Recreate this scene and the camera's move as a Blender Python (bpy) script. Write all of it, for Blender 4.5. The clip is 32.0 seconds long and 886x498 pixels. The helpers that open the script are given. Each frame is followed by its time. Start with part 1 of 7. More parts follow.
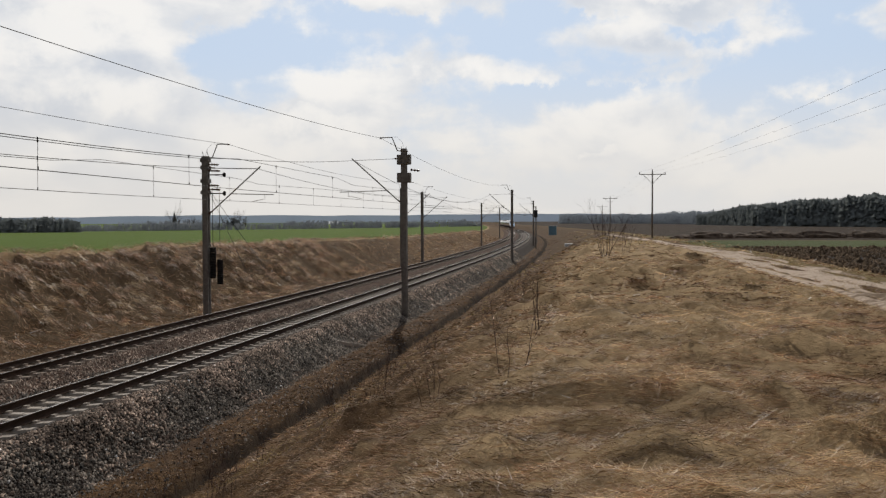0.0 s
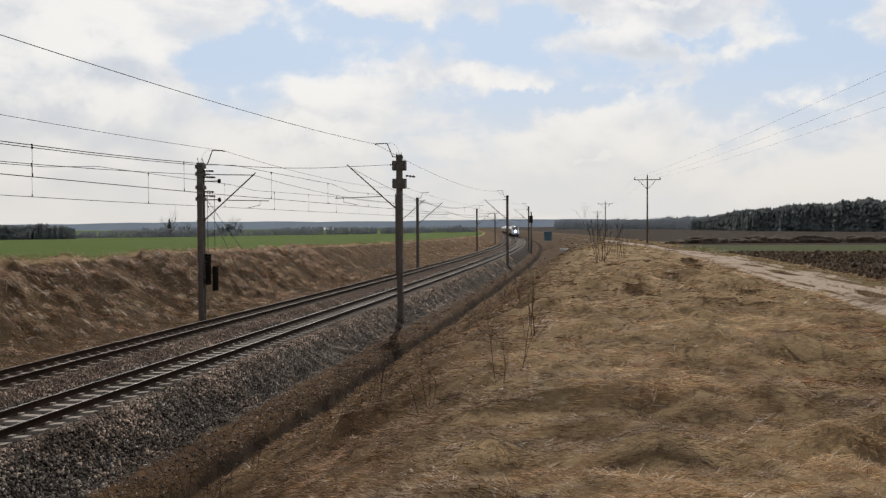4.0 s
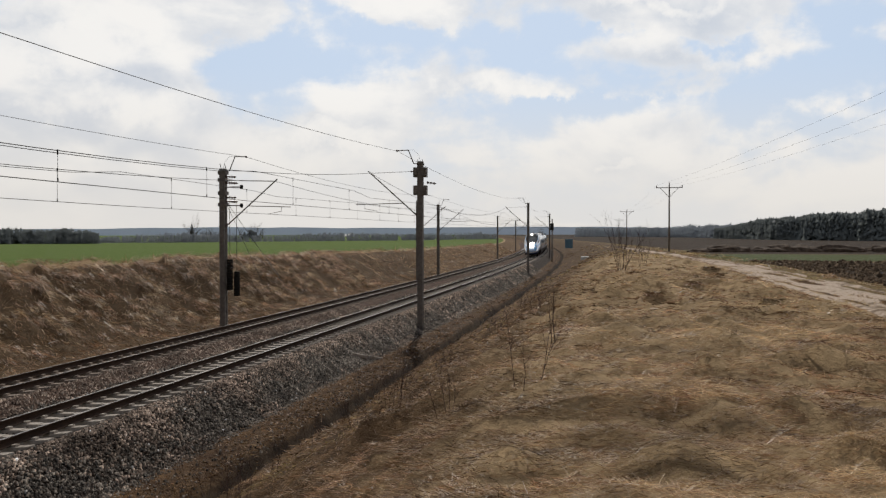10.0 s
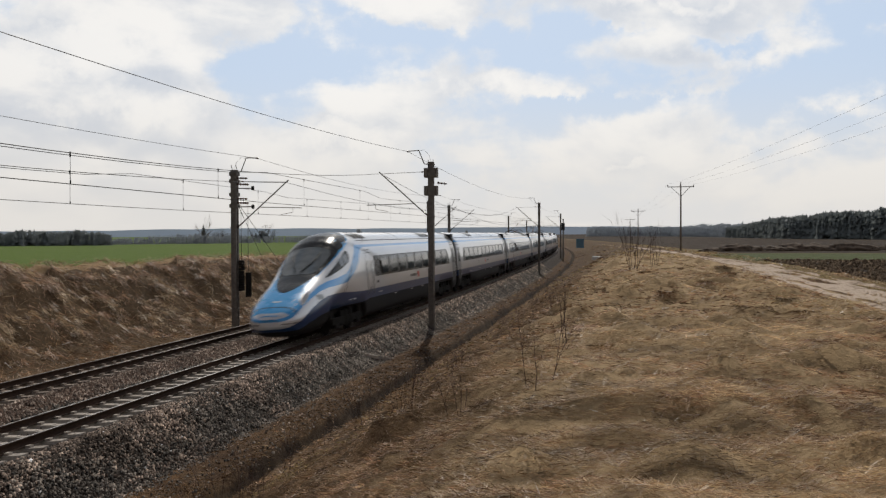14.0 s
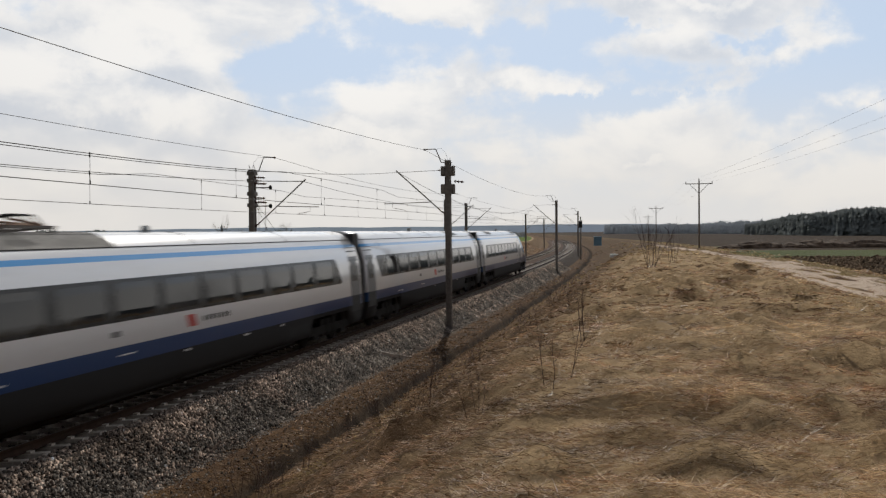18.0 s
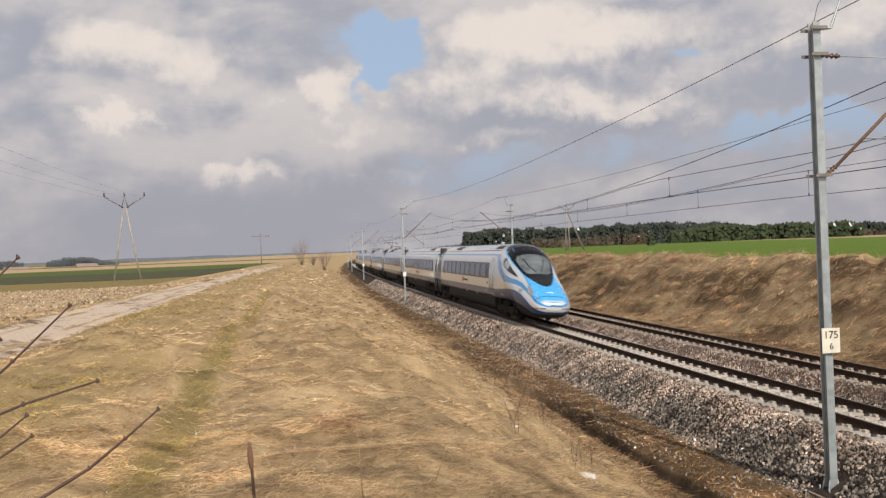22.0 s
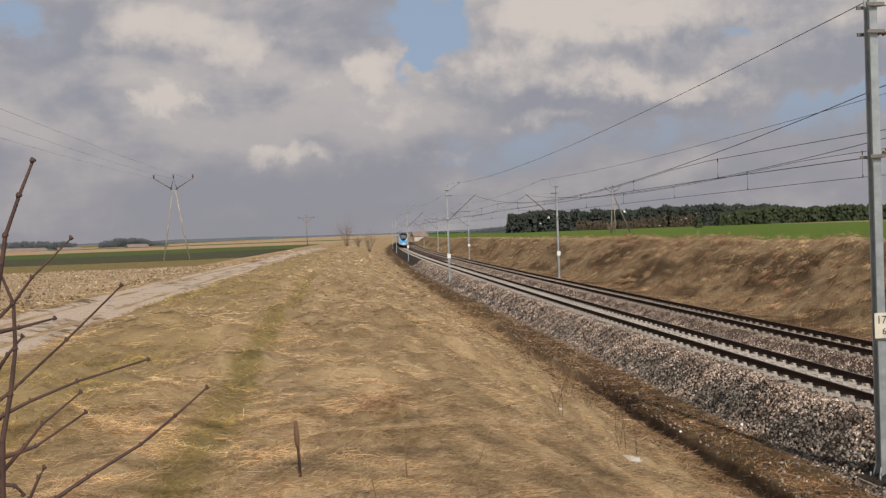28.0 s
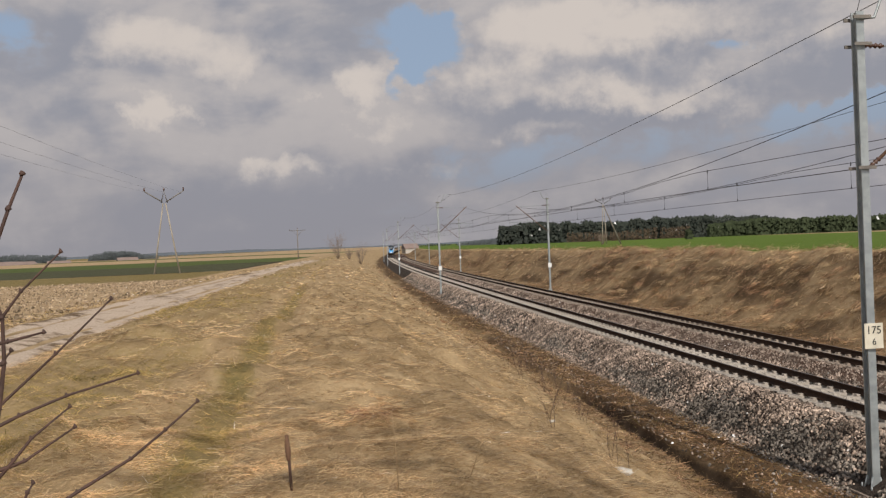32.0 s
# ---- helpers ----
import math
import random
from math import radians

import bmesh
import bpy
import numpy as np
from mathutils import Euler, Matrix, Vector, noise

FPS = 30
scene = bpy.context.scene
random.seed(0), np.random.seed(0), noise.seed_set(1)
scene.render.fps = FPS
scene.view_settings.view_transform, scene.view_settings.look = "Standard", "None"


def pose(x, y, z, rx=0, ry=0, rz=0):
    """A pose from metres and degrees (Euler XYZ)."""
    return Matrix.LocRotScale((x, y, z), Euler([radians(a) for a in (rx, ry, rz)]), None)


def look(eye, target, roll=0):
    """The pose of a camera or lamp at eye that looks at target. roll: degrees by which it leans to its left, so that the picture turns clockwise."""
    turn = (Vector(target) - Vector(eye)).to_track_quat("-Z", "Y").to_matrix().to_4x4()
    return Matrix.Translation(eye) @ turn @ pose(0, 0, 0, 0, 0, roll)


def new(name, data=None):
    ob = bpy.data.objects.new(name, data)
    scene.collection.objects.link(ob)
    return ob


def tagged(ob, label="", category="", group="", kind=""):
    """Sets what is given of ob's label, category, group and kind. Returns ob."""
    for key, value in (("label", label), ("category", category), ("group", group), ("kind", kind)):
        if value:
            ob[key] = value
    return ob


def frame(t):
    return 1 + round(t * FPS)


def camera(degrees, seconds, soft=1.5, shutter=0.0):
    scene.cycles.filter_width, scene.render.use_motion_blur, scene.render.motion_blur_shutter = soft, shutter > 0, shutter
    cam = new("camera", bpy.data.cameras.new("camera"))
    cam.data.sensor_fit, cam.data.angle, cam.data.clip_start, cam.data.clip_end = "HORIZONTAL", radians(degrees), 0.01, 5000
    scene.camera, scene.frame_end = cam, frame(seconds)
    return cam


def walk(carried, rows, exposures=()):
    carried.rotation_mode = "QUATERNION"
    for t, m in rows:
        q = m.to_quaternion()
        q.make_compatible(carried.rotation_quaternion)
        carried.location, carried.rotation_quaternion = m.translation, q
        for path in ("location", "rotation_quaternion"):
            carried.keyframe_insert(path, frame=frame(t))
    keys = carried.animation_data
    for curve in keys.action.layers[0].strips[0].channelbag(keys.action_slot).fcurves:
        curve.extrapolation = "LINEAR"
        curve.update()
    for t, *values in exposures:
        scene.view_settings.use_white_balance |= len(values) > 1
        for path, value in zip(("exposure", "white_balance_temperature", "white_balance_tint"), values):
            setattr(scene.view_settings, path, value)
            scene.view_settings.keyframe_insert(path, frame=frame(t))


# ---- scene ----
cam = camera(52.87, 32.0, 1.3, 0.35)
EYE = (0.0, 0.0, 3.99)
PATH = [
    (0.0, 10.45, -1.82, 0.23),
    (0.5, 10.50, -1.71, 0.42),
    (1.0, 10.34, -1.63, 0.28),
    (1.5, 10.16, -1.58, 0.27),
    (2.0, 10.07, -1.56, 0.36),
    (2.5, 10.01, -1.54, 0.26),
    (3.0, 10.05, -1.47, 0.27),
    (3.5, 10.07, -1.44, 0.41),
    (5.5, 10.53, -1.51, 0.09),
    (6.0, 10.63, -1.32, 0.09),
    (6.5, 10.90, -1.21, 0.01),
    (7.0, 11.05, -1.22, 0.13),
    (7.5, 11.15, -1.20, 0.07),
    (8.0, 11.30, -1.19, 0.06),
    (8.5, 11.45, -1.16, 0.16),
    (9.0, 11.58, -1.16, 0.14),
    (9.5, 11.42, -1.11, -0.04),
    (10.0, 11.48, -1.00, 0.04),
    (10.5, 11.58, -1.03, 0.04),
    (11.0, 11.65, -1.06, -0.11),
    (11.5, 11.75, -1.10, -0.08),
    (12.0, 11.93, -1.17, 0.11),
    (12.5, 12.03, -1.04, 0.01),
    (13.0, 12.10, -0.96, 0.09),
    (13.5, 12.11, -0.92, 0.20),
    (14.0, 12.18, -0.98, 0.28),
    (14.5, 12.27, -0.96, 0.23),
    (16.5, 12.90, -1.04, 0.28),
    (17.0, 13.02, -1.04, 0.28),
    (17.5, 13.12, -1.05, 0.55),
    (18.0, 13.28, -1.08, 0.54),
    (18.5, 13.74, -1.12, 0.53),
    (19.0, 15.22, -1.14, 0.48),
    (19.5, 20.27, -1.49, 0.38),
    (19.6, 22.28, -1.67, 0.64),
    (19.7, 24.67, -1.88, 0.83),
    (19.8, 27.36, -2.06, 0.71),
    (19.9, 30.38, -2.18, 0.26),
    (20.0, 33.97, -2.18, 0.34),
    (20.1, 39.60, -2.25, -0.02),
    (20.2, 46.80, -2.24, -0.75),
    (20.3, 57.00, -2.22, -1.35),
    (20.4, 67.70, -2.45, -1.73),
    (20.5, 78.50, -2.95, -1.65),
    (20.6, 89.30, -3.25, -1.08),
    (20.7, 100.00, -3.00, -0.65),
    (20.8, 109.95, -2.20, -0.30),
    (20.9, 119.30, -0.90, 0.50),
    (21.0, 128.50, -0.15, 1.20),
    (21.1, 136.60, 0.35, 1.85),
    (21.2, 143.75, 0.65, 2.25),
    (21.3, 150.20, 0.80, 2.65),
    (21.4, 155.70, 0.88, 2.90),
    (21.5, 160.20, 0.95, 2.93),
    (21.6, 163.50, 0.88, 2.65),
    (21.7, 166.40, 0.68, 2.25),
    (21.8, 168.45, 0.42, 1.85),
    (21.9, 169.60, 0.15, 1.90),
    (22.0, 170.18, -0.06, 2.23),
    (22.5, 169.74, -1.49, 2.73),
    (23.0, 170.23, -1.78, 2.30),
    (23.5, 171.62, -1.78, 2.07),
    (24.0, 171.92, -1.72, 2.11),
    (24.5, 172.23, -1.64, 2.04),
    (25.0, 172.55, -1.32, 2.02),
    (25.5, 172.76, -1.38, 2.18),
    (27.5, 173.20, -1.11, 2.09),
    (28.0, 173.04, -1.12, 2.08),
    (28.5, 172.83, -1.12, 2.11),
    (29.0, 172.77, -1.02, 2.02),
    (29.5, 172.66, -0.92, 2.04),
    (30.0, 172.60, -0.80, 2.03),
    (30.5, 172.60, -0.71, 2.01),
    (31.0, 172.61, -0.65, 2.03),
    (31.5, 172.55, -0.54, 2.20),
    (32.0, 172.47, -0.36, 2.26),
]
EXPOSURES = [(0.0, -0.98, 6500, 10), (19.2, -0.98, 6500, 10), (19.8, -1.0, 6500, 10), (20.3, -1.14, 6500, 10), (20.65, -1.08, 6500, 10), (20.95, -0.72, 6520, 10),
             (21.6, -0.30, 6580, 10), (22.2, -0.08, 6640, 11), (23.5, -0.30, 6640, 11), (27.5, -0.50, 6640, 11), (32.0, -0.50, 6640, 11)]
walk(cam, [(t, pose(*EYE, 90 + p, r, w)) for t, w, p, r in PATH], EXPOSURES)

# ---- world and sun ----
SUN_AZ, SUN_EL = 9.8, 43.0          # degrees: to the left of +y, above the horizon


def sky_world():
    w = bpy.data.worlds.new("sky")
    scene.world = w
    w.use_nodes = True
    nt = w.node_tree
    nt.nodes.clear()
    N, L = nt.nodes.new, nt.links.new
    out, bg = N("ShaderNodeOutputWorld"), N("ShaderNodeBackground")
    sky = N("ShaderNodeTexSky")
    sky.sky_type, sky.sun_disc = "NISHITA", False
    sky.sun_elevation, sky.sun_rotation = radians(SUN_EL), radians(-SUN_AZ)
    sky.air_density, sky.dust_density, sky.ozone_density = 1.0, 2.0, 1.0
    tc, sep = N("ShaderNodeTexCoord"), N("ShaderNodeSeparateXYZ")
    L(tc.outputs["Generated"], sep.inputs[0])

    def m(op, a, b=None, c=None):
        n = N("ShaderNodeMath")
        n.operation = op
        for i, v in enumerate((a, b, c)):
            if v is None:
                continue
            if isinstance(v, (int, float)):
                n.inputs[i].default_value = v
            else:
                L(v, n.inputs[i])
        return n.outputs[0]
    x, y, z = sep.outputs

    def span(v, a, b, lo=0.0, hi=1.0):
        n = N("ShaderNodeMapRange")
        n.interpolation_type = "SMOOTHSTEP"
        for k, q in (("From Min", a), ("From Max", b), ("To Min", lo), ("To Max", hi)):
            n.inputs[k].default_value = q
        L(v, n.inputs["Value"])
        return n.outputs[0]

    def mix(f, a, b):
        n = N("ShaderNodeMix")
        n.data_type = "RGBA"
        for q, k in ((f, "Factor"), (a, "A"), (b, "B")):
            if isinstance(q, tuple):
                n.inputs[k].default_value = (*q, 1)
            elif isinstance(q, float):
                n.inputs[k].default_value = q
            else:
                L(q, n.inputs[k])
        return n.outputs["Result"]
    toward = span(y, -0.6, 1.0)              # 1 on the sun's side, 0 behind the viewer

    def clouds(lift):
        """Density of a broken cumulus layer in the direction of view, read a little higher by `lift`."""
        comb = N("ShaderNodeCombineXYZ")
        L(x, comb.inputs[0])
        L(y, comb.inputs[1])
        L(m("MULTIPLY", m("ADD", z, lift), 2.0), comb.inputs[2])
        out = []
        for s, d, r, o in ((2.6, 2.0, 0.5, 3.1), (6.0, 7.0, 0.52, 2.0)):
            n = N("ShaderNodeTexNoise")
            n.inputs["Scale"].default_value, n.inputs["Detail"].default_value, n.inputs["Roughness"].default_value = s, d, r
            n.inputs["Distortion"].default_value = 0.25
            mp = N("ShaderNodeMapping")
            mp.inputs["Location"].default_value = (o, 1.7 * o, 0.4)
            L(comb.outputs[0], mp.inputs[0])
            L(mp.outputs[0], n.inputs["Vector"])
            out.append(n.outputs["Fac"])
        return m("MULTIPLY_ADD", out[1], 0.5, m("MULTIPLY", out[0], 0.5))
    d0, d1, d2 = clouds(0.0), clouds(0.03), clouds(0.10)
    # bearing from the south (right of it positive) and elevation in degrees, ruffled so that cloud edges are ragged
    ruf = []
    for sc, o in ((9.0, 5.0), (9.0, 11.0), (34.0, 2.0)):
        n = N("ShaderNodeTexNoise")
        n.inputs["Scale"].default_value, n.inputs["Detail"].default_value, n.inputs["Roughness"].default_value = sc, 6.0, 0.6
        mp = N("ShaderNodeMapping")
        mp.inputs["Location"].default_value = (o, -o, 2 * o)
        L(tc.outputs["Generated"], mp.inputs[0])
        L(mp.outputs[0], n.inputs["Vector"])
        ruf.append(m("SUBTRACT", n.outputs["Fac"], 0.5))
    bear = m("MULTIPLY_ADD", m("ARCTAN2", m("MULTIPLY", x, -1.0), m("MULTIPLY", y, -1.0)), 57.296, m("MULTIPLY", ruf[0], 16.0))
    elev = m("MULTIPLY_ADD", m("ARCSINE", z), 57.296, m("MULTIPLY_ADD", ruf[1], 6.5, m("MULTIPLY", ruf[2], 1.6)))

    bear_n = m("MULTIPLY_ADD", m("ARCTAN2", x, y), 57.296, m("MULTIPLY", ruf[0], 14.0))      # the same from the north

    def heap(rows, from_north=False):
        """Sum of soft cloud bodies (bearing, elevation, half width, half height), steeper at their tops."""
        tot = 0.0
        for a, e, wa, we in rows:
            p = m("DIVIDE", m("SUBTRACT", bear_n if from_north else bear, a), wa)
            q = m("SUBTRACT", elev, e)
            q = m("DIVIDE", q, m("MULTIPLY_ADD", m("GREATER_THAN", q, 0.0), -0.45 * we, we))
            g = m("EXPONENT", m("MULTIPLY", m("MULTIPLY_ADD", p, p, m("MULTIPLY", q, q)), -1.0))
            tot = m("ADD", tot, g)
        return tot
    bright = heap(((-8.4, 12.6, 6.0, 2.6), (15.0, 12.0, 9.5, 3.4), (2.4, 10.6, 2.4, 1.6), (14.4, 6.4, 3.2, 1.1), (6.0, 4.5, 3.6, 0.9), (-2.3, 5.2, 3.2, 1.1),
                   (-9.8, 8.2, 1.5, 1.0), (24.0, 8.0, 5.0, 1.4), (36.0, 12.0, 7.0, 2.6), (22.0, 13.4, 7.0, 2.2), (18.5, 9.0, 5.0, 1.2), (52.0, 9.0, 8.0, 2.0), (-26.0, 11.0, 7.0, 2.2)))
    gaps = heap(((5.6, 10.6, 1.5, 3.6), (7.4, 13.8, 3.0, 1.5), (25.5, 10.6, 3.0, 1.2), (33.0, 7.0, 4.0, 1.2), (46.0, 13.0, 5.0, 1.6), (-18.0, 14.0, 4.0, 2.0)))
    bright_n = heap(((-34.0, 11.4, 6.5, 2.0), (-31.5, 7.9, 7.0, 1.9), (-18.0, 6.4, 4.4, 1.2), (1.0, 14.0, 9.0, 1.1), (6.0, 11.0, 5.5, 1.3), (-9.0, 10.0, 5.0, 1.3), (13.5, 8.8, 3.2, 1.2), (-0.5, 4.1, 1.5, 0.5), (10.2, 3.3, 1.5, 0.5)), True)
    gaps_n = heap(((-23.0, 10.4, 6.5, 3.0), (1.0, 12.0, 6.0, 0.9), (-1.0, 8.5, 5.0, 0.9), (-38.0, 14.5, 5.0, 1.6), (-13.0, 13.4, 5.0, 1.4)), True)
    south = m("SUBTRACT", 1.0, toward)
    dens = m("ADD", d0, m("MULTIPLY_ADD", toward, -0.052, 0.078))
    dens = m("ADD", dens, m("MULTIPLY", south, m("MULTIPLY_ADD", bright, 0.05, m("MULTIPLY", gaps, -0.125))))
    dens = m("ADD", dens, m("MULTIPLY", toward, m("MULTIPLY_ADD", bright_n, 0.06, m("MULTIPLY", gaps_n, -0.085))))
    cover = span(m("MULTIPLY_ADD", ruf[2], m("MULTIPLY_ADD", toward, 0.07, 0.03), dens), 0.442, 0.522)
    slope = m("MULTIPLY_ADD", d0, 1.6, m("MULTIPLY_ADD", d1, -1.0, m("MULTIPLY", d2, -0.6)))
    rim = span(m("MULTIPLY_ADD", ruf[2], 0.10, slope), -0.10, 0.12)      # tops catch the light, bases lie in their own shade
    puff = m("MULTIPLY_ADD", slope, 4.0, m("MULTIPLY_ADD", ruf[0], 0.9, m("MULTIPLY", ruf[2], 1.2)))
    heaped = m("MULTIPLY", span(m("ADD", bright, puff), -0.1, 1.5), south)
    rim = m("MULTIPLY", rim, m("MULTIPLY_ADD", toward, 0.4, 0.6))
    rim = m("MAXIMUM", rim, heaped)
    rim = m("MAXIMUM", rim, m("MULTIPLY", span(m("ADD", bright_n, puff), 0.0, 1.2), toward))
    blue = mix(0.2, mix(toward, (4.5, 5.9, 8.0), (11.9, 14.5, 18.2)), sky.outputs[0])
    lit = mix(toward, (8.6, 7.9, 7.4), (18.2, 17.9, 17.4))
    shade = mix(toward, (4.05, 4.25, 4.95), (11.9, 12.8, 14.2))
    body = mix(rim, shade, lit)
    body = mix(m("MULTIPLY", span(dens, 0.47, 0.56, 0.45, 0.0), m("MULTIPLY_ADD", toward, 0.7, 0.3)), body, lit)
    tot = mix(cover, blue, body)
    haze = m("MULTIPLY", span(z, 0.0, 0.19, 0.85, 0.0), m("SUBTRACT", 1.0, m("MULTIPLY", heaped, 0.75)))
    fin_c = mix(haze, tot, mix(toward, (3.9, 3.9, 4.4), (15.1, 14.5, 13.6)))
    # overhead, out of view, the sky is darkened to cut its fill light
    fin_c = mix(span(z, 0.30, 0.8, 0.0, 0.62), fin_c, (1.2, 1.5, 2.1))
    L(fin_c, bg.inputs["Color"])
    bg.inputs["Strength"].default_value = 0.1
    L(bg.outputs[0], out.inputs[0])


sky_world()
sun = bpy.data.lights.new("sun", "SUN")
sun.energy, sun.angle, sun.color = 4.3, radians(0.6), (1.0, 0.94, 0.85)
_a, _e = radians(SUN_AZ), radians(SUN_EL)
new("sun", sun).matrix_world = look((0, 0, 60), (math.sin(_a) * 50, -math.cos(_a) * 50, 60 - 50 * math.tan(_e)))

# ---- materials ----
class Nodes:
    """A short way to write node trees."""
    def __init__(self, name):
        self.mat = bpy.data.materials.new(name)
        self.mat.use_nodes = True
        self.nt = self.mat.node_tree
        self.bsdf = self.nt.nodes["Principled BSDF"]
        self.pos = self.add("ShaderNodeTexCoord").outputs["Object"]

    def add(self, kind):
        return self.nt.nodes.new(kind)

    def put(self, value, socket):
        if isinstance(value, bpy.types.NodeSocket):
            self.nt.links.new(value, socket)
        elif isinstance(value, tuple) and len(value) == 3 and socket.type == "RGBA":
            socket.default_value = (*value, 1)
        else:
            socket.default_value = value

    def math(self, op, a, b=None, c=None, clamp=False):
        n = self.add("ShaderNodeMath")
        n.operation, n.use_clamp = op, clamp
        for i, v in enumerate((a, b, c)):
            if v is not None:
                self.put(v, n.inputs[i])
        return n.outputs[0]

    def noise(self, scale, detail=4, rough=0.55, vec=None, stretch=None, dist=0.0):
        n = self.add("ShaderNodeTexNoise")
        n.inputs["Scale"].default_value, n.inputs["Detail"].default_value = scale, detail
        n.inputs["Roughness"].default_value, n.inputs["Distortion"].default_value = rough, dist
        v = vec or self.pos
        if stretch:
            mp = self.add("ShaderNodeMapping")
            mp.inputs["Scale"].default_value = stretch
            self.put(v, mp.inputs[0])
            v = mp.outputs[0]
        self.put(v, n.inputs["Vector"])
        return n.outputs["Fac"]

    def ramp(self, fac, a, b, lo=0.0, hi=1.0):
        n = self.add("ShaderNodeMapRange")
        n.interpolation_type = "SMOOTHSTEP"
        for k, v in (("Value", fac), ("From Min", a), ("From Max", b), ("To Min", lo), ("To Max", hi)):
            self.put(v, n.inputs[k])
        return n.outputs[0]

    def mix(self, fac, a, b):
        n = self.add("ShaderNodeMix")
        n.data_type = "RGBA"
        self.put(fac, n.inputs["Factor"])
        self.put(a, n.inputs[6])
        self.put(b, n.inputs[7])
        return n.outputs[2]

    def done(self, color, rough=0.7, metal=0.0, bump=None, depth=0.02, dist=1.0):
        self.put(color, self.bsdf.inputs["Base Color"])
        self.put(rough, self.bsdf.inputs["Roughness"])
        self.put(metal, self.bsdf.inputs["Metallic"])
        if bump is not None:
            b = self.add("ShaderNodeBump")
            b.inputs["Strength"].default_value, b.inputs["Distance"].default_value = dist, depth
            self.put(bump, b.inputs["Height"])
            self.nt.links.new(b.outputs[0], self.bsdf.inputs["Normal"])
        return self.mat


def mottled(name, c1, c2, scale=8.0, rough=0.7, metal=0.0, depth=0.004, stretch=None, random_amount=0.0, spec=0.5):
    n = Nodes(name)
    n.bsdf.inputs["Specular IOR Level"].default_value = spec
    f = n.noise(scale, 5, 0.6, stretch=stretch)
    g = n.noise(scale * 0.13, 3, 0.5)
    fac = n.ramp(n.math("ADD", n.math("MULTIPLY", f, 0.65), n.math("MULTIPLY", g, 0.35)), 0.32, 0.68)
    if random_amount:
        oi = n.add("ShaderNodeObjectInfo").outputs["Random"]
        fac = n.math("ADD", fac, n.math("MULTIPLY", n.math("SUBTRACT", oi, 0.5), random_amount), clamp=True)
    return n.done(n.mix(fac, c1, c2), n.ramp(f, 0.3, 0.7, rough - 0.08, min(1.0, rough + 0.08)), metal, f, depth)


def island(name, cols, rough=0.9, spec=0.12, translucent=0.0, swing=1.0, mass=None):
    """Loose pieces joined into one mesh: each takes its own tone."""
    n = Nodes(name)
    r = n.add("ShaderNodeNewGeometry").outputs["Random Per Island"]
    cr = n.add("ShaderNodeValToRGB")
    el = cr.color_ramp.elements
    for i, c in enumerate(cols):
        p = i / (len(cols) - 1)
        e = el[0] if i == 0 else el[1] if i == len(cols) - 1 else el.new(p)
        e.position, e.color = p, (*c, 1)
    n.put(r, cr.inputs[0])
    big = n.noise(0.35, 3)
    v = n.add("ShaderNodeHueSaturation")
    n.put(n.math("MULTIPLY", n.ramp(big, 0.3, 0.7, 0.82, 1.18), n.ramp(n.noise(1.7, 4, 0.6, stretch=(0.7, 1.3, 1.0)), 0.34, 0.66, 1 - 0.5 * swing, 1 + 0.45 * swing)), v.inputs["Value"])
    n.put(cr.outputs[0], v.inputs["Color"])
    m = n.done(v.outputs[0], rough)
    n.bsdf.inputs["Specular IOR Level"].default_value = spec
    if mass:        # fixed shading normal over the crown: sun and shade evened out as in haze
        up = n.add("ShaderNodeCombineXYZ")
        up.inputs[1].default_value, up.inputs[2].default_value = mass
        n.put(up.outputs[0], n.bsdf.inputs["Normal"])
    if translucent:
        t, mx = n.add("ShaderNodeBsdfTranslucent"), n.add("ShaderNodeMixShader")
        n.put(v.outputs[0], t.inputs["Color"])
        mx.inputs[0].default_value = translucent
        n.nt.links.new(n.bsdf.outputs[0], mx.inputs[1])
        n.nt.links.new(t.outputs[0], mx.inputs[2])
        n.nt.links.new(mx.outputs[0], n.nt.nodes["Material Output"].inputs[0])
    return m


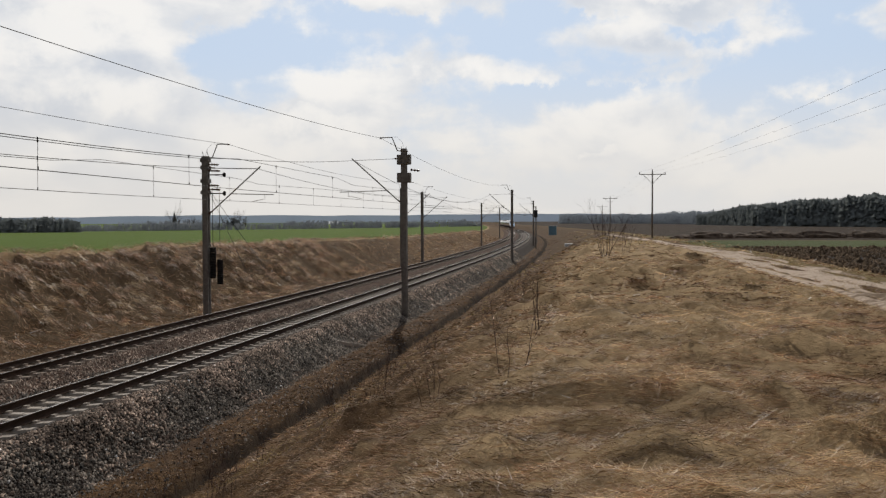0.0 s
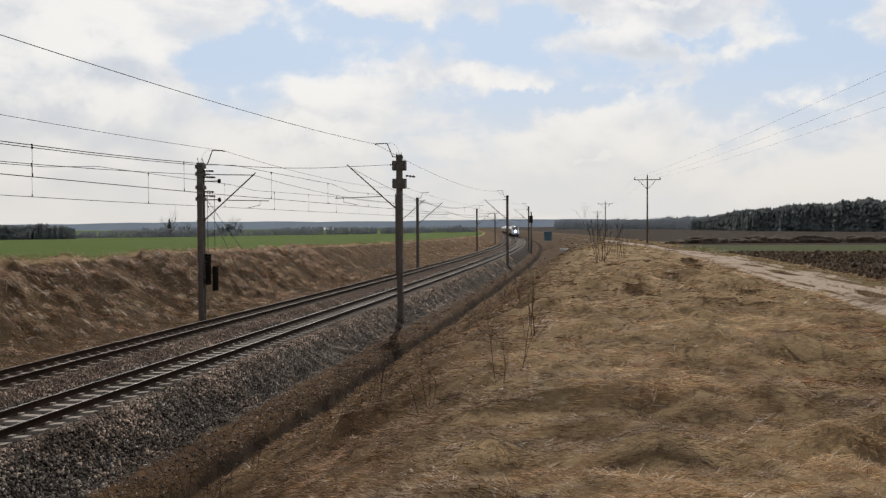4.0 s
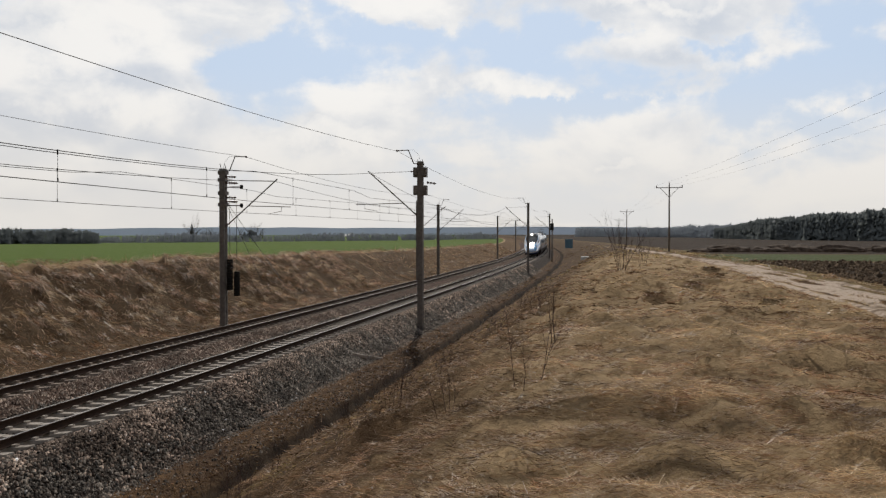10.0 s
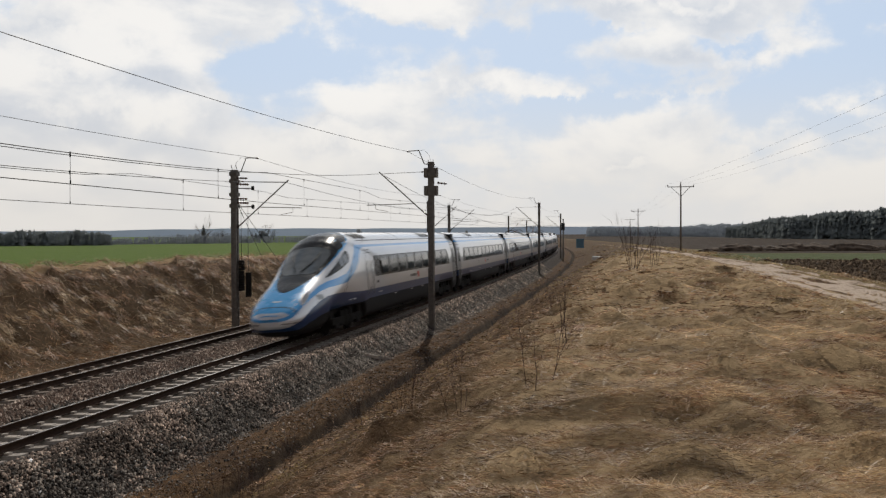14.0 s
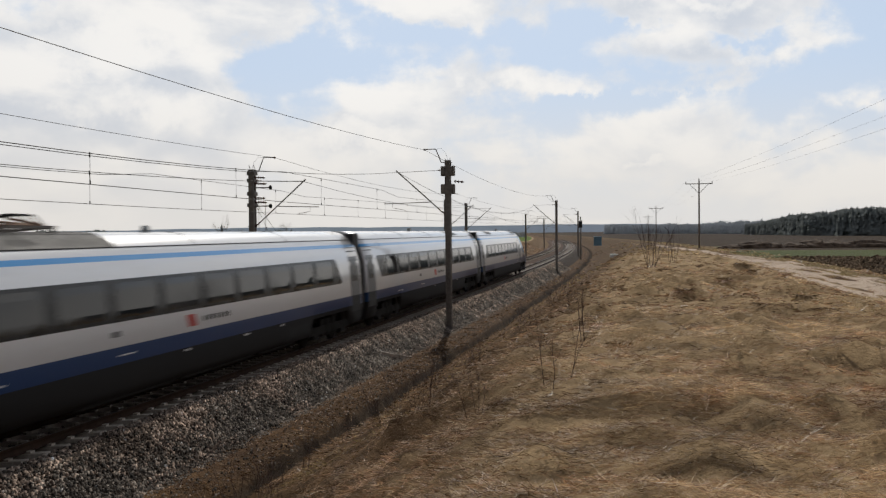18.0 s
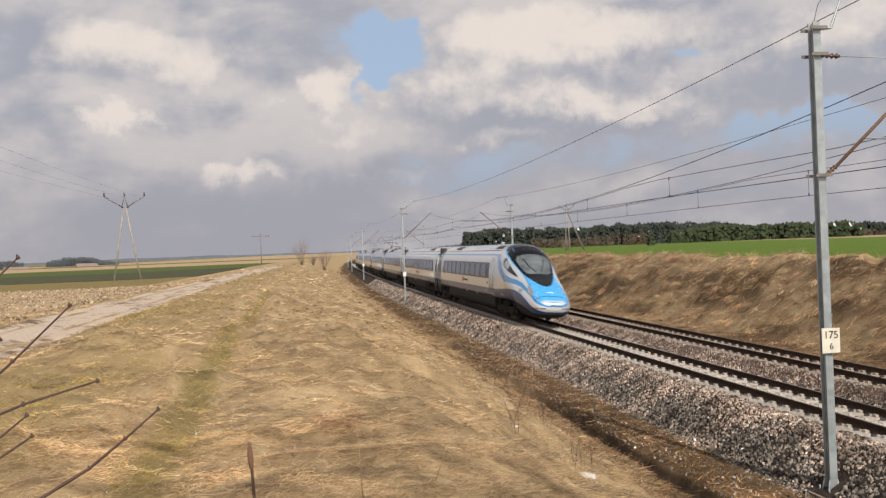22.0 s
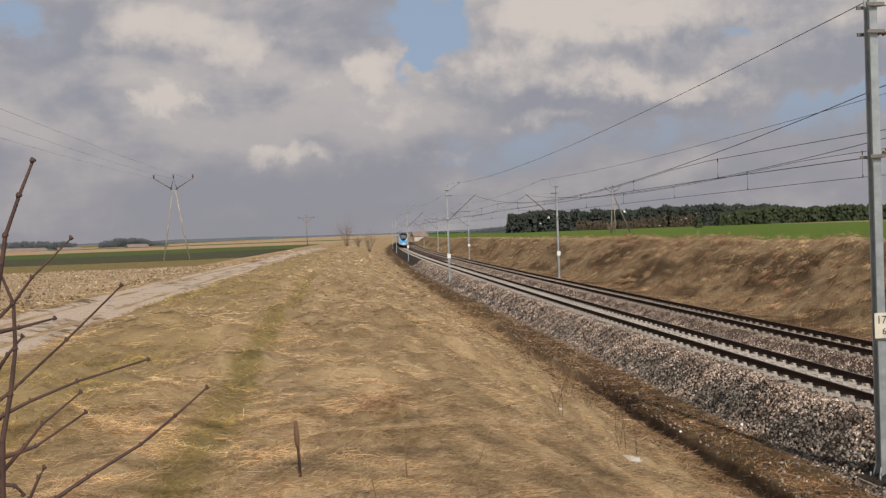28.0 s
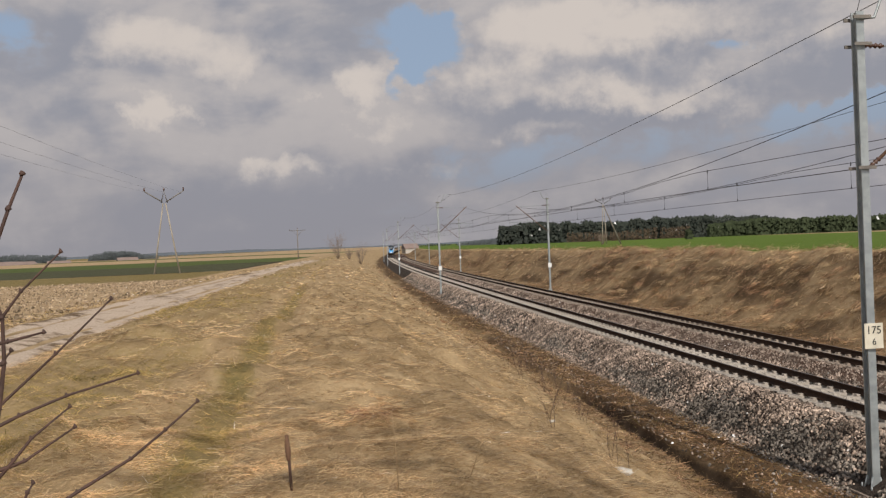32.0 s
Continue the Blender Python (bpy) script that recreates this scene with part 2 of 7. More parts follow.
def ground_material():
    """Dry grass, green crop, bare soil and short turf, by the zone painted on the sheet, with ragged borders."""
    n = Nodes("ground_cover")
    zone = n.add("ShaderNodeVertexColor")
    zone.layer_name = "zone"
    sp = n.add("ShaderNodeSeparateColor")
    n.put(zone.outputs["Color"], sp.inputs[0])
    fine, mid, big = n.noise(9.0, 6, 0.65), n.noise(1.3, 5, 0.6), n.noise(0.09, 4, 0.55)
    tiny = n.noise(60.0, 3, 0.6, stretch=(1.0, 0.35, 1.0))
    jit = n.math("MULTIPLY_ADD", n.math("ADD", mid, fine), 0.35, -0.35)
    crop = n.ramp(n.math("ADD", sp.outputs[0], n.math("MULTIPLY", jit, 0.35)), 0.42, 0.58)
    soil = n.ramp(n.math("ADD", sp.outputs[1], jit), 0.4, 0.6)
    turf = n.ramp(n.math("ADD", sp.outputs[2], n.math("MULTIPLY", jit, 1.6)), 0.35, 0.75)
    # dark straw, mixed in by alpha: backlit shade put into the colour
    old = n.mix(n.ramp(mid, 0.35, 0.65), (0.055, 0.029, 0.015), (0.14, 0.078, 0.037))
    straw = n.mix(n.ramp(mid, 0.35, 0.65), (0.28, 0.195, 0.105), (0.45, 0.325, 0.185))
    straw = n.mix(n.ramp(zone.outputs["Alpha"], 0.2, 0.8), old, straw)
    straw = n.mix(n.ramp(fine, 0.5, 0.75, 0, 0.42), straw, (0.075, 0.045, 0.024))
    straw = n.mix(n.ramp(tiny, 0.54, 0.72, 0, 0.3), straw, (0.56, 0.40, 0.23))
    green = n.mix(n.ramp(mid, 0.3, 0.7), (0.078, 0.125, 0.016), (0.115, 0.17, 0.027))
    green = n.mix(n.ramp(big, 0.4, 0.65, 0, 0.5), green, (0.105, 0.155, 0.03))
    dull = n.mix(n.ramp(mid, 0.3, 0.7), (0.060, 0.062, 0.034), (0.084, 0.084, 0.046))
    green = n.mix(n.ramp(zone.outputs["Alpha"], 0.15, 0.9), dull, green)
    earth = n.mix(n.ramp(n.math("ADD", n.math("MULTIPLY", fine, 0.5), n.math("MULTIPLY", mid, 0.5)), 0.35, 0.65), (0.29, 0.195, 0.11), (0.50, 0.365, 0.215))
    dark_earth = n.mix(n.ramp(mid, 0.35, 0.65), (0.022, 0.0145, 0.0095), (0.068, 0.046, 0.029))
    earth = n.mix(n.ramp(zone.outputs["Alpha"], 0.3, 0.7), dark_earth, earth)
    short = n.mix(n.ramp(fine, 0.35, 0.65), (0.13, 0.11, 0.038), (0.28, 0.20, 0.085))
    col = n.mix(turf, straw, short)
    col = n.mix(soil, col, earth)
    col = n.mix(crop, col, green)
    h = n.math("ADD", n.math("MULTIPLY", fine, 0.6), n.math("MULTIPLY", mid, 1.0))
    n.bsdf.inputs["Specular IOR Level"].default_value = 0.1
    return n.done(col, 0.95, 0.0, h, 0.12, 0.8)


def livery_material(nose):
    """Silver car paint with a blue line under the roof, a dark-blue sill band and a dark skirt. On an end car the line
    sweeps down along the snout. Object space: y runs to the nose's tip at y = 0, z up."""
    n = Nodes("train_paint_nose" if nose else "train_paint")
    s = n.add("ShaderNodeSeparateXYZ")
    n.put(n.pos, s.inputs[0])
    x, y, z = s.outputs
    silver, sky, navy, grey = (0.66, 0.665, 0.68), (0.045, 0.27, 0.58), (0.002, 0.040, 0.135), (0.028, 0.028, 0.029)

    def curve(pts):
        c = n.add("ShaderNodeFloatCurve")
        cm = c.mapping.curves[0]
        for i, (a, b) in enumerate(pts):
            p = cm.points[i] if i < 2 else cm.points.new(0.5, 0.5)
            p.location = (a / 12.0, b / 5.0)
        for p in cm.points:
            p.handle_type = "VECTOR"
        c.mapping.update()
        n.put(n.math("DIVIDE", d, 12.0), c.inputs["Value"])
        return n.math("MULTIPLY", c.outputs[0], 5.0)

    def below(v, edge):
        return n.math("LESS_THAN", v, edge)
    dirt = n.noise(2.2, 5, 0.6, stretch=(1, 0.25, 1.6))
    base = n.mix(n.ramp(dirt, 0.45, 0.8, 0, 0.22), silver, (0.52, 0.505, 0.48))
    if nose:
        d = n.math("MULTIPLY", y, -1.0)
        low = curve([(0.00, 0.90), (0.33, 1.06), (0.87, 1.33), (1.63, 1.60), (2.40, 1.80), (3.05, 1.89), (4.46, 1.95), (5.00, 2.0), (5.60, 2.21), (6.20, 2.45), (6.60, 2.76), (7.00, 3.12), (7.30, 3.29), (7.80, 3.36), (12, 3.36)])
        high = curve([(0.00, 1.0), (0.33, 1.17), (0.87, 1.44), (1.63, 1.72), (2.40, 1.97), (3.05, 2.11), (3.92, 2.2), (4.79, 2.32), (5.30, 2.48), (5.90, 2.88), (6.30, 3.17), (6.67, 3.47), (12, 3.47)])
        sill = curve([(0.00, 0.62), (0.54, 0.86), (1.31, 1.22), (1.96, 1.44), (2.72, 1.57), (3.48, 1.62), (4.25, 1.61), (5.50, 1.55), (6.90, 1.50), (12, 1.50)])
        skirt = curve([(0.00, 0.52), (0.6, 0.56), (1.09, 0.72), (2.0, 0.92), (2.83, 1.0), (3.48, 1.04), (7.20, 1.06), (7.80, 1.13), (12, 1.13)])
        col = n.mix(n.math("MULTIPLY", n.math("GREATER_THAN", z, low), below(z, high)), base, sky)
    else:
        sill, skirt = 1.50, 1.13
        col = n.mix(below(n.math("ABSOLUTE", n.math("SUBTRACT", z, 3.415)), 0.06), base, sky)
    col = n.mix(below(z, sill), col, navy)
    col = n.mix(below(z, skirt), col, grey)
    col = n.mix(n.ramp(z, 0.5, 1.5, n.math("MULTIPLY", dirt, 0.12), 0.0), col, (0.09, 0.078, 0.065))
    clean = n.math("GREATER_THAN", z, skirt)
    m = n.done(col, n.math("MULTIPLY_ADD", clean, -0.43, 0.75), n.math("MULTIPLY", n.math("GREATER_THAN", z, sill), 0.45))
    n.put(n.math("MULTIPLY", clean, n.math("MULTIPLY_ADD", n.math("GREATER_THAN", z, sill), 0.55, 0.35)), n.bsdf.inputs["Coat Weight"])
    n.put(n.math("MULTIPLY_ADD", clean, 0.4, 0.1), n.bsdf.inputs["Specular IOR Level"])
    n.bsdf.inputs["Coat Roughness"].default_value = 0.08
    return m


GROUND = ground_material()
RAIL_STEEL = mottled("rail_steel", (0.028, 0.017, 0.012), (0.06, 0.036, 0.025), 6.0, 0.85, 0.0, spec=0.1)
RAIL_TOP = mottled("rail_running_surface", (0.20, 0.19, 0.18), (0.32, 0.31, 0.30), 3.0, 0.38, 0.9)
CONCRETE = mottled("sleeper_concrete", (0.30, 0.26, 0.22), (0.50, 0.445, 0.385), 14.0, 0.9, random_amount=0.5, spec=0.15)
CONCRETE_DIRTY = mottled("sleeper_concrete_rusty", (0.22, 0.175, 0.14), (0.40, 0.335, 0.275), 14.0, 0.9, random_amount=0.5, spec=0.15)
BALLAST = mottled("ballast_bed", (0.022, 0.018, 0.015), (0.085, 0.066, 0.054), 30.0, 0.95, depth=0.05, spec=0.1)
BALLAST_RUST = mottled("ballast_bed_rusty", (0.05, 0.033, 0.026), (0.15, 0.095, 0.07), 26.0, 0.95, depth=0.05, spec=0.1)
STONE = island("ballast_stone", [(0.017, 0.016, 0.015), (0.031, 0.028, 0.026), (0.050, 0.043, 0.038), (0.11, 0.072, 0.053), (0.055, 0.050, 0.047), (0.145, 0.116, 0.095), (0.28, 0.24, 0.20)], 0.75, 0.15)
GALV = mottled("galvanised_steel", (0.25, 0.275, 0.28), (0.37, 0.395, 0.40), 5.0, 0.5, 0.3, depth=0.001)
OLD_STEEL = mottled("weathered_steel", (0.13, 0.115, 0.10), (0.26, 0.235, 0.205), 7.0, 0.7, 0.3, depth=0.002)
RUST = mottled("rusty_steel", (0.12, 0.06, 0.035), (0.24, 0.14, 0.085), 9.0, 0.8, 0.2, depth=0.002)
INSULATOR = mottled("brown_porcelain", (0.06, 0.028, 0.018), (0.11, 0.05, 0.03), 5.0, 0.25)
WIRE = mottled("dark_wire", (0.028, 0.027, 0.027), (0.055, 0.05, 0.047), 3.0, 0.5, 0.6)
WOOD_POLE = mottled("weathered_pole_wood", (0.13, 0.105, 0.085), (0.27, 0.235, 0.20), 9.0, 0.9, stretch=(1, 1, 0.1))
BARK = mottled("bark", (0.07, 0.052, 0.04), (0.15, 0.115, 0.09), 16.0, 0.95, depth=0.01)
TWIG = mottled("twig_bark", (0.045, 0.024, 0.019), (0.10, 0.055, 0.042), 30.0, 0.8)
PAINT = livery_material(False)
PAINT_NOSE = livery_material(True)
BLACK_GLASS = mottled("dark_train_glass", (0.010, 0.011, 0.012), (0.016, 0.017, 0.018), 2.0, 0.3, spec=0.25)
BLACK = mottled("black_rubber", (0.012, 0.012, 0.012), (0.03, 0.028, 0.027), 7.0, 0.7)
# near black: shade below the car floor is put into this colour
UNDER = mottled("dark_underframe", (0.010, 0.0095, 0.009), (0.028, 0.025, 0.022), 5.0, 0.9, spec=0.1)
def dirt_road_material():
    """Trodden pale sand, browner where grass and mud creep in, with ruts of two scales."""
    n = Nodes("dirt_road")
    big, mid, fine = n.noise(0.35, 4, 0.6, stretch=(1.6, 0.5, 1)), n.noise(2.2, 5, 0.65), n.noise(22.0, 4, 0.6)
    sand = n.mix(n.ramp(fine, 0.3, 0.7), (0.41, 0.315, 0.235), (0.60, 0.485, 0.385))
    mud = n.mix(n.ramp(fine, 0.3, 0.7), (0.11, 0.072, 0.042), (0.20, 0.14, 0.085))
    col = n.mix(n.ramp(n.math("ADD", n.math("MULTIPLY", big, 0.6), n.math("MULTIPLY", mid, 0.5)), 0.545, 0.67), sand, mud)
    n.bsdf.inputs["Specular IOR Level"].default_value = 0.12
    return n.done(col, 0.95, 0.0, n.math("ADD", n.math("MULTIPLY", mid, 1.2), n.math("MULTIPLY", fine, 0.4)), 0.06)


TRACKDIRT = dirt_road_material()
CREAM = mottled("aged_white_board", (0.62, 0.57, 0.45), (0.72, 0.67, 0.55), 4.0, 0.6)
WHITE = mottled("white_paint", (0.70, 0.70, 0.68), (0.82, 0.82, 0.80), 4.0, 0.5)
BLACKP = mottled("black_paint", (0.015, 0.015, 0.015), (0.03, 0.03, 0.03), 6.0, 0.5)

# ---- shared builders ----
def mesh_of(name, bm, mat=None):
    me = bpy.data.meshes.new(name)
    bm.to_mesh(me)
    bm.free()
    if mat:
        me.materials.append(mat)
    return me


def part(name, bm, material, parent, label=""):
    ob = new(name, bm if isinstance(bm, bpy.types.Mesh) else mesh_of(name, bm, material))
    ob.parent = parent
    if label:
        ob["label"] = label
    return ob


def thing(name, label, category, group="", kind="", m=None):
    ob = tagged(new(name), label, category, group, kind)
    if m is not None:
        ob.matrix_basis = m
    return ob


def box(bm, x0, x1, y0, y1, z0, z1, m=None):
    v = [bm.verts.new((x, y, z)) for x in (x0, x1) for y in (y0, y1) for z in (z0, z1)]
    for f in ((0, 1, 3, 2), (4, 6, 7, 5), (0, 4, 5, 1), (2, 3, 7, 6), (0, 2, 6, 4), (1, 5, 7, 3)):
        bm.faces.new([v[i] for i in f])
    if m is not None:
        bmesh.ops.transform(bm, matrix=m, verts=v)
    return v


def tube(bm, pts, r, n=6, cap=True):
    """A round bar through the points; r is one radius or one for each point."""
    pts = [Vector(p) for p in pts]
    rs = r if isinstance(r, (list, tuple)) else [r] * len(pts)
    rings = []
    for i, p in enumerate(pts):
        d = (pts[min(i + 1, len(pts) - 1)] - pts[max(i - 1, 0)]).normalized()
        a = d.orthogonal().normalized() if i == 0 else (a - a.dot(d) * d).normalized()
        b = d.cross(a)
        rings.append([bm.verts.new(p + rs[i] * (math.cos(6.2832 * k / n) * a + math.sin(6.2832 * k / n) * b)) for k in range(n)])
    for q, w in zip(rings, rings[1:]):
        for k in range(n):
            f = bm.faces.new((q[k], q[(k + 1) % n], w[(k + 1) % n], w[k]))
            f.smooth = True
    if cap:
        bm.faces.new(rings[0][::-1])
        bm.faces.new(rings[-1])


def numpy_mesh(name, verts, faces, mat, smooth=False):
    """verts (n, 3), faces (m, k) of one size."""
    me = bpy.data.meshes.new(name)
    k = faces.shape[1]
    me.vertices.add(len(verts))
    me.vertices.foreach_set("co", np.ascontiguousarray(verts, np.float32).ravel())
    me.loops.add(faces.size)
    me.loops.foreach_set("vertex_index", np.ascontiguousarray(faces, np.int32).ravel())
    me.polygons.add(len(faces))
    me.polygons.foreach_set("loop_start", np.arange(0, faces.size, k, dtype=np.int32))
    me.update(calc_edges=True)
    if smooth:
        me.polygons.foreach_set("use_smooth", np.ones(len(faces), bool))
    if mat:
        me.materials.append(mat)
    return me


# ---- the line of the near track: arc length s runs north (+y), u to the viewer's side ----
def _curvature(s):
    if s < 0:
        return 2.1e-4 if s > -500 else 0.0
    up = min(max((s - 60) / 80, 0), 1)
    down = min(max((s - 255) / 45, 0), 1)
    return (2.2e-4 + up * 2.8e-4 - down * 3.5e-4) if s < 600 else 0.0


S_MAX = 4200
_line = np.zeros((2 * S_MAX + 1, 4))


def _lay_line():
    for sgn in (1, -1):
        x, y, h = -12.4, 0.0, 0.0
        _line[S_MAX] = (0, x, y, 0)
        for i in range(S_MAX):
            h += _curvature(sgn * (i + 0.5))
            x -= math.sin(h)
            y += sgn * math.cos(h)
            _line[S_MAX + sgn * (i + 1)] = (sgn * (i + 1), x, y, sgn * h)


_lay_line()


def track_xy(s, u):
    """World x, y of the points at arc lengths s and offsets u (arrays)."""
    s = np.asarray(s, float)
    x, y, h = (np.interp(s, _line[:, 0], _line[:, k]) for k in (1, 2, 3))
    return x + u * np.cos(h), y + u * np.sin(h), h


def track_point(s, u, z):
    x, y, h = track_xy(s, u)
    return Vector((float(x), float(y), z))


def track_pose(s, u, z, lean=0.0):
    x, y, h = track_xy(s, u)
    return pose(float(x), float(y), z, 0, lean, math.degrees(float(h)))


SPACING, CANT = 3.85, 4.0            # metres between the tracks, degrees by which both lean away from the viewer's side


# ---- the ground ----
def smooth(a, b, x):
    t = np.clip((x - a) / (b - a), 0, 1)
    return t * t * (3 - 2 * t)


def ground_height(s, u):
    """Height of the land over the rails' level, from the offset u and the arc length s."""
    s, u = np.broadcast_arrays(np.asarray(s, float), np.asarray(u, float))
    near_top = np.interp(s, [-700, -200, -60, 0, 45, 120, 220, 400, 900], [1.0, 1.7, 2.15, 2.35, 2.3, 1.75, 1.1, 0.6, 0.3])
    far_top = np.interp(s, [-900, -250, -80, -10, 40, 80, 150, 300, 900], [1.4, 2.2, 2.8, 2.7, 2.5, 2.1, 1.7, 0.9, 0.4])
    z = np.full(u.shape, -0.55)
    # viewer's side: shelf, ditch, bank, plateau
    wob = 0.25 * np.sin(s * 0.31) + 0.2 * np.sin(s * 0.83 + 1)
    uu = u - 0.25 * wob
    shelf = -0.62 - 0.30 * smooth(1.9, 2.8, u)
    ditch = -0.62 * np.exp(-((uu - 4.72) / 0.27) ** 4) * (1 - 0.75 * smooth(22, 36, -s))
    bank = smooth(4.7, 12.3, uu)
    right = shelf + ditch + bank * (near_top + 0.92)
    z = np.where(u > 0.5, right, z)
    # a worn track on the plateau to the south
    z = z - 0.09 * np.exp(-((u - 13.55) / 0.32) ** 2) * smooth(4, 7, -s) * (1 - smooth(60, 90, -s))
    # far side: narrow shelf, bank, plateau
    v = -SPACING - u
    left = -0.62 + 0.12 * smooth(2.2, 3.4, v) + smooth(3.6, 8.7, v + 0.5 * wob) * (far_top + 0.5)
    lump = 0.26 * _lattice(s * 0.9 + 0.5 * _lattice(s, v, 53), v * 1.3, 51) + 0.16 * np.maximum(0, _lattice(s * 2.1, v * 2.6, 52))
    left = left + lump * smooth(4.2, 5.2, v) * (1 - smooth(8.0, 9.2, v)) * (1 - smooth(60, 120, np.abs(s)))
    z = np.where(v > 0.5, left, z)
    # the land sinks gently far away
    far = np.hypot(s, u)
    z = z - 1.6 * smooth(180, 900, np.abs(u)) * np.where(u < 0, 1.0, 0.6)
    return z


def _lattice(x, y, k):
    """Value noise on a lattice, smooth, between -1 and 1."""
    i, j = np.floor(x), np.floor(y)
    fx, fy = x - i, y - j
    fx, fy = fx * fx * (3 - 2 * fx), fy * fy * (3 - 2 * fy)

    def h(a, b):
        q = np.sin(a * 127.1 + b * 311.7 + k * 74.7) * 43758.5453
        return (q - np.floor(q)) * 2 - 1
    return (h(i, j) * (1 - fx) + h(i + 1, j) * fx) * (1 - fy) + (h(i, j + 1) * (1 - fx) + h(i + 1, j + 1) * fx) * fy


def rough(x, y):
    """Hummocks of matted grass, longer across the line of sight than along it."""
    lump = np.maximum(0, _lattice(x * 0.95 + 0.6 * _lattice(x, y, 7), y * 1.5, 2)) ** 1.3
    tuft = np.maximum(0, _lattice(x * 2.1, y * 3.2, 3) - 0.1) ** 1.2
    calm = 1 - 0.6 * (1 - smooth(5, 11, np.hypot(x, y))) * (1 - smooth(0, 4, y))          # hummocks flattened near the viewer, southward, to fit the camera's view
    return calm * (0.13 * _lattice(x * 0.42, y * 0.6, 1) + 0.24 * lump + 0.20 * tuft + 0.17 * np.maximum(0, _lattice(x * 2.7 + 0.5 * _lattice(y, x, 9), y * 3.7, 5) - 0.15) + 0.03 * _lattice(x * 5, y * 6, 4))


def spaced(stops):
    out = [stops[0][0]]
    for (a, b, step) in stops:
        n = max(1, round((b - a) / step))
        out += [a + (b - a) * (i + 1) / n for i in range(n)]
    return np.array(out)


def build_ground():
    S = spaced([(-4000, -1200, 350), (-1200, -400, 80), (-400, -150, 12), (-150, -50, 2.5), (-50, -24, 0.6), (-24, 34, 0.25), (34, 60, 0.6), (60, 150, 2.5), (150, 400, 12), (400, 1200, 80), (1200, 4000, 350)])
    U = spaced([(-1900, -400, 125), (-400, -80, 20), (-80, -22, 3), (-22, -6, 0.4), (-6, 2.2, 1.2), (2.2, 22, 0.22), (22, 60, 1.5), (60, 400, 17), (400, 4000, 300)])
    s, u = np.meshgrid(S, U, indexing="ij")
    x, y, _ = track_xy(s, u)
    z = ground_height(s, u)
    wild = smooth(5.2, 7, u) * (1 - smooth(16.4, 17.4, u)) + smooth(7.0, 8.6, -u) * (1 - smooth(13.0, 13.6, -u))
    z = z + rough(x, y) * wild * (1 - smooth(60, 140, np.abs(s)))
    n, m = s.shape
    idx = np.arange(n * m).reshape(n, m)
    faces = np.stack([idx[:-1, :-1], idx[1:, :-1], idx[1:, 1:], idx[:-1, 1:]], -1).reshape(-1, 4)
    me = numpy_mesh("ground", np.stack([x, y, z], -1).reshape(-1, 3), faces[:, ::-1], GROUND, True)
    # zones: crop, soil, turf; lower alpha means a darker colour
    zone = np.zeros((n, m, 4))
    zone[..., 3] = 1
    crop = smooth(12.6, 13.4, -u) * (1 - smooth(0, 12, -u - np.interp(s, [40, 200], [165, 1150])))
    v = -s + 0.12 * u
    dark_strip = smooth(95, 98, v) * (1 - smooth(160, 168, v)) * smooth(22, 24, u)
    pale_strip = (smooth(160, 168, v) * (1 - smooth(270, 285, v)) + smooth(430, 450, v) * (1 - smooth(620, 650, v))) * smooth(22, 24, u)
    strips = np.maximum(dark_strip, pale_strip)
    crop = np.maximum(crop, strips * 0.62)
    meadow = smooth(66, 69, v) * (1 - smooth(95, 98, v)) * smooth(21.5, 23, u)
    soil = smooth(21, 22.5, u) * np.where(s > 0, 0.88, 1.0)
    soil = np.where((u > 300) & (s < 0), 0.0, soil)
    soil = np.where((u < 21.2) & (s > 0), 0.0, soil)
    grassy = smooth(50, 62, s - 0.25 * (u - 20)) * (1 - smooth(84, 95, s)) * smooth(18, 20, u) + smooth(104, 112, s) * (1 - smooth(122, 130, s)) * smooth(20, 23, u)
    soil = soil * (1 - 0.8 * grassy) * (1 - 0.7 * meadow)
    crop = np.maximum(crop, np.minimum(0.6, 0.75 * grassy + 0.12 * _lattice(x * 0.15, y * 0.15, 66)) * (grassy > 0.05))
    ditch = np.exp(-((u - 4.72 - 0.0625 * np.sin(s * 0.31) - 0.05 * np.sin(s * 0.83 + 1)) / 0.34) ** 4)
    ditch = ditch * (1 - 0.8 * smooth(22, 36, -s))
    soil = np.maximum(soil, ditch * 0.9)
    soil = np.maximum(soil, 0.47 * smooth(60, 90, s) * smooth(3, 4, u) * (1 - smooth(16, 20, u)))
    soil = np.maximum(soil, 0.47 * smooth(3.0, 3.4, u) * (1 - smooth(5, 6, u)))
    fb = smooth(6.3, 6.9, -u) * (1 - smooth(12.0, 12.6, -u))
    soil = np.maximum(soil, 0.5 * fb * (1 - smooth(95, 125, np.abs(s))))
    turf = np.where(s < 0, 0.5, 0.3) * smooth(13.6, 14.6, u) * (1 - smooth(17.3, 18.0, u)) + 0.7 * np.exp(-((u - 13.55) / 0.36) ** 2) * (s < -4) * (1 - smooth(30, 60, -s))
    turf = np.maximum(turf, 0.42 * smooth(55, 75, s) * smooth(5, 8, u) * (1 - smooth(24, 30, u)))
    turf = np.maximum(turf, np.where((u > 300) & (s < 0), 0.75, 0))
    turf = np.maximum(turf, np.where((u > 19) & (s > 0), 0.6 * (1 - smooth(20.6, 21.4, u)), 0.8 * meadow))
    zone[..., 0], zone[..., 1], zone[..., 2] = crop, soil, turf
    # alpha falls on the northern stretch: its backlit darkness painted into the sheet
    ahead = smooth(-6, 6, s)
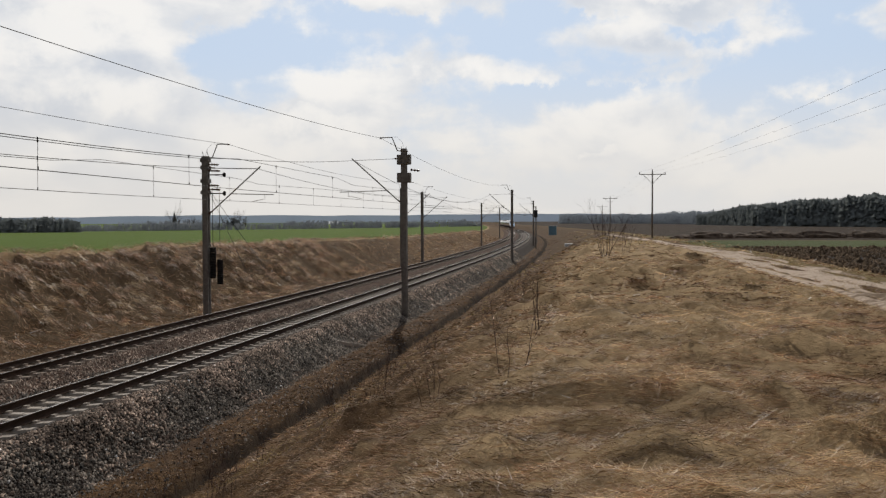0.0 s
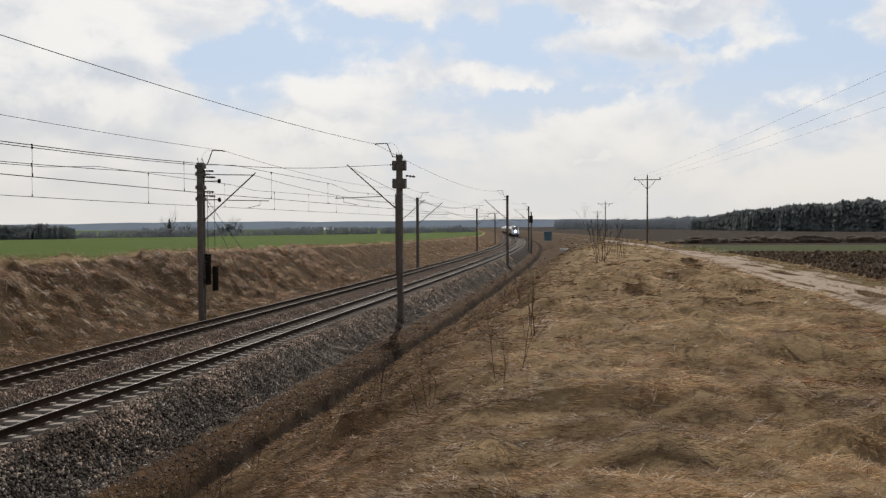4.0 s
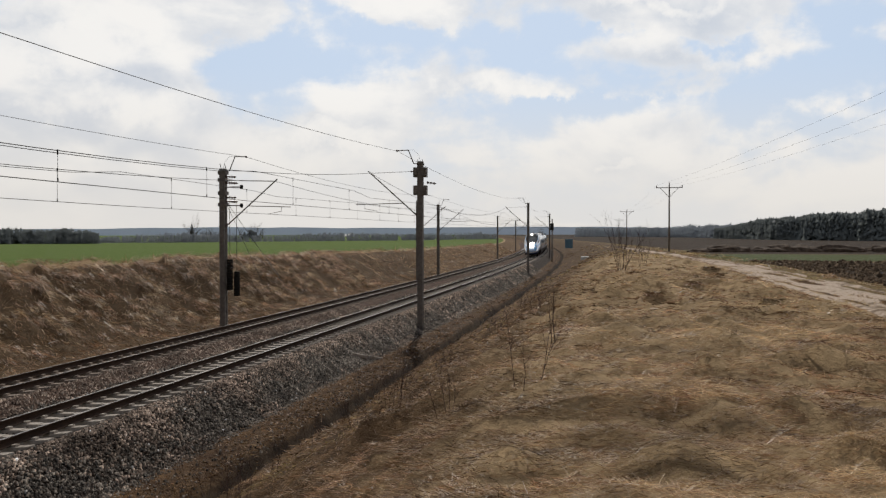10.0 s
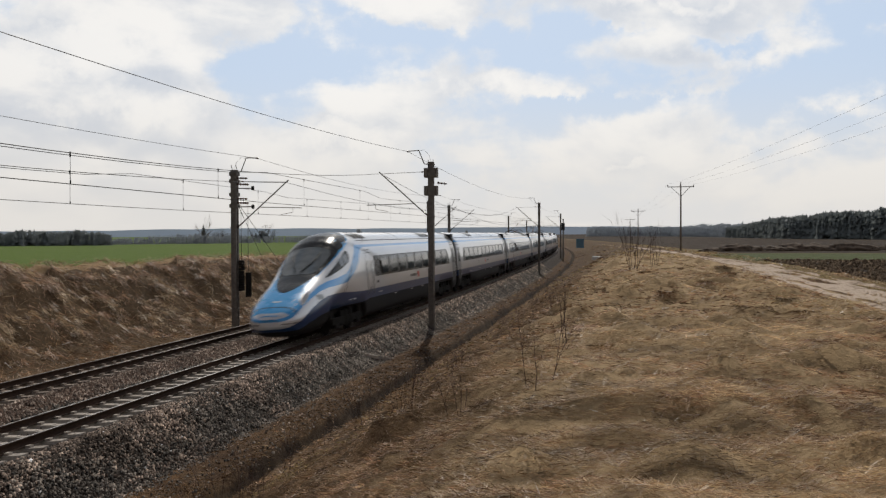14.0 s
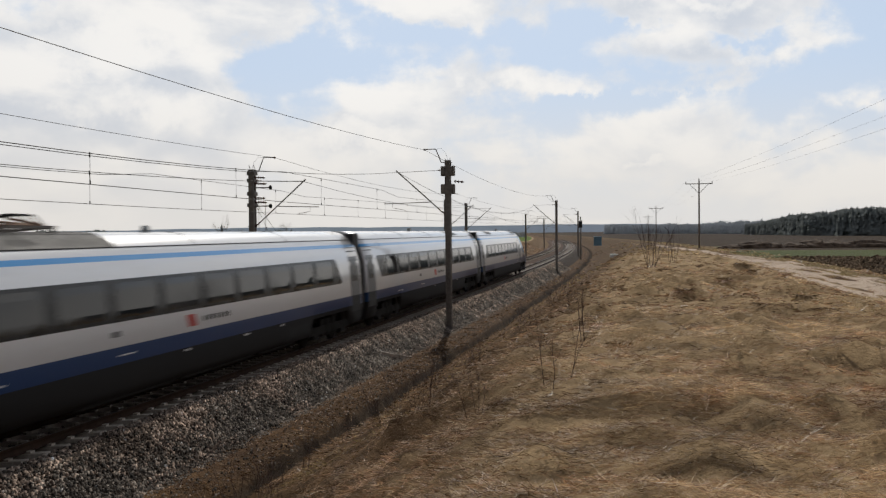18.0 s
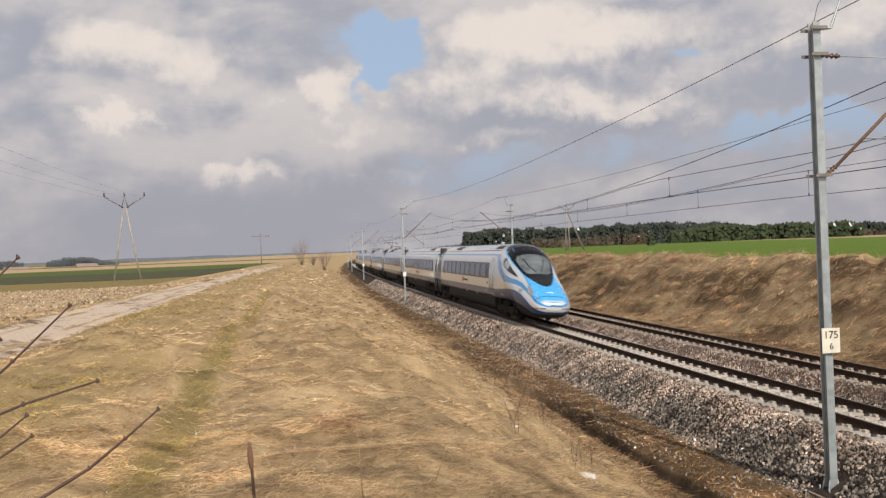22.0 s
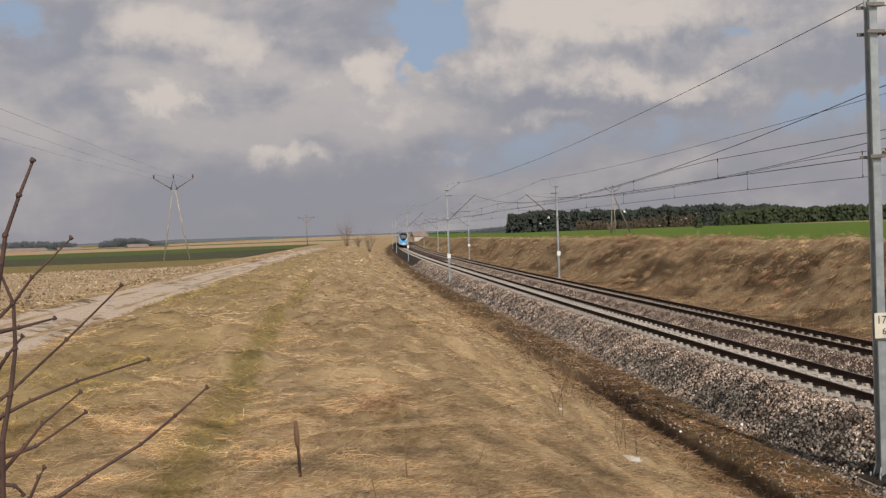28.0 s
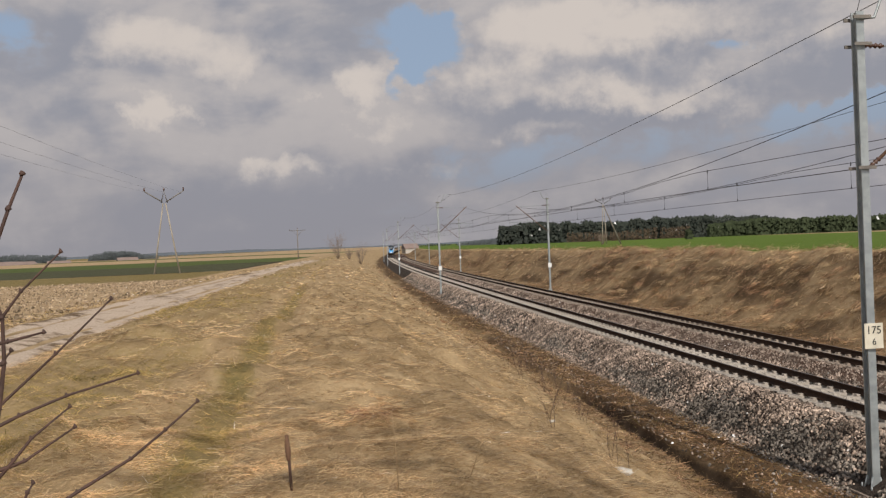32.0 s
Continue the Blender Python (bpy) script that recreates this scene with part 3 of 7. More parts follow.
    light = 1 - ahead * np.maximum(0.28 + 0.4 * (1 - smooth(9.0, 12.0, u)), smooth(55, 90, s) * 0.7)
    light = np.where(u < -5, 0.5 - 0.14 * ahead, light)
    # alpha also falls in the ditch and on the shelf
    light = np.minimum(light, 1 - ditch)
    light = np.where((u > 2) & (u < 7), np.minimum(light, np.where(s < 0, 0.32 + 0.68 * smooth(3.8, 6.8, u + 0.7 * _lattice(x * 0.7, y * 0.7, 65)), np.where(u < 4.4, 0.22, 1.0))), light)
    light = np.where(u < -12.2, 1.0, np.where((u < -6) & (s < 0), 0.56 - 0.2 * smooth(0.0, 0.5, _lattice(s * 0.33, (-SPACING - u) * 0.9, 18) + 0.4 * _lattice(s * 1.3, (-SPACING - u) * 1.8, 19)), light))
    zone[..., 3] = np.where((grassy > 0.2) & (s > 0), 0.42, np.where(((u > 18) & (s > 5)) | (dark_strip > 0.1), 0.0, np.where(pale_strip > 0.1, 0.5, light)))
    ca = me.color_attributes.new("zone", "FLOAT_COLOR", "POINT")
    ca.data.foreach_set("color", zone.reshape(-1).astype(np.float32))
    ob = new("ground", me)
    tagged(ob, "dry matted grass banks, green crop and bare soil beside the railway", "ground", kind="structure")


build_ground()


def strip(name, s0, s1, step, profile, mat, jitter=0.0):
    """A sheet along the line: profile is a list of (u, z)."""
    S = np.arange(s0, s1 + step * 0.5, step)
    U, Z = np.array([p[0] for p in profile]), np.array([p[1] for p in profile])
    s, u = np.meshgrid(S, U, indexing="ij")
    x, y, _ = track_xy(s, u)
    z = np.broadcast_to(Z, s.shape)
    if jitter:
        z = z + jitter * (np.sin(s * 5.1 + u * 7) + np.sin(s * 2.3 - u * 4.4 + 1)) * 0.5
    n, m = s.shape
    i = np.arange(n * m).reshape(n, m)
    f = np.stack([i[:-1, :-1], i[1:, :-1], i[1:, 1:], i[:-1, 1:]], -1).reshape(-1, 4)
    return numpy_mesh(name, np.stack([x, y, z], -1).reshape(-1, 3), f[:, ::-1], mat, True)


lean = math.tan(radians(CANT))
bed = [(3.55, -1.0), (2.95, -0.93), (2.55, -0.68), (2.2, -0.41), (1.75, -0.235 + 1.75 * lean - 0.02), (1.3, -0.25 + 1.3 * lean), (0.9, -0.285 + 0.9 * lean), (0, -0.305), (-1.3, -0.285 - 1.3 * lean)]
near_bed = tagged(new("ballast_bed", strip("ballast_bed", -420, 420, 1.0, bed + [(-1.9, -0.36)], BALLAST, 0.03)),
                  "grey crushed stone ballast under the near track", "ballast", kind="structure")
bed2 = [(-1.9, -0.362), (-2.45, -0.23 + 1.4 * lean), (-3.85, -0.30), (-5.2, -0.28 - 1.35 * lean), (-5.7, -0.36), (-6.6, -0.75)]
far_bed = tagged(new("ballast_bed", strip("ballast_bed_far", -420, 420, 1.0, bed2, BALLAST_RUST, 0.03)),
                 "rust-brown ballast under the far track", "ballast", kind="structure")


def rail_profile(h=0.172):
    half = [(0.075, -h), (0.075, -h + 0.012), (0.02, -h + 0.035), (0.009, -h + 0.06), (0.009, -0.055), (0.034, -0.04), (0.036, -0.01), (0.026, 0.0)]
    return half + [(-a, b) for a, b in reversed(half)]


def build_track(name, u0, sleeper_mat, label):
    """Rails and concrete sleepers of one track, leaning with its cant."""
    root = thing(name, label, "railway track", kind="structure")
    S = np.concatenate([np.arange(-420, -60, 3.0), np.arange(-60, 60, 1.0), np.arange(60, 421, 3.0)])
    prof = rail_profile()
    c, sn = math.cos(radians(CANT)), math.sin(radians(CANT))
    for side in (0.7535, -0.7535):
        us = np.array([side + p for p, q in prof]) * c
        P = np.array([(side + p, q) for p, q in prof])
        uu, zz = u0 + P[:, 0] * c - P[:, 1] * sn, P[:, 0] * sn + P[:, 1] * c
        s, u = np.meshgrid(S, uu, indexing="ij")
        x, y, _ = track_xy(s, u)
        z = np.broadcast_to(zz, s.shape)
        n, m = s.shape
        i = np.arange(n * m).reshape(n, m)
        j = np.roll(i, -1, axis=1)
        f = np.stack([i[:-1], i[1:], j[1:], j[:-1]], -1).reshape(-1, 4)
        me = numpy_mesh("rail", np.stack([x, y, z], -1).reshape(-1, 3), f, RAIL_STEEL)
        me.materials.append(RAIL_TOP)
        mi = np.zeros((n - 1, m), np.int32)
        mi[:, 7] = 1
        me.polygons.foreach_set("material_index", mi.ravel())
        part("rail", me, None, root, "rusty steel rail with a bright running surface")
    bm = bmesh.new()
    for sg in (1, -1):
        v = box(bm, 0.28 * sg, 1.25 * sg, -0.14, 0.14, -0.40, -0.185)
        for w in v:
            if w.co.z > -0.2:
                w.co.y *= 0.78
                w.co.x = sg * (0.30 if abs(w.co.x) < 0.5 else 1.22)
            if w.co.z > -0.2 and abs(w.co.x) < 0.5:
                w.co.z -= 0.03
        for q in (0.64, 0.87):
            box(bm, sg * q - 0.05, sg * q + 0.05, -0.06, 0.06, -0.2, -0.15)
    box(bm, -0.29, 0.29, -0.10, 0.10, -0.40, -0.225)
    bmesh.ops.recalc_face_normals(bm, faces=bm.faces)
    me = mesh_of("sleeper", bm, sleeper_mat)
    for i in range(-150, 150):
        s = i * 0.6 + 8
        ob = part("sleeper", me, None, root)
        ob.matrix_basis = track_pose(s, u0, 0.0, -CANT) @ pose(0, 0, 0, 0, 0, random.uniform(-0.7, 0.7))
    V = np.array([v.co[:] for v in me.vertices])
    F = [p.vertices[:] for p in me.polygons]
    vs, fs = [], []
    for s in np.concatenate([np.arange(98.6, 300, 0.6), np.arange(-300, -82.2, 0.6)]):
        m = np.array(track_pose(float(s), u0, 0.0, -CANT))
        fs += [[q + len(vs) * len(V) for q in f] for f in F]
        vs.append(V @ m[:3, :3].T + m[:3, 3])
    far = numpy_mesh("far_sleepers", np.concatenate(vs), np.array(fs), sleeper_mat)
    tagged(part("far_sleepers", far, None, root), kind="stuff")


build_track("near_track", 0.0, CONCRETE, "railway track on pale concrete sleepers with worn steel rails")
build_track("far_track", -SPACING, CONCRETE_DIRTY, "second railway track on rust-stained concrete sleepers")


def road_middle(s):
    """Offset of the farm road's middle from the near track."""
    return np.interp(s, [-160, -93, -66, -45, -20, 0, 25, 48, 77, 110, 150], [17.6, 18.1, 18.45, 18.8, 18.95, 18.8, 18.65, 18.35, 17.3, 16.3, 15.6])


def build_road():
    """A rutted sandy farm road along the top of the bank."""
    S = spaced([(-160, -40, 4), (-40, 60, 0.6), (60, 150, 3)])
    U = np.linspace(-1.0, 1.0, 24)
    s, a = np.meshgrid(S, U, indexing="ij")
    half = np.interp(s, [-160, -20, 10, 40, 150], [1.45, 1.45, 1.25, 1.15, 1.05])
    half = half + 0.16 * _lattice(s * 0.45, np.sign(a) * 3.0, 61) + 0.10 * _lattice(s * 1.4, np.sign(a) * 7.0, 62)
    w = a * half
    u = road_middle(s) + w
    x, y, _ = track_xy(s, u)
    z = ground_height(s, u) + 0.075
    z = z - 0.09 * np.exp(-((np.abs(w) - 0.75) / 0.26) ** 2) - (0.06 + 0.12 * _lattice(x * 1.5, y * 0.6, 22)) * np.exp(-(w / 0.33) ** 2) * smooth(4, 12, s)
    z = z + 0.025 * _lattice(x * 1.3, y * 0.9, 21) + 0.02 * _lattice(x * 3.1, y * 2.3, 23) - 0.10 * smooth(0.84, 1.0, np.abs(a))
    n, m = s.shape
    i = np.arange(n * m).reshape(n, m)
    f = np.stack([i[:-1, :-1], i[1:, :-1], i[1:, 1:], i[:-1, 1:]], -1).reshape(-1, 4)
    ob = new("road", numpy_mesh("road", np.stack([x, y, z], -1).reshape(-1, 3), f[:, ::-1], TRACKDIRT, True))
    tagged(ob, "rutted pale sand farm road along the field", "road", kind="structure")


build_road()

# ---- overhead line ----
def contact_z(s, u):
    """Height of the contact wires: a gentle fall along the line, fitted to the camera's view."""
    near = u > -SPACING / 2
    return (5.25 if near else 5.06) - 0.0055 * min(max(s, -28), 28)




def h_beam(bm, w, d, z0, z1, t=0.012):
    for s in (1, -1):
        box(bm, -w / 2, w / 2, s * d / 2 - t, s * d / 2 + t, z0, z1)
    box(bm, -t, t, -d / 2 + t, d / 2 - t, z0, z1)


def string_insulator(bm, a, b, r=0.055, n=4):
    a, b = Vector(a), Vector(b)
    pts, rs = [], []
    for i in range(n * 3 + 1):
        pts.append(a.lerp(b, i / (n * 3)))
        rs.append(r if i % 3 == 1 else 0.028)
    tube(bm, pts, rs, 8)


def mast(s, u, top, track_u, style, label, base=-0.75, weights=False, bracket_up=True):
    """A mast at (s, u) that holds the wires over the track at track_u. Local x points to the track."""
    root = thing("catenary_mast", label, "railway mast", "catenary masts along the line")
    x, y, h = track_xy(s, u)
    sg = -1 if track_u < u else 1
    root.matrix_basis = pose(float(x), float(y), 0, 0, 0, math.degrees(float(h)))
    steel = GALV if style == "new" else OLD_STEEL
    bm = bmesh.new()
    if style == "new":
        h_beam(bm, 0.15, 0.155, base, top)
    else:
        for q in (-0.12, 0.12):
            box(bm, -0.13, 0.13, q - 0.014, q + 0.014, base, top)
            for e in (-0.12, 0.12):
                box(bm, e - 0.012, e + 0.012, q - 0.05, q + 0.05, base, top)
        z = base + 0.2
        while z < top - 0.3:
            for e in (-0.12, 0.12):
                tube(bm, [(e, -0.1, z), (e, 0.1, z + 0.3)], 0.016, 4)
                tube(bm, [(e, 0.1, z + 0.3), (e, -0.1, z + 0.6)], 0.016, 4)
            z += 0.6
    part("post", bm, steel, root)
    bm = bmesh.new()
    box(bm, -0.32, 0.32, -0.28, 0.28, base - 0.5, base + 0.02)
    part("foundation", bm, CONCRETE_DIRTY, root, "weathered concrete foundation block")
    bm = bmesh.new()
    box(bm, -0.19, 0.19, -0.2, 0.2, base + 0.02, base + 0.05)
    for a in (1, -1):
        for b in (1, -1):
            tube(bm, [(a * 0.14, b * 0.15, base + 0.03), (a * 0.14, b * 0.15, base + 0.16)], 0.016, 6)
            tube(bm, [(a * 0.13, b * 0.1, base + 0.04), (a * 0.075, b * 0.08, base + 0.3)], 0.018, 4)
    part("base_plate", bm, steel, root)
    arm = sg * abs(track_u - u)
    zt = 7.02 + 0.2 * (style == "new") if track_u == 0.0 else 6.5 + 0.42 * (style == "new")
    # hinged cantilever: tie rod above, strut below
    for a, b in (((sg * 0.12, 0, zt + 0.1), (sg * 0.5, 0, zt + 0.08)), ((sg * 0.12, 0, zt - 2.15), (sg * 0.36, 0, zt - 1.97))):
        bm = bmesh.new()
        string_insulator(bm, a, b)
        part("insulator", bm, INSULATOR, root, "brown porcelain insulator")
    bm = bmesh.new()
    tube(bm, [(sg * 0.5, 0, zt + 0.08), (arm + sg * 0.05, 0, zt + 0.02)], 0.012, 5)
    part("tie_rod", bm, steel, root)
    bm = bmesh.new()
    tube(bm, [(sg * 0.36, 0, zt - 1.97), (arm + sg * 0.1, 0, zt + 0.12)], 0.032, 7)
    part("strut", bm, RUST if style == "new" else steel, root)
    cz = contact_z(s, u)
    f = (cz + 0.42 - (zt - 1.97)) / 2.09
    bx, bz = sg * 0.36 + f * (arm - sg * 0.26), cz + 0.42
    bm = bmesh.new()
    tube(bm, [(bx, 0, bz), (arm + sg * 0.75, 0, bz - 0.06)], 0.02, 6)
    tube(bm, [(arm + sg * 0.3, 0, bz - 0.04), (arm + sg * 0.3, 0, bz - 0.26), (arm - sg * 0.4, 0, cz + 0.02)], 0.013, 5)
    part("steady_arm", bm, steel, root)
    # bracket and wire holder over the top, on the track side
    if bracket_up:
        bm = bmesh.new()
        tube(bm, [(sg * 0.1, 0, top - 0.12), (sg * 0.34, 0, top - 0.1), (sg * 0.62, 0, top + 0.58), (sg * 1.2, 0, top + 0.56)], 0.028, 6)
        part("top_bracket", bm, steel, root)
        bm = bmesh.new()
        tube(bm, [(0.0, 0, top), (sg * 0.1, 0, top + 0.35), (sg * 0.35, 0, top + 0.6), (sg * 0.7, 0, top + 0.55)], 0.006, 4)
        part("jumper_wire", bm, WIRE, root)
        bm = bmesh.new()
        string_insulator(bm, (sg * 1.2, -0.1, top + 0.55), (sg * 1.2, 0.1, top + 0.55), 0.05, 2)
        part("wire_clamp", bm, INSULATOR, root)
    for z in (top - 0.12, zt + 0.1, zt - 2.15):
        for q in (-0.155, 0.155):
            bm = bmesh.new()
            box(bm, -0.17, 0.17, q - 0.013, q + 0.013, z - 0.03, z + 0.03)
            part("clamp_band", bm, OLD_STEEL, root)
    return root


def number_plate_board(root, w, h, z, x, y, lines):
    bm = bmesh.new()
    box(bm, x - w / 2, x + w / 2, y - 0.012, y, z - h / 2, z + h / 2)
    brd = part("distance_board", bm, CREAM, root, "white distance board with black figures")
    for txt, dz, size in lines:
        cu = bpy.data.curves.new("figures", "FONT")
        cu.body, cu.size, cu.align_x, cu.align_y, cu.extrude = txt, size, "CENTER", "CENTER", 0.002
        tmp = bpy.data.objects.new("figures", cu)
        scene.collection.objects.link(tmp)
        bpy.context.view_layer.update()
        me = bpy.data.meshes.new_from_object(tmp)
        bpy.data.objects.remove(tmp)
        me.materials.clear()
        me.materials.append(BLACKP)
        o = part("figures", me, None, brd)
        o.matrix_basis = pose(x, y + 0.004, z + dz, 90, 0, 180)


NEAR = [(-270, "new"), (-210, "new"), (-148, "new"), (-82.3, "new"), (-15.2, "new"), (43.6, "old"), (105, "old"), (166, "old"), (228, "old")]
FAR = [(-262, "new"), (-200, "new"), (-139, "new"), (-77, "new"), (-14.1, "new"), (40.5, "old"), (85, "old"), (96, "old"), (160, "old"), (225, "old")]
MASTS = {}
for s, st in NEAR:
    lab = "galvanised steel H-section mast" if st == "new" else "dark weathered lattice steel mast"
    MASTS[s] = mast(s, 2.6, 7.93 if st == "new" else 7.6, 0.0, st, lab + " beside the near track", base=-0.90)
for s, st in FAR:
    lab = "galvanised steel H-section mast" if st == "new" else "dark weathered lattice steel mast"
    MASTS[s] = mast(s, -SPACING - 2.7, 7.7 if st == "new" else 7.15, -SPACING, st, lab + " beside the far track", base=-0.62)


def wire_obj(name, pts, r, label, mat=None):
    bm = bmesh.new()
    tube(bm, pts, r, 5)
    ob = new(name, mesh_of(name, bm, mat or WIRE))
    return tagged(ob, label, "wire", "overhead wires")


def build_wires():
    for stops, u0, tu, top, side, z0, sag0, esag, lift, rise in ((NEAR, 0.0, 2.6, 7.6, -1, 7.05, 1.27, 0.7, 0.2, 0.33), (FAR, -SPACING, -SPACING - 2.7, 7.15, 1, 6.5, 0.98, 0.5, 0.42, 0.55)):
        S = [s for s, _ in stops if s not in (96,)]
        root = thing("overhead_line", "overhead contact line hung from the masts over " + ("the near track" if u0 == 0 else "the far track"), "overhead line", "overhead wires")
        mess, second, cont, feed = [], [], [], []
        spans = []
        for a, b in zip(S, S[1:]):
            sag = sag0 * min(1.3, ((b - a) / 58.0) ** 2)

            def hang(s, a=a, b=b, sag=sag):
                k = (s - a) / (b - a)
                return z0 + lift * ((a < 0) * (1 - k) + (b < 0) * k) - 4 * sag * k * (1 - k)
            for i in range(20):
                s = a + (b - a) * i / 20
                e = min(s - a, b - s)
                mess.append(track_point(s, u0, hang(s)))
                low = hang(a + 15) - 0.06
                second.append(track_point(s, u0, hang(s) - 0.055 if e > 15 else low - 0.02 * (15 - e) * 0.5))
                cont.append(track_point(s, u0, contact_z(s, u0)))
                k = i / 20
                feed.append(track_point(s, tu + side * 1.2, top + 0.55 + rise * ((a < 0) * (1 - k) + (b < 0) * k) - 4 * esag * k * (1 - k)))
            spans.append((a, b, hang))
        for name, pts, r in (("messenger_wire", mess, 0.011), ("stitch_wire", second, 0.009), ("earth_wire", feed, 0.009)):
            bm = bmesh.new()
            tube(bm, pts, r, 5)
            part(name, bm, WIRE, root)
        for o in (0.03, -0.03):
            bm = bmesh.new()
            tube(bm, [p + Vector((o, 0, 0)) for p in cont], 0.0075, 5)
            part("contact_wire", bm, WIRE, root)
        for a, b, hang in spans:
            n = 8
            for i in range(n):
                s = a + (b - a) * (i + 0.5) / n
                e = min(s - a, b - s)
                p = track_point(s, u0, hang(s) if e > 15 else hang(a + 15) - 0.06 - 0.01 * (15 - e))
                q = track_point(s, u0, contact_z(s, u0))
                bm = bmesh.new()
                tube(bm, [p, q], 0.005, 4)
                tube(bm, [p + Vector((0, 0, 0.03)), p - Vector((0, 0, 0.09))], 0.017, 5)
                tube(bm, [q + Vector((0, 0, 0.08)), q - Vector((0, 0, 0.01))], 0.017, 5)
                part("dropper", bm, WIRE, root)


build_wires()


def dress_masts():
    """Feeder boxes on one old mast, tension weights and guys on the mast across, the distance boards."""
    m1, m2 = MASTS[43.6], MASTS[40.5]
    for z in (7.05, 6.15):
        bm = bmesh.new()
        box(bm, -0.33, 0.33, -0.2, 0.2, z - 0.24, z + 0.24)
        bmesh.ops.bevel(bm, geom=bm.edges[:], offset=0.03, segments=1)
        part("anchor_box", bm, OLD_STEEL, m1, "dark steel anchor frame round the mast")
        for q in (-0.2, 0.2):
            bm = bmesh.new()
            box(bm, q - 0.07, q + 0.07, -0.27, 0.27, z - 0.16, z + 0.16)
            part("anchor_plate", bm, OLD_STEEL, m1)
    for dz in (6.55,):
        bm = bmesh.new()
        string_insulator(bm, (0.3, 0.1, dz), (0.75, 0.3, dz - 0.05), 0.08, 3)
        part("insulator", bm, INSULATOR, m1, "brown porcelain insulator")
    bm = bmesh.new()
    for z in (6.95, 6.6, 5.95, 5.4):
        box(bm, -0.2, 0.2, -0.19, 0.19, z - 0.09, z + 0.09)
    for q in (-0.17, 0.17):
        box(bm, -0.1, 0.1, q - 0.02, q + 0.02, 5.35, 7.0)
    part("anchor_frame", bm, OLD_STEEL, m2, "heavy steel anchor frame on the mast")
    for z in (6.75, 6.45, 5.75, 5.55):
        bm = bmesh.new()
        string_insulator(bm, (0.2, -0.1, z), (0.72, -0.1, z - 0.02), 0.075, 4)
        part("insulator", bm, INSULATOR, m2, "brown porcelain insulator")
    for z, dx in ((6.25, 0.95), (5.35, 0.95)):
        bm = bmesh.new()
        tube(bm, [(dx - 0.04, 0, z), (dx + 0.04, 0, z)], 0.11, 14)
        part("pulley", bm, UNDER, m2, "tension pulley wheel")
        bm = bmesh.new()
        tube(bm, [(0.2, 0, z), (dx, 0, z)], 0.03, 6)
        part("pulley_arm", bm, OLD_STEEL, m2)
        bm = bmesh.new()
        string_insulator(bm, (0.3, 0, z + 0.2), (0.75, 0, z + 0.18), 0.07, 4)
        part("insulator", bm, INSULATOR, m2, "brown porcelain insulator")
    for dx, dy, z0, z1 in ((0.33, 0.0, 1.25, 2.75), (0.62, 0.15, 0.95, 2.15)):
        bm = bmesh.new()
        n = 12
        for i in range(n):
            a, b = z0 + (z1 - z0) * i / n, z0 + (z1 - z0) * (i + 0.9) / n
            tube(bm, [(dx, dy, a), (dx, dy, b)], 0.15, 12)
        part("tension_weight", bm, UNDER, m2, "stack of cast iron tension weights")
        bm = bmesh.new()
        tube(bm, [(dx, dy, z1), (dx, dy, 5.6)], 0.012, 5)
        part("weight_rope", bm, WIRE, m2)
    for dx, dy in ((-0.5, 9.0), (-1.1, 7.5)):
        bm = bmesh.new()
        tube(bm, [(0, 0.1, 5.7), (dx, dy, 1.2)], 0.012, 5)
        part("guy_rope", bm, WIRE, m2)
    number_plate_board(MASTS[-15.2], 0.36, 0.46, 2.0, 0.0, 0.165, (("175", 0.1, 0.2), ("6", -0.11, 0.17)))
    for s in (-77, -148, -82.3, -139):
        bm = bmesh.new()
        box(bm, -0.16, 0.16, 0.14, 0.152, 1.5, 1.9)
        part("distance_board", bm, WHITE, MASTS[s], "small white distance board")


dress_masts()

# ---- the train ----
CAR, END = 26.2, 28.2
SECTION = [(0.0, 0.42), (1.22, 0.42), (1.33, 0.62), (1.39, 1.0), (1.415, 1.5), (1.415, 2.2), (1.39, 2.75), (1.32, 3.15), (1.22, 3.42), (1.08, 3.66), (0.86, 3.86), (0.55, 4.0), (0.25, 4.06), (0.0, 4.07)]
# snout: distance from the tip, height of the top line, half width, height of the bottom
SNOUT = [(0.00, 1.02, 0.350, 0.74), (0.07, 1.13, 0.620, 0.60), (0.22, 1.25, 0.800, 0.50), (0.54, 1.43, 0.980, 0.34), (1.09, 1.69, 1.130, 0.27),
         (1.74, 1.96, 1.230, 0.25), (2.40, 2.20, 1.300, 0.25), (3.05, 2.47, 1.345, 0.30), (3.70, 2.84, 1.370, 0.42), (4.36, 3.28, 1.385, 0.42),
         (5.00, 3.68, 1.395, 0.42), (5.60, 3.92, 1.405, 0.42), (6.20, 4.03, 1.410, 0.42), (6.80, 4.06, 1.415, 0.42), (7.40, 4.07, 1.415, 0.42)]


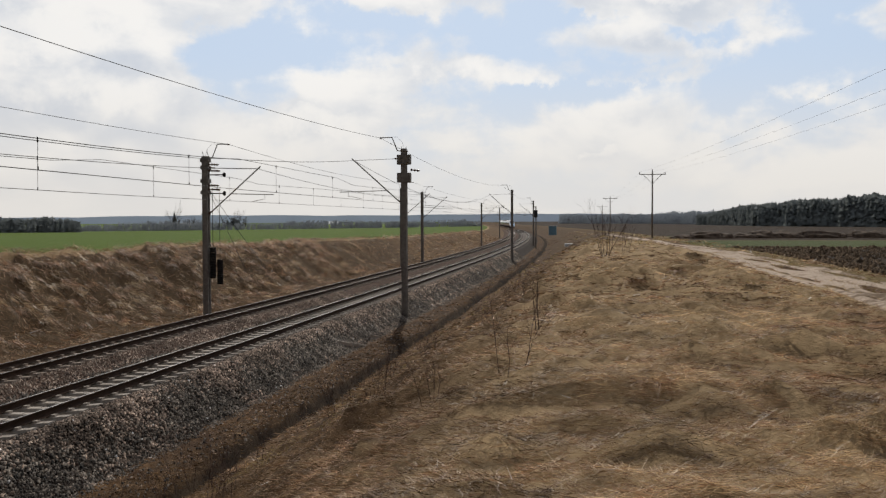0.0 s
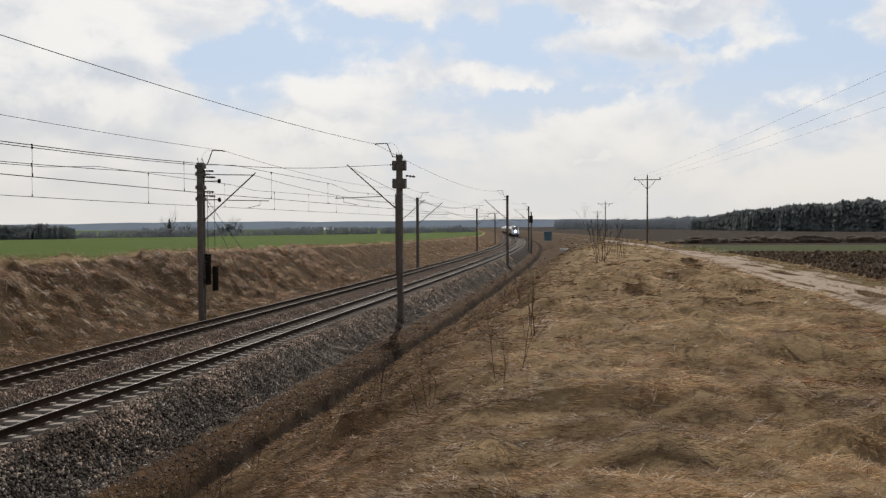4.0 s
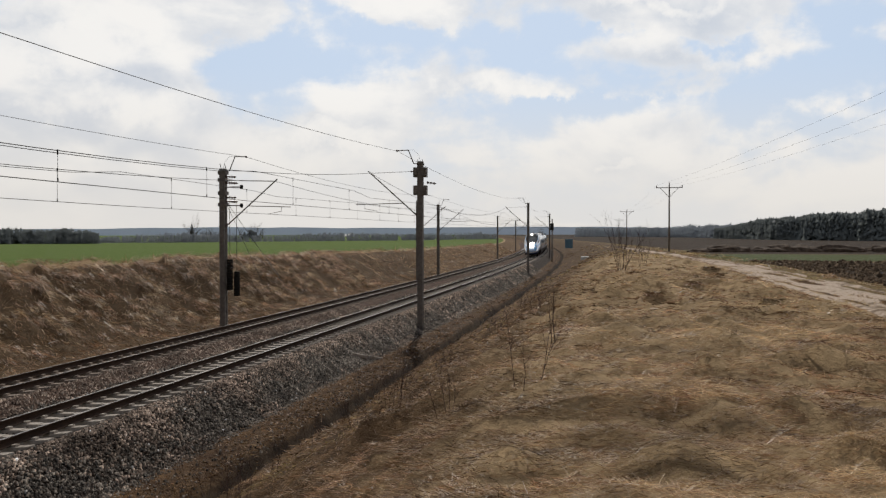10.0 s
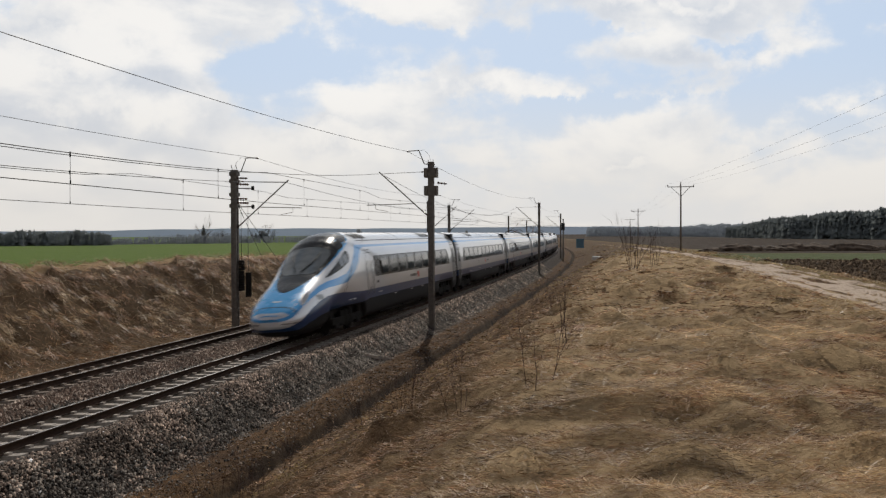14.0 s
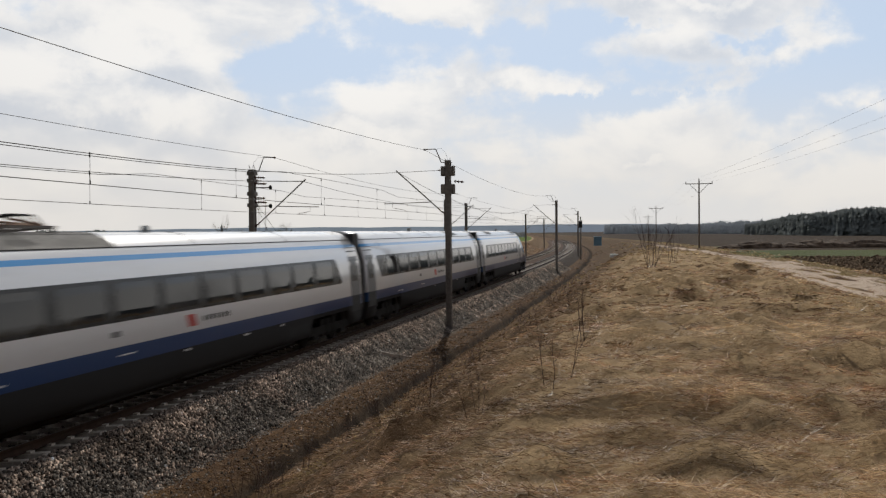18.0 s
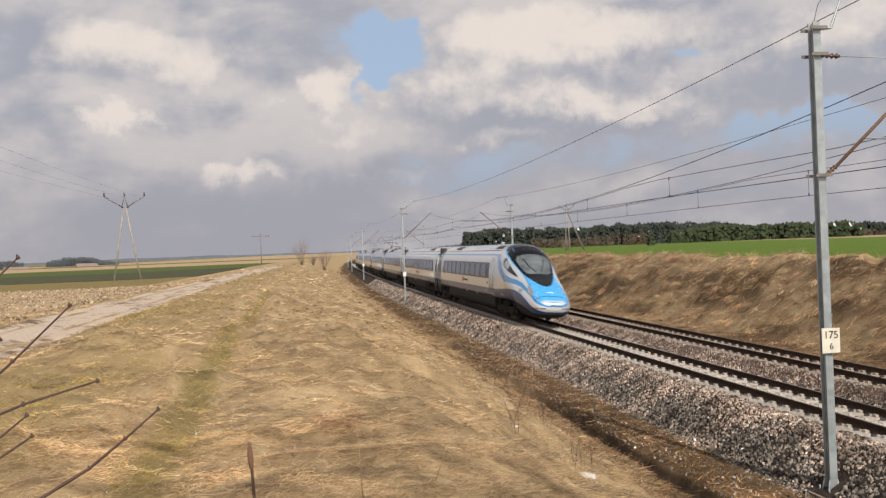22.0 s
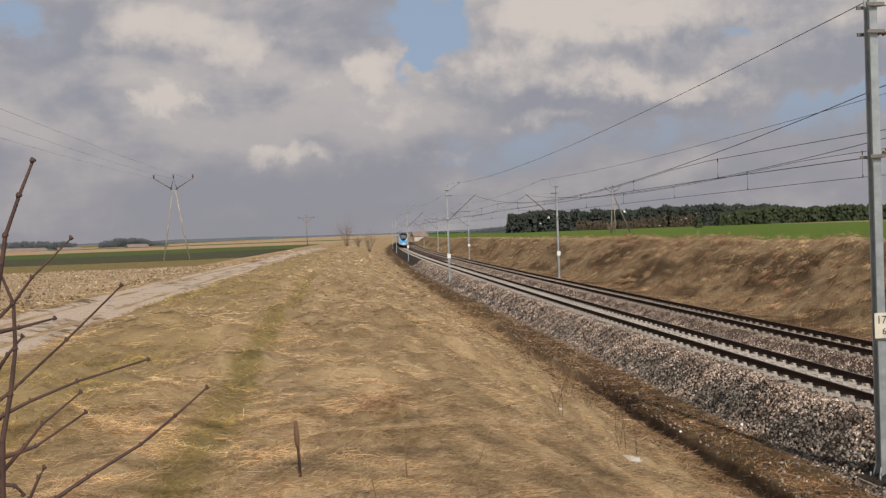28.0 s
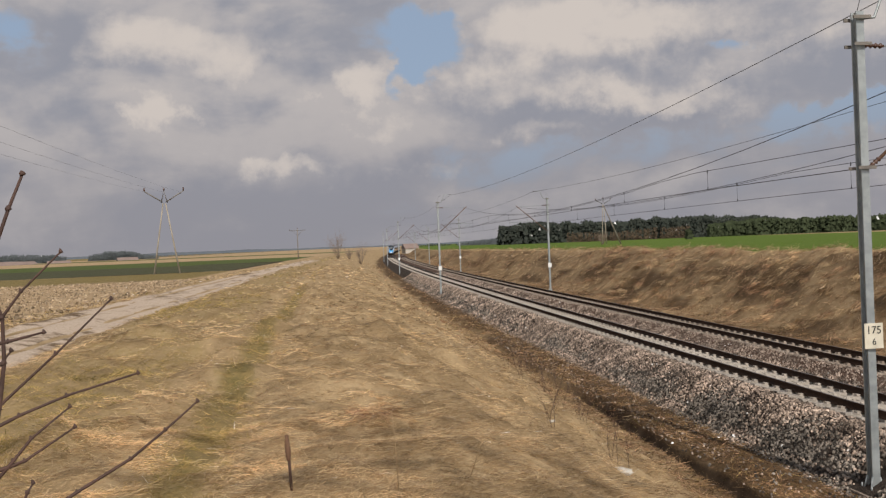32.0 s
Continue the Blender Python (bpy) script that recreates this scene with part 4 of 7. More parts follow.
def loft(rings, mat, close_ends=True):
    """Rings of half sections, mirrored; each ring is a list of (x, y, z) from the bottom's middle to the top's middle."""
    bm = bmesh.new()
    rows = []
    for r in rings:
        full = [bm.verts.new(p) for p in r] + [bm.verts.new((-x, y, z)) for x, y, z in reversed(r[1:-1])]
        rows.append(full)
    n = len(rows[0])
    for a, b in zip(rows, rows[1:]):
        for k in range(n):
            f = bm.faces.new((a[k], a[(k + 1) % n], b[(k + 1) % n], b[k]))
            f.smooth = True
    if close_ends:
        bm.faces.new(rows[0])
        bm.faces.new(rows[-1][::-1])
    bmesh.ops.recalc_face_normals(bm, faces=bm.faces)
    return bm


def snout_ring(d):
    q = [np.interp(d, [p[0] for p in SNOUT], [p[k] for p in SNOUT]) for k in (1, 2, 3)]
    top, half, bot = (float(v) for v in q)
    k = min(1.0, d / 6.8)
    out = []
    for x, z in SECTION:
        t = (z - 0.42) / (4.07 - 0.42)
        # near the tip the section is a rounded lens; it grows into the body's section
        ang = math.pi * (t - 0.5)
        lens_x, lens_z = half * max(0.0, math.cos(ang)) ** 0.55, bot + (top - bot) * (0.5 + 0.5 * math.sin(ang))
        body_x = x / 1.415 * half
        body_z = bot + (top - bot) * t
        w = smooth(0.3, 1.0, k)
        out.append((float(lens_x * (1 - w) + body_x * w), -d, float(lens_z * (1 - w) + body_z * w)))
    out[0] = (0.0, -d, out[0][2])
    out[-1] = (0.0, -d, out[-1][2])
    return out


def cut_ring(ring, bottom):
    """The same ring with everything below `bottom` lifted to it: the opening over a bogie."""
    return [(x, y, max(z, bottom)) for x, y, z in ring]


def body_rings(depths, ring, holes):
    """Rings along the car; over each bogie (from, to) the skirt is cut away."""
    edges = sorted(set(depths) | {q for a, b in holes for q in (a - 0.25, a, b, b + 0.25)})
    out = []
    for d in edges:
        inside = any(a - 1e-6 <= d <= b + 1e-6 for a, b in holes)
        out.append(cut_ring(ring(d), 1.0) if inside else ring(d))
    return out


def skin(d, z, sg, off=0.0):
    """The point of an end car's skin at depth d behind the tip and height z."""
    ring = snout_ring(d) if d < 7.4 else [(x, -d, q) for x, q in SECTION]
    r = ring[1:]
    k = next((i for i in range(len(r) - 1) if r[i][2] <= z <= r[i + 1][2]), len(r) - 2)
    (x0, _, z0), (x1, _, z1) = r[k], r[k + 1]
    f = min(1.0, max(0.0, (z - z0) / max(1e-6, z1 - z0)))
    nx, nz = (z1 - z0), -(x1 - x0)
    q = math.hypot(nx, nz) or 1.0
    return Vector((sg * (x0 + (x1 - x0) * f + off * nx / q), -d, z0 + (z1 - z0) * f + off * nz / q))


def skin_patch(bm, ds, lo, hi, sg, off=0.012, m=4):
    """A panel on the skin between the heights lo(d) and hi(d)."""
    g = [[bm.verts.new(skin(d, lo(d) + (hi(d) - lo(d)) * j / m, sg, off)) for j in range(m + 1)] for d in ds]
    for a, b in zip(g, g[1:]):
        for j in range(m):
            bm.faces.new((a[j], b[j], b[j + 1], a[j + 1])).smooth = True
    bmesh.ops.recalc_face_normals(bm, faces=bm.faces)


def side_x(z):
    return float(np.interp(z, [p[1] for p in SECTION[1:]], [p[0] for p in SECTION[1:]]))


def side_panel(bm, y0, y1, z0, z1, sg, off=0.006, slant0=0.0, slant1=0.0, steps=4):
    """A sheet that follows the side wall, a little proud of it."""
    rows = []
    for i in range(steps + 1):
        k = i / steps
        z = z0 + (z1 - z0) * k
        x = sg * (side_x(z) + off)
        rows.append((bm.verts.new((x, y0 + slant0 * k, z)), bm.verts.new((x, y1 + slant1 * k, z))))
    for a, b in zip(rows, rows[1:]):
        f = [a[0], a[1], b[1], b[0]]
        bm.faces.new(f if sg > 0 else f[::-1])


def rounded_panel(bm, y0, y1, z0, z1, sg, off, slant0=0.0, slant1=0.0, r=0.14, m=6):
    """A sheet on the side wall with rounded corners; its ends may lean."""
    ease = [0.0, 0.06, 0.18, 0.4, 0.7, 1.0]
    cols = [(e * r, 1) for e in ease] + [(e * r, -1) for e in reversed(ease)]
    grid = []
    for e, end in cols:
        cut = r - math.sqrt(max(0.0, r * r - (r - e) ** 2))
        col = []
        for j in range(m + 1):
            z = z0 + cut + (z1 - z0 - 2 * cut) * j / m
            k = (z - z0) / (z1 - z0)
            y = y0 + slant0 * k + e if end > 0 else y1 + slant1 * k - e
            col.append(bm.verts.new((sg * (side_x(z) + off), y, z)))
        grid.append(col)
    for a, b in zip(grid, grid[1:]):
        for j in range(m):
            f = (a[j], b[j], b[j + 1], a[j + 1])
            bm.faces.new(f if sg > 0 else f[::-1])


def bogie(root, y):
    bg = new("bogie")
    bg.parent = root
    bg.location = (0, y, 0)
    bm = bmesh.new()
    for sg in (1, -1):
        box(bm, sg * 1.18 - 0.07, sg * 1.18 + 0.07, -1.95, 1.95, 0.40, 0.66)
        box(bm, sg * 1.15 - 0.06, sg * 1.15 + 0.06, -0.75, 0.75, 0.30, 0.88)
        box(bm, sg * 1.12 - 0.06, sg * 1.12 + 0.06, -2.0, -1.55, 0.55, 0.95)
        box(bm, sg * 1.12 - 0.06, sg * 1.12 + 0.06, 1.55, 2.0, 0.55, 0.95)
        for a in (1.35, -1.35):
            box(bm, sg * 1.16 - 0.1, sg * 1.16 + 0.1, a - 0.24, a + 0.24, 0.26, 0.64)
        tube(bm, [(sg * 1.15, 0.3, 0.35), (sg * 1.15, 0.3, 0.95)], 0.13, 8)
        tube(bm, [(sg * 1.15, -0.3, 0.35), (sg * 1.15, -0.3, 0.95)], 0.13, 8)
    box(bm, -1.0, 1.0, -0.3, 0.3, 0.4, 0.75)
    part("bogie_frame", bm, UNDER, bg)
    for a in (1.35, -1.35):
        bm = bmesh.new()
        for sg in (1, -1):
            tube(bm, [(sg * 0.70, a, 0.445), (sg * 0.82, a, 0.445)], 0.445, 20)
            tube(bm, [(sg * 0.68, a, 0.445), (sg * 0.70, a, 0.445)], 0.47, 20)
        tube(bm, [(-0.7, a, 0.445), (0.7, a, 0.445)], 0.08, 8)
        part("wheelset", bm, UNDER, bg)
    return bg


def side_bar(root, name, y0, y1, z0, z1, sg, mat, off=0.012, label="", **kw):
    bm = bmesh.new()
    side_panel(bm, y0, y1, z0, z1, sg, off, **kw)
    return part(name, bm, mat, root, label)


def build_car(kind, label, slant=(0.5, -0.5), vents=(), recess=None, logo=None):
    """kind: 'end' (tip of the nose at y = 0) or 'mid' (its front end at y = 0); z up from the rails."""
    root = thing("train_car", label, "train car", "cars of one train")
    length = END if kind == "end" else CAR
    gap = 0.32
    holes = [(2.95, 7.1) if kind == "end" else (1.9, 5.4), (length - 5.5, length - 1.95)]
    if kind == "end":
        front = [0.0, 0.03, 0.06, 0.12, 0.2, 0.35, 0.5, 0.75, 1.0, 1.3, 1.6, 1.9, 2.2, 2.5, 2.8, 3.1, 3.4, 3.7, 4.0, 4.3, 4.6, 4.9, 5.2, 5.5, 5.8, 6.1, 6.4, 6.7, 7.0]
        ring = lambda d: snout_ring(d) if d < 7.4 else [(x, -d, z) for x, z in SECTION]
        part("body", loft(body_rings(front + [7.4, 8.0, 10.0, 16.0, 22.0, length - gap], ring, holes), None), PAINT_NOSE, root)
        y_front, y_back = -8.85, -length + 2.3
    else:
        ring = lambda d: [(x, -d, z) for x, z in SECTION]
        part("body", loft(body_rings([gap, 9.0, 13.0, 18.0, length - gap], ring, holes), None), PAINT, root)
        y_front, y_back = -2.5, -length + 2.5
    for sg in (1, -1):
        s0, s1 = slant[1], (0.0 if kind == "end" else slant[0])
        bm = bmesh.new()
        rounded_panel(bm, y_back, y_front, 2.03, 2.95, sg, 0.006, s0, s1)
        band = part("window_band", bm, BLACK_GLASS, root, "long band of dark tinted windows")
        n = 9 if kind == "end" else 10
        for i in range(n):
            w = (y_front - y_back - 1.5) / n
            a = y_back + 0.75 + i * w
            bm = bmesh.new()
            rounded_panel(bm, a + 0.2, a + w - 0.2, 2.11, 2.87, sg, 0.012, 0.0, 0.0, 0.1, 5)
            part("window", bm, WINDOW, band)
        for y in ((-8.0, -length + 1.05) if kind == "end" else (-1.05, -length + 1.05)):
            cab = kind == "end" and y > -10
            w, z0, z1 = (0.36, 1.3, 3.08) if cab else (0.5, 1.16, 3.2)
            # entrance doors lie flush; the shade of their recess is put into the grey
            door = side_bar(root, "door", y - w, y + w, z0, z1, sg, PAINT if cab else DOOR_SHADE, 0.004, "" if cab else "grey entrance door darkened like a shaded recess", steps=6)
            for e in (-w - 0.025, w):
                side_bar(door, "door_seal", y + e, y + e + 0.025, z0 - 0.02, z1 + 0.02, sg, BLACK, 0.007, steps=6)
            side_bar(door, "door_seal", y - w, y + w, z1, z1 + 0.025, sg, BLACK, 0.007, steps=1)
            side_bar(root, "rain_strip", y - w - 0.1, y + w + 0.1, z1 + 0.13, z1 + 0.16, sg, RUBBER_GREY, 0.02, steps=1)
            if cab:
                side_bar(door, "handle_recess", y - 0.12, y + 0.02, 1.36, 1.62, sg, DOOR_SHADE, 0.008)
                for e in (-w - 0.06, w + 0.06):
                    bm = bmesh.new()
                    tube(bm, [(sg * (side_x(q) + 0.05), y + e, q) for q in (1.3, 1.6, 2.2, 2.75)], 0.016, 6)
                    part("grab_rail", bm, GALV, door)
            else:
                side_bar(door, "door_window", y - 0.3, y + 0.3, 2.05, 2.9, sg, BLACK_GLASS, 0.012)
                # black lower panel stands in for shade at the door's foot
                side_bar(door, "shaded_door_foot", y - w, y + w, 0.9, 1.5, sg, BLACK, 0.008)
        # small white marks on the sill and the dark hatch on the side
        for y, z, a, b in ((-5.0, 1.24, 0.07, 0.05), (-5.25, 1.24, 0.05, 0.05), (-5.6, 1.24, 0.16, 0.04), (-9.6, 1.30, 0.3, 0.03), (-12.2, 1.05, 0.10, 0.05), (-15.5, 1.05, 0.14, 0.05), (-18.0, 1.05, 0.10, 0.05)):
            side_bar(root, "sill_mark", y - a, y + a, z, z + b, sg, WHITE, 0.008, steps=1)
        side_bar(root, "side_hatch", -9.35, -9.08, 1.72, 1.84, sg, BLACK, 0.008, steps=1)
        if logo is not None:
            side_bar(root, "logo", logo - 0.42, logo, 1.62, 1.92, sg, LOGO_RED, 0.008, "plain red emblem block", slant0=0.1, slant1=0.1)
            for i in range(7):
                y = logo - 0.75 - i * 0.22 if kind == "mid" else logo + 0.3 + i * 0.22
                side_bar(root, "letter_bar", y - 0.13, y, 1.70, 1.83, sg, BLACKP, 0.008)
    # gangway
    for y in ((-length + gap,) if kind == "end" else (0.0, -length + gap)):
        bm = bmesh.new()
        for i in range(4):
            yy = -gap * (i + 0.5) / 4 + y
            loop = [(x * (0.93 - 0.03 * (i % 2)), yy, 0.8 + (z - 0.42) * 0.85) for x, z in SECTION]
            tube(bm, loop[1:] + [(-x, q, z) for x, q, z in reversed(loop[1:-1])] + [loop[1]], 0.05, 4, False)
        box(bm, -1.2, 1.2, y - gap, y, 0.95, 3.9)
        part("gangway", bm, BLACK, root, "black rubber gangway bellows")
    bm = bmesh.new()
    box(bm, -1.0, 1.0, -length + 0.6, -1.6 if kind == "mid" else -2.0, 0.78, 1.02)
    for a, b in ((-length + 7.0, -length + 9.6), (-length + 10.0, -length + 14.0), (-length + 14.4, -length + 18.2)):
        box(bm, -1.2, 1.2, a, b, 0.36, 1.15)
    part("underframe", bm, UNDER, root)
    for y in ((-5.05, -length + 3.75) if kind == "end" else (-3.65, -length + 3.75)):
        bogie(root, y)
    # roof: slanted vents on the shoulders, a shallow dark well with its gear, seams, aerial
    for at, count in vents:
        for sg in (1, -1):
            for i in range(count):
                y = -at - i * 0.62
                bm = bmesh.new()
                pts = [(1.0, 3.76), (0.86, 3.875), (0.66, 3.965)]
                rows = [(bm.verts.new((sg * x, y - 0.2 + 0.16 * k, z + 0.014)), bm.verts.new((sg * x, y + 0.2 + 0.16 * k, z + 0.014))) for k, (x, z) in enumerate(pts)]
                for p, q in zip(rows, rows[1:]):
                    f = [p[0], p[1], q[1], q[0]]
                    bm.faces.new(f if sg > 0 else f[::-1])
                part("roof_vent", bm, BLACK, root, "slanted dark roof vent")
    if recess:
        a, b, raised = recess
        bm = bmesh.new()
        sect = [p for p in SECTION if p[1] > 3.6]
        rows = []
        for y, lift in ((-a, 0.0), (-a - 0.35, 0.0), (-b + 0.35, 0.0), (-b, 0.0)):
            row = [bm.verts.new((x, y, z + 0.012)) for x, z in sect[:-1]] + [bm.verts.new((-x, y, z + 0.012)) for x, z in reversed(sect)]
            rows.append(row)
        for p, q in zip(rows, rows[1:]):
            for i in range(len(p) - 1):
                bm.faces.new((p[i], q[i], q[i + 1], p[i + 1]))
        part("roof_well", bm, BLACK, root, "dark roof well under the current collector")
        pantograph(root, -(a + b) / 2, raised)
    for y in (-length * 0.3, -length * 0.52, -length * 0.75):
        bm = bmesh.new()
        loop = [(x, y, z + 0.004) for x, z in SECTION if z > 3.64]
        tube(bm, loop[:-1] + [(-x, q, z) for x, q, z in reversed(loop)], 0.008, 4)
        part("roof_seam", bm, RUBBER_GREY, root)
    bm = bmesh.new()
    tube(bm, [(0.0, -11.5 if kind == "end" else -13.0, 4.05), (0.0, -11.5 if kind == "end" else -13.0, 4.24)], [0.13, 0.10], 12)
    part("aerial", bm, GALV, root, "short round roof aerial")
    for sg in (1, -1):
        bm = bmesh.new()
        tube(bm, [(sg * 1.085, -7.3 if kind == "end" else -0.6, 3.66), (sg * 1.085, -length + 0.5, 3.66)], 0.014, 4)
        part("gutter", bm, BLACK, root)
    return root


def pantograph(root, y, raised):
    """Current collector: base frame, lower and upper arm, head with two strips."""
    pg = new("pantograph")
    pg.parent, pg.location = root, (0, y, 4.07)
    top = 1.0 if raised else 0.32
    bm = bmesh.new()
    for sg in (1, -1):
        box(bm, sg * 0.45 - 0.03, sg * 0.45 + 0.03, -0.8, 0.8, 0.05, 0.11)
        for q in (-0.7, 0.7):
            tube(bm, [(sg * 0.45, q, -0.05), (sg * 0.45, q, 0.08)], 0.06, 8)
    box(bm, -0.45, 0.45, -0.74, -0.68, 0.05, 0.11)
    part("base_frame", bm, OLD_STEEL, pg)
    knee = (0.0, -1.15, 0.1 + top * 0.45) if raised else (0.0, -1.0, 0.16)
    bm = bmesh.new()
    tube(bm, [(0.0, 0.6, 0.12), knee], 0.05, 8)
    tube(bm, [(0.0, 0.25, 0.1), (knee[0], knee[1] + 0.2, knee[2] - 0.04)], 0.02, 6)
    part("lower_arm", bm, RUST, pg)
    bm = bmesh.new()
    for sg in (1, -1):
        tube(bm, [(0.04 * sg, knee[1], knee[2]), (0.3 * sg, 0.45, top - 0.05)], 0.028, 6)
    part("upper_arm", bm, RUST, pg)
    bm = bmesh.new()
    for q in (0.28, 0.62):
        tube(bm, [(-0.95, q, top - 0.22), (-0.78, q, top - 0.04), (-0.55, q, top), (0.55, q, top), (0.78, q, top - 0.04), (0.95, q, top - 0.22)], 0.025, 6)
    for sg in (1, -1):
        tube(bm, [(sg * 0.4, 0.28, top), (sg * 0.4, 0.62, top)], 0.02, 5)
    part("collector_head", bm, BLACK, pg)


RUBBER_GREY = mottled("grey_seal", (0.10, 0.10, 0.10), (0.16, 0.16, 0.16), 5.0, 0.6)
LOGO_RED = mottled("red_emblem", (0.42, 0.045, 0.035), (0.50, 0.06, 0.05), 4.0, 0.4)
HOOD_BLUE = mottled("light_blue_paint", (0.05, 0.33, 0.68), (0.065, 0.36, 0.72), 1.5, 0.28)
WINDOW = mottled("train_window", (0.014, 0.016, 0.018), (0.028, 0.031, 0.034), 0.7, 0.06, spec=0.32, depth=0.0005)
# darker than the body paint: recess shade put into the colour
DOOR_SHADE = mottled("shaded_door_grey", (0.10, 0.105, 0.112), (0.15, 0.153, 0.158), 2.0, 0.35)
for _m in (WINDOW, BLACK_GLASS):
    _m.node_tree.nodes["Principled BSDF"].inputs["Coat Weight"].default_value = 0.35 if _m is WINDOW else 0.2
    _m.node_tree.nodes["Principled BSDF"].inputs["Coat Roughness"].default_value = 0.04
# pale base colour stands in for sky seen through the pane
PALE_PANE = mottled("sky_tone_cab_pane", (0.30, 0.34, 0.38), (0.36, 0.40, 0.44), 2.0, 0.08)


def snout_strip(bm, d0, d1, f0, f1, n=10, m=8, off=0.008, sides=(1, -1)):
    """A patch over the snout's top, between fractions f of the half section, proud of the skin."""
    grid = []
    for i in range(n + 1):
        d = d0 + (d1 - d0) * i / n
        ring = snout_ring(d)
        pts = [Vector(p) for p in ring]
        L = [0.0]
        for a, b in zip(pts, pts[1:]):
            L.append(L[-1] + (b - a).length)
        row = []
        lo = f0(d) if callable(f0) else f0
        hi = f1(d) if callable(f1) else f1
        for j in range(m + 1):
            t = (lo + (hi - lo) * j / m) * L[-1]
            k = min(max(0, int(np.searchsorted(L, t)) - 1), len(pts) - 2)
            q = pts[k].lerp(pts[k + 1], (t - L[k]) / max(1e-6, L[k + 1] - L[k]))
            row.append(q)
        grid.append(row)
    vs = [[None] * (m + 1) for _ in range(n + 1)]
    for i in range(n + 1):
        for j in range(m + 1):
            a = grid[min(i + 1, n)][j] - grid[max(i - 1, 0)][j]
            b = grid[i][min(j + 1, m)] - grid[i][max(j - 1, 0)]
            nrm = a.cross(b)
            nrm = nrm.normalized() if nrm.length > 1e-9 else Vector((0, 0, 1))
            if nrm.z < 0 and abs(nrm.z) > 0.05 or (abs(nrm.z) <= 0.05 and nrm.x < 0):
                nrm = -nrm
            vs[i][j] = grid[i][j] + nrm * off
    for sg in sides:
        g = [[bm.verts.new((v.x * sg, v.y, v.z)) for v in row] for row in vs]
        for i in range(n):
            for j in range(m):
                f = bm.faces.new((g[i][j], g[i + 1][j], g[i + 1][j + 1], g[i][j + 1]))
                f.smooth = True
    bmesh.ops.recalc_face_normals(bm, faces=bm.faces)


def table(*rows):
    """A function that runs straight from row to row."""
    return lambda d: float(np.interp(d, [r[0] for r in rows], [r[1] for r in rows]))


def dress_snout(car):
    """Bonnet panel, windscreen in its black surround, cab windows, lamps, seams and the lower lip."""
    edge = table((1.45, 0.995), (1.5, 0.955), (1.7, 0.905), (2.1, 0.862), (2.6, 0.828), (3.1, 0.80), (3.8, 0.774), (4.6, 0.762), (5.4, 0.77), (6.2, 0.805), (6.7, 0.86), (7.0, 0.93), (7.15, 0.999))
    hood_low = table((0.03, 0.58), (0.44, 0.635), (0.98, 0.70), (1.52, 0.745), (2.2, 0.778), (2.8, 0.787), (3.4, 0.78), (4.0, 0.762), (4.6, 0.75), (5.4, 0.753), (6.2, 0.785), (6.7, 0.842), (7.05, 0.915), (7.25, 0.99))
    bm = bmesh.new()
    snout_strip(bm, 0.054, 7.250, hood_low, 1.0, 40, 8, 0.005)
    part("bonnet", bm, HOOD_BLUE, car, "light-blue bonnet panel")
    bm = bmesh.new()
    snout_strip(bm, 1.46, 7.14, edge, 1.0, 60, 8, 0.011)
    scr = part("windscreen_surround", bm, SCREEN_BLACK, car, "black glossy windscreen surround")
    bm = bmesh.new()
    snout_strip(bm, 2.98, 4.66, table((2.98, 0.89), (3.06, 0.85), (3.3, 0.826), (3.8, 0.808), (4.4, 0.802), (4.66, 0.83)), 1.0, 12, 6, 0.018)
    part("windscreen", bm, WINDSCREEN, scr, "sloping windscreen")
    for sg in (1, -1):
        bm = bmesh.new()
        ring = [Vector(snout_ring(d)[-2]) for d in (3.1, 3.6, 4.25)]
        tube(bm, [(sg * 0.12, p.y, p.z + 0.06) if i == 0 else (sg * (0.12 + 0.22 * i), p.y, p.z + 0.03) for i, p in enumerate(ring)], 0.02, 5)
        part("wiper", bm, BLACK, scr)
        bm = bmesh.new()
        lo, hi = table((3.21, 2.25), (4.46, 2.52), (5.40, 2.80), (5.52, 2.95)), table((3.21, 2.28), (3.92, 2.58), (4.79, 2.98), (5.35, 3.24), (5.52, 3.2))
        skin_patch(bm, [3.21 + 2.31 * i / 14 for i in range(15)], lo, hi, sg)
        win = part("cab_side_window", bm, BLACK_GLASS, car, "dark wedge-shaped cab side window")
        for a, b in ((4.51, 4.84), (4.89, 5.26)):
            bm = bmesh.new()
            skin_patch(bm, [a + (b - a) * i / 3 for i in range(4)], lambda d: lo(d) + 0.06, lambda d: lo(d) + 0.36, sg, 0.02)
            part("pane", bm, PALE_PANE, win)
        bm = bmesh.new()
        snout_strip(bm, 0.849, 1.808, table((0.85, 0.668), (1.09, 0.66), (1.52, 0.695), (1.81, 0.735)), table((0.85, 0.68), (1.03, 0.735), (1.42, 0.765), (1.81, 0.745)), 12, 4, 0.014, (sg,))
        lamp = part("headlight", bm, HEADLIGHT_RIM, car, "clear headlight in a bright rim")
        bm = bmesh.new()
        snout_strip(bm, 0.958, 1.677, table((0.96, 0.682), (1.14, 0.678), (1.47, 0.705), (1.68, 0.733)), table((0.96, 0.69), (1.09, 0.722), (1.42, 0.75), (1.68, 0.738)), 10, 3, 0.02, (sg,))
        part("lens", bm, LAMPGLASS, lamp)
        # seams: behind the cab, and round the coupler cover
        bm = bmesh.new()
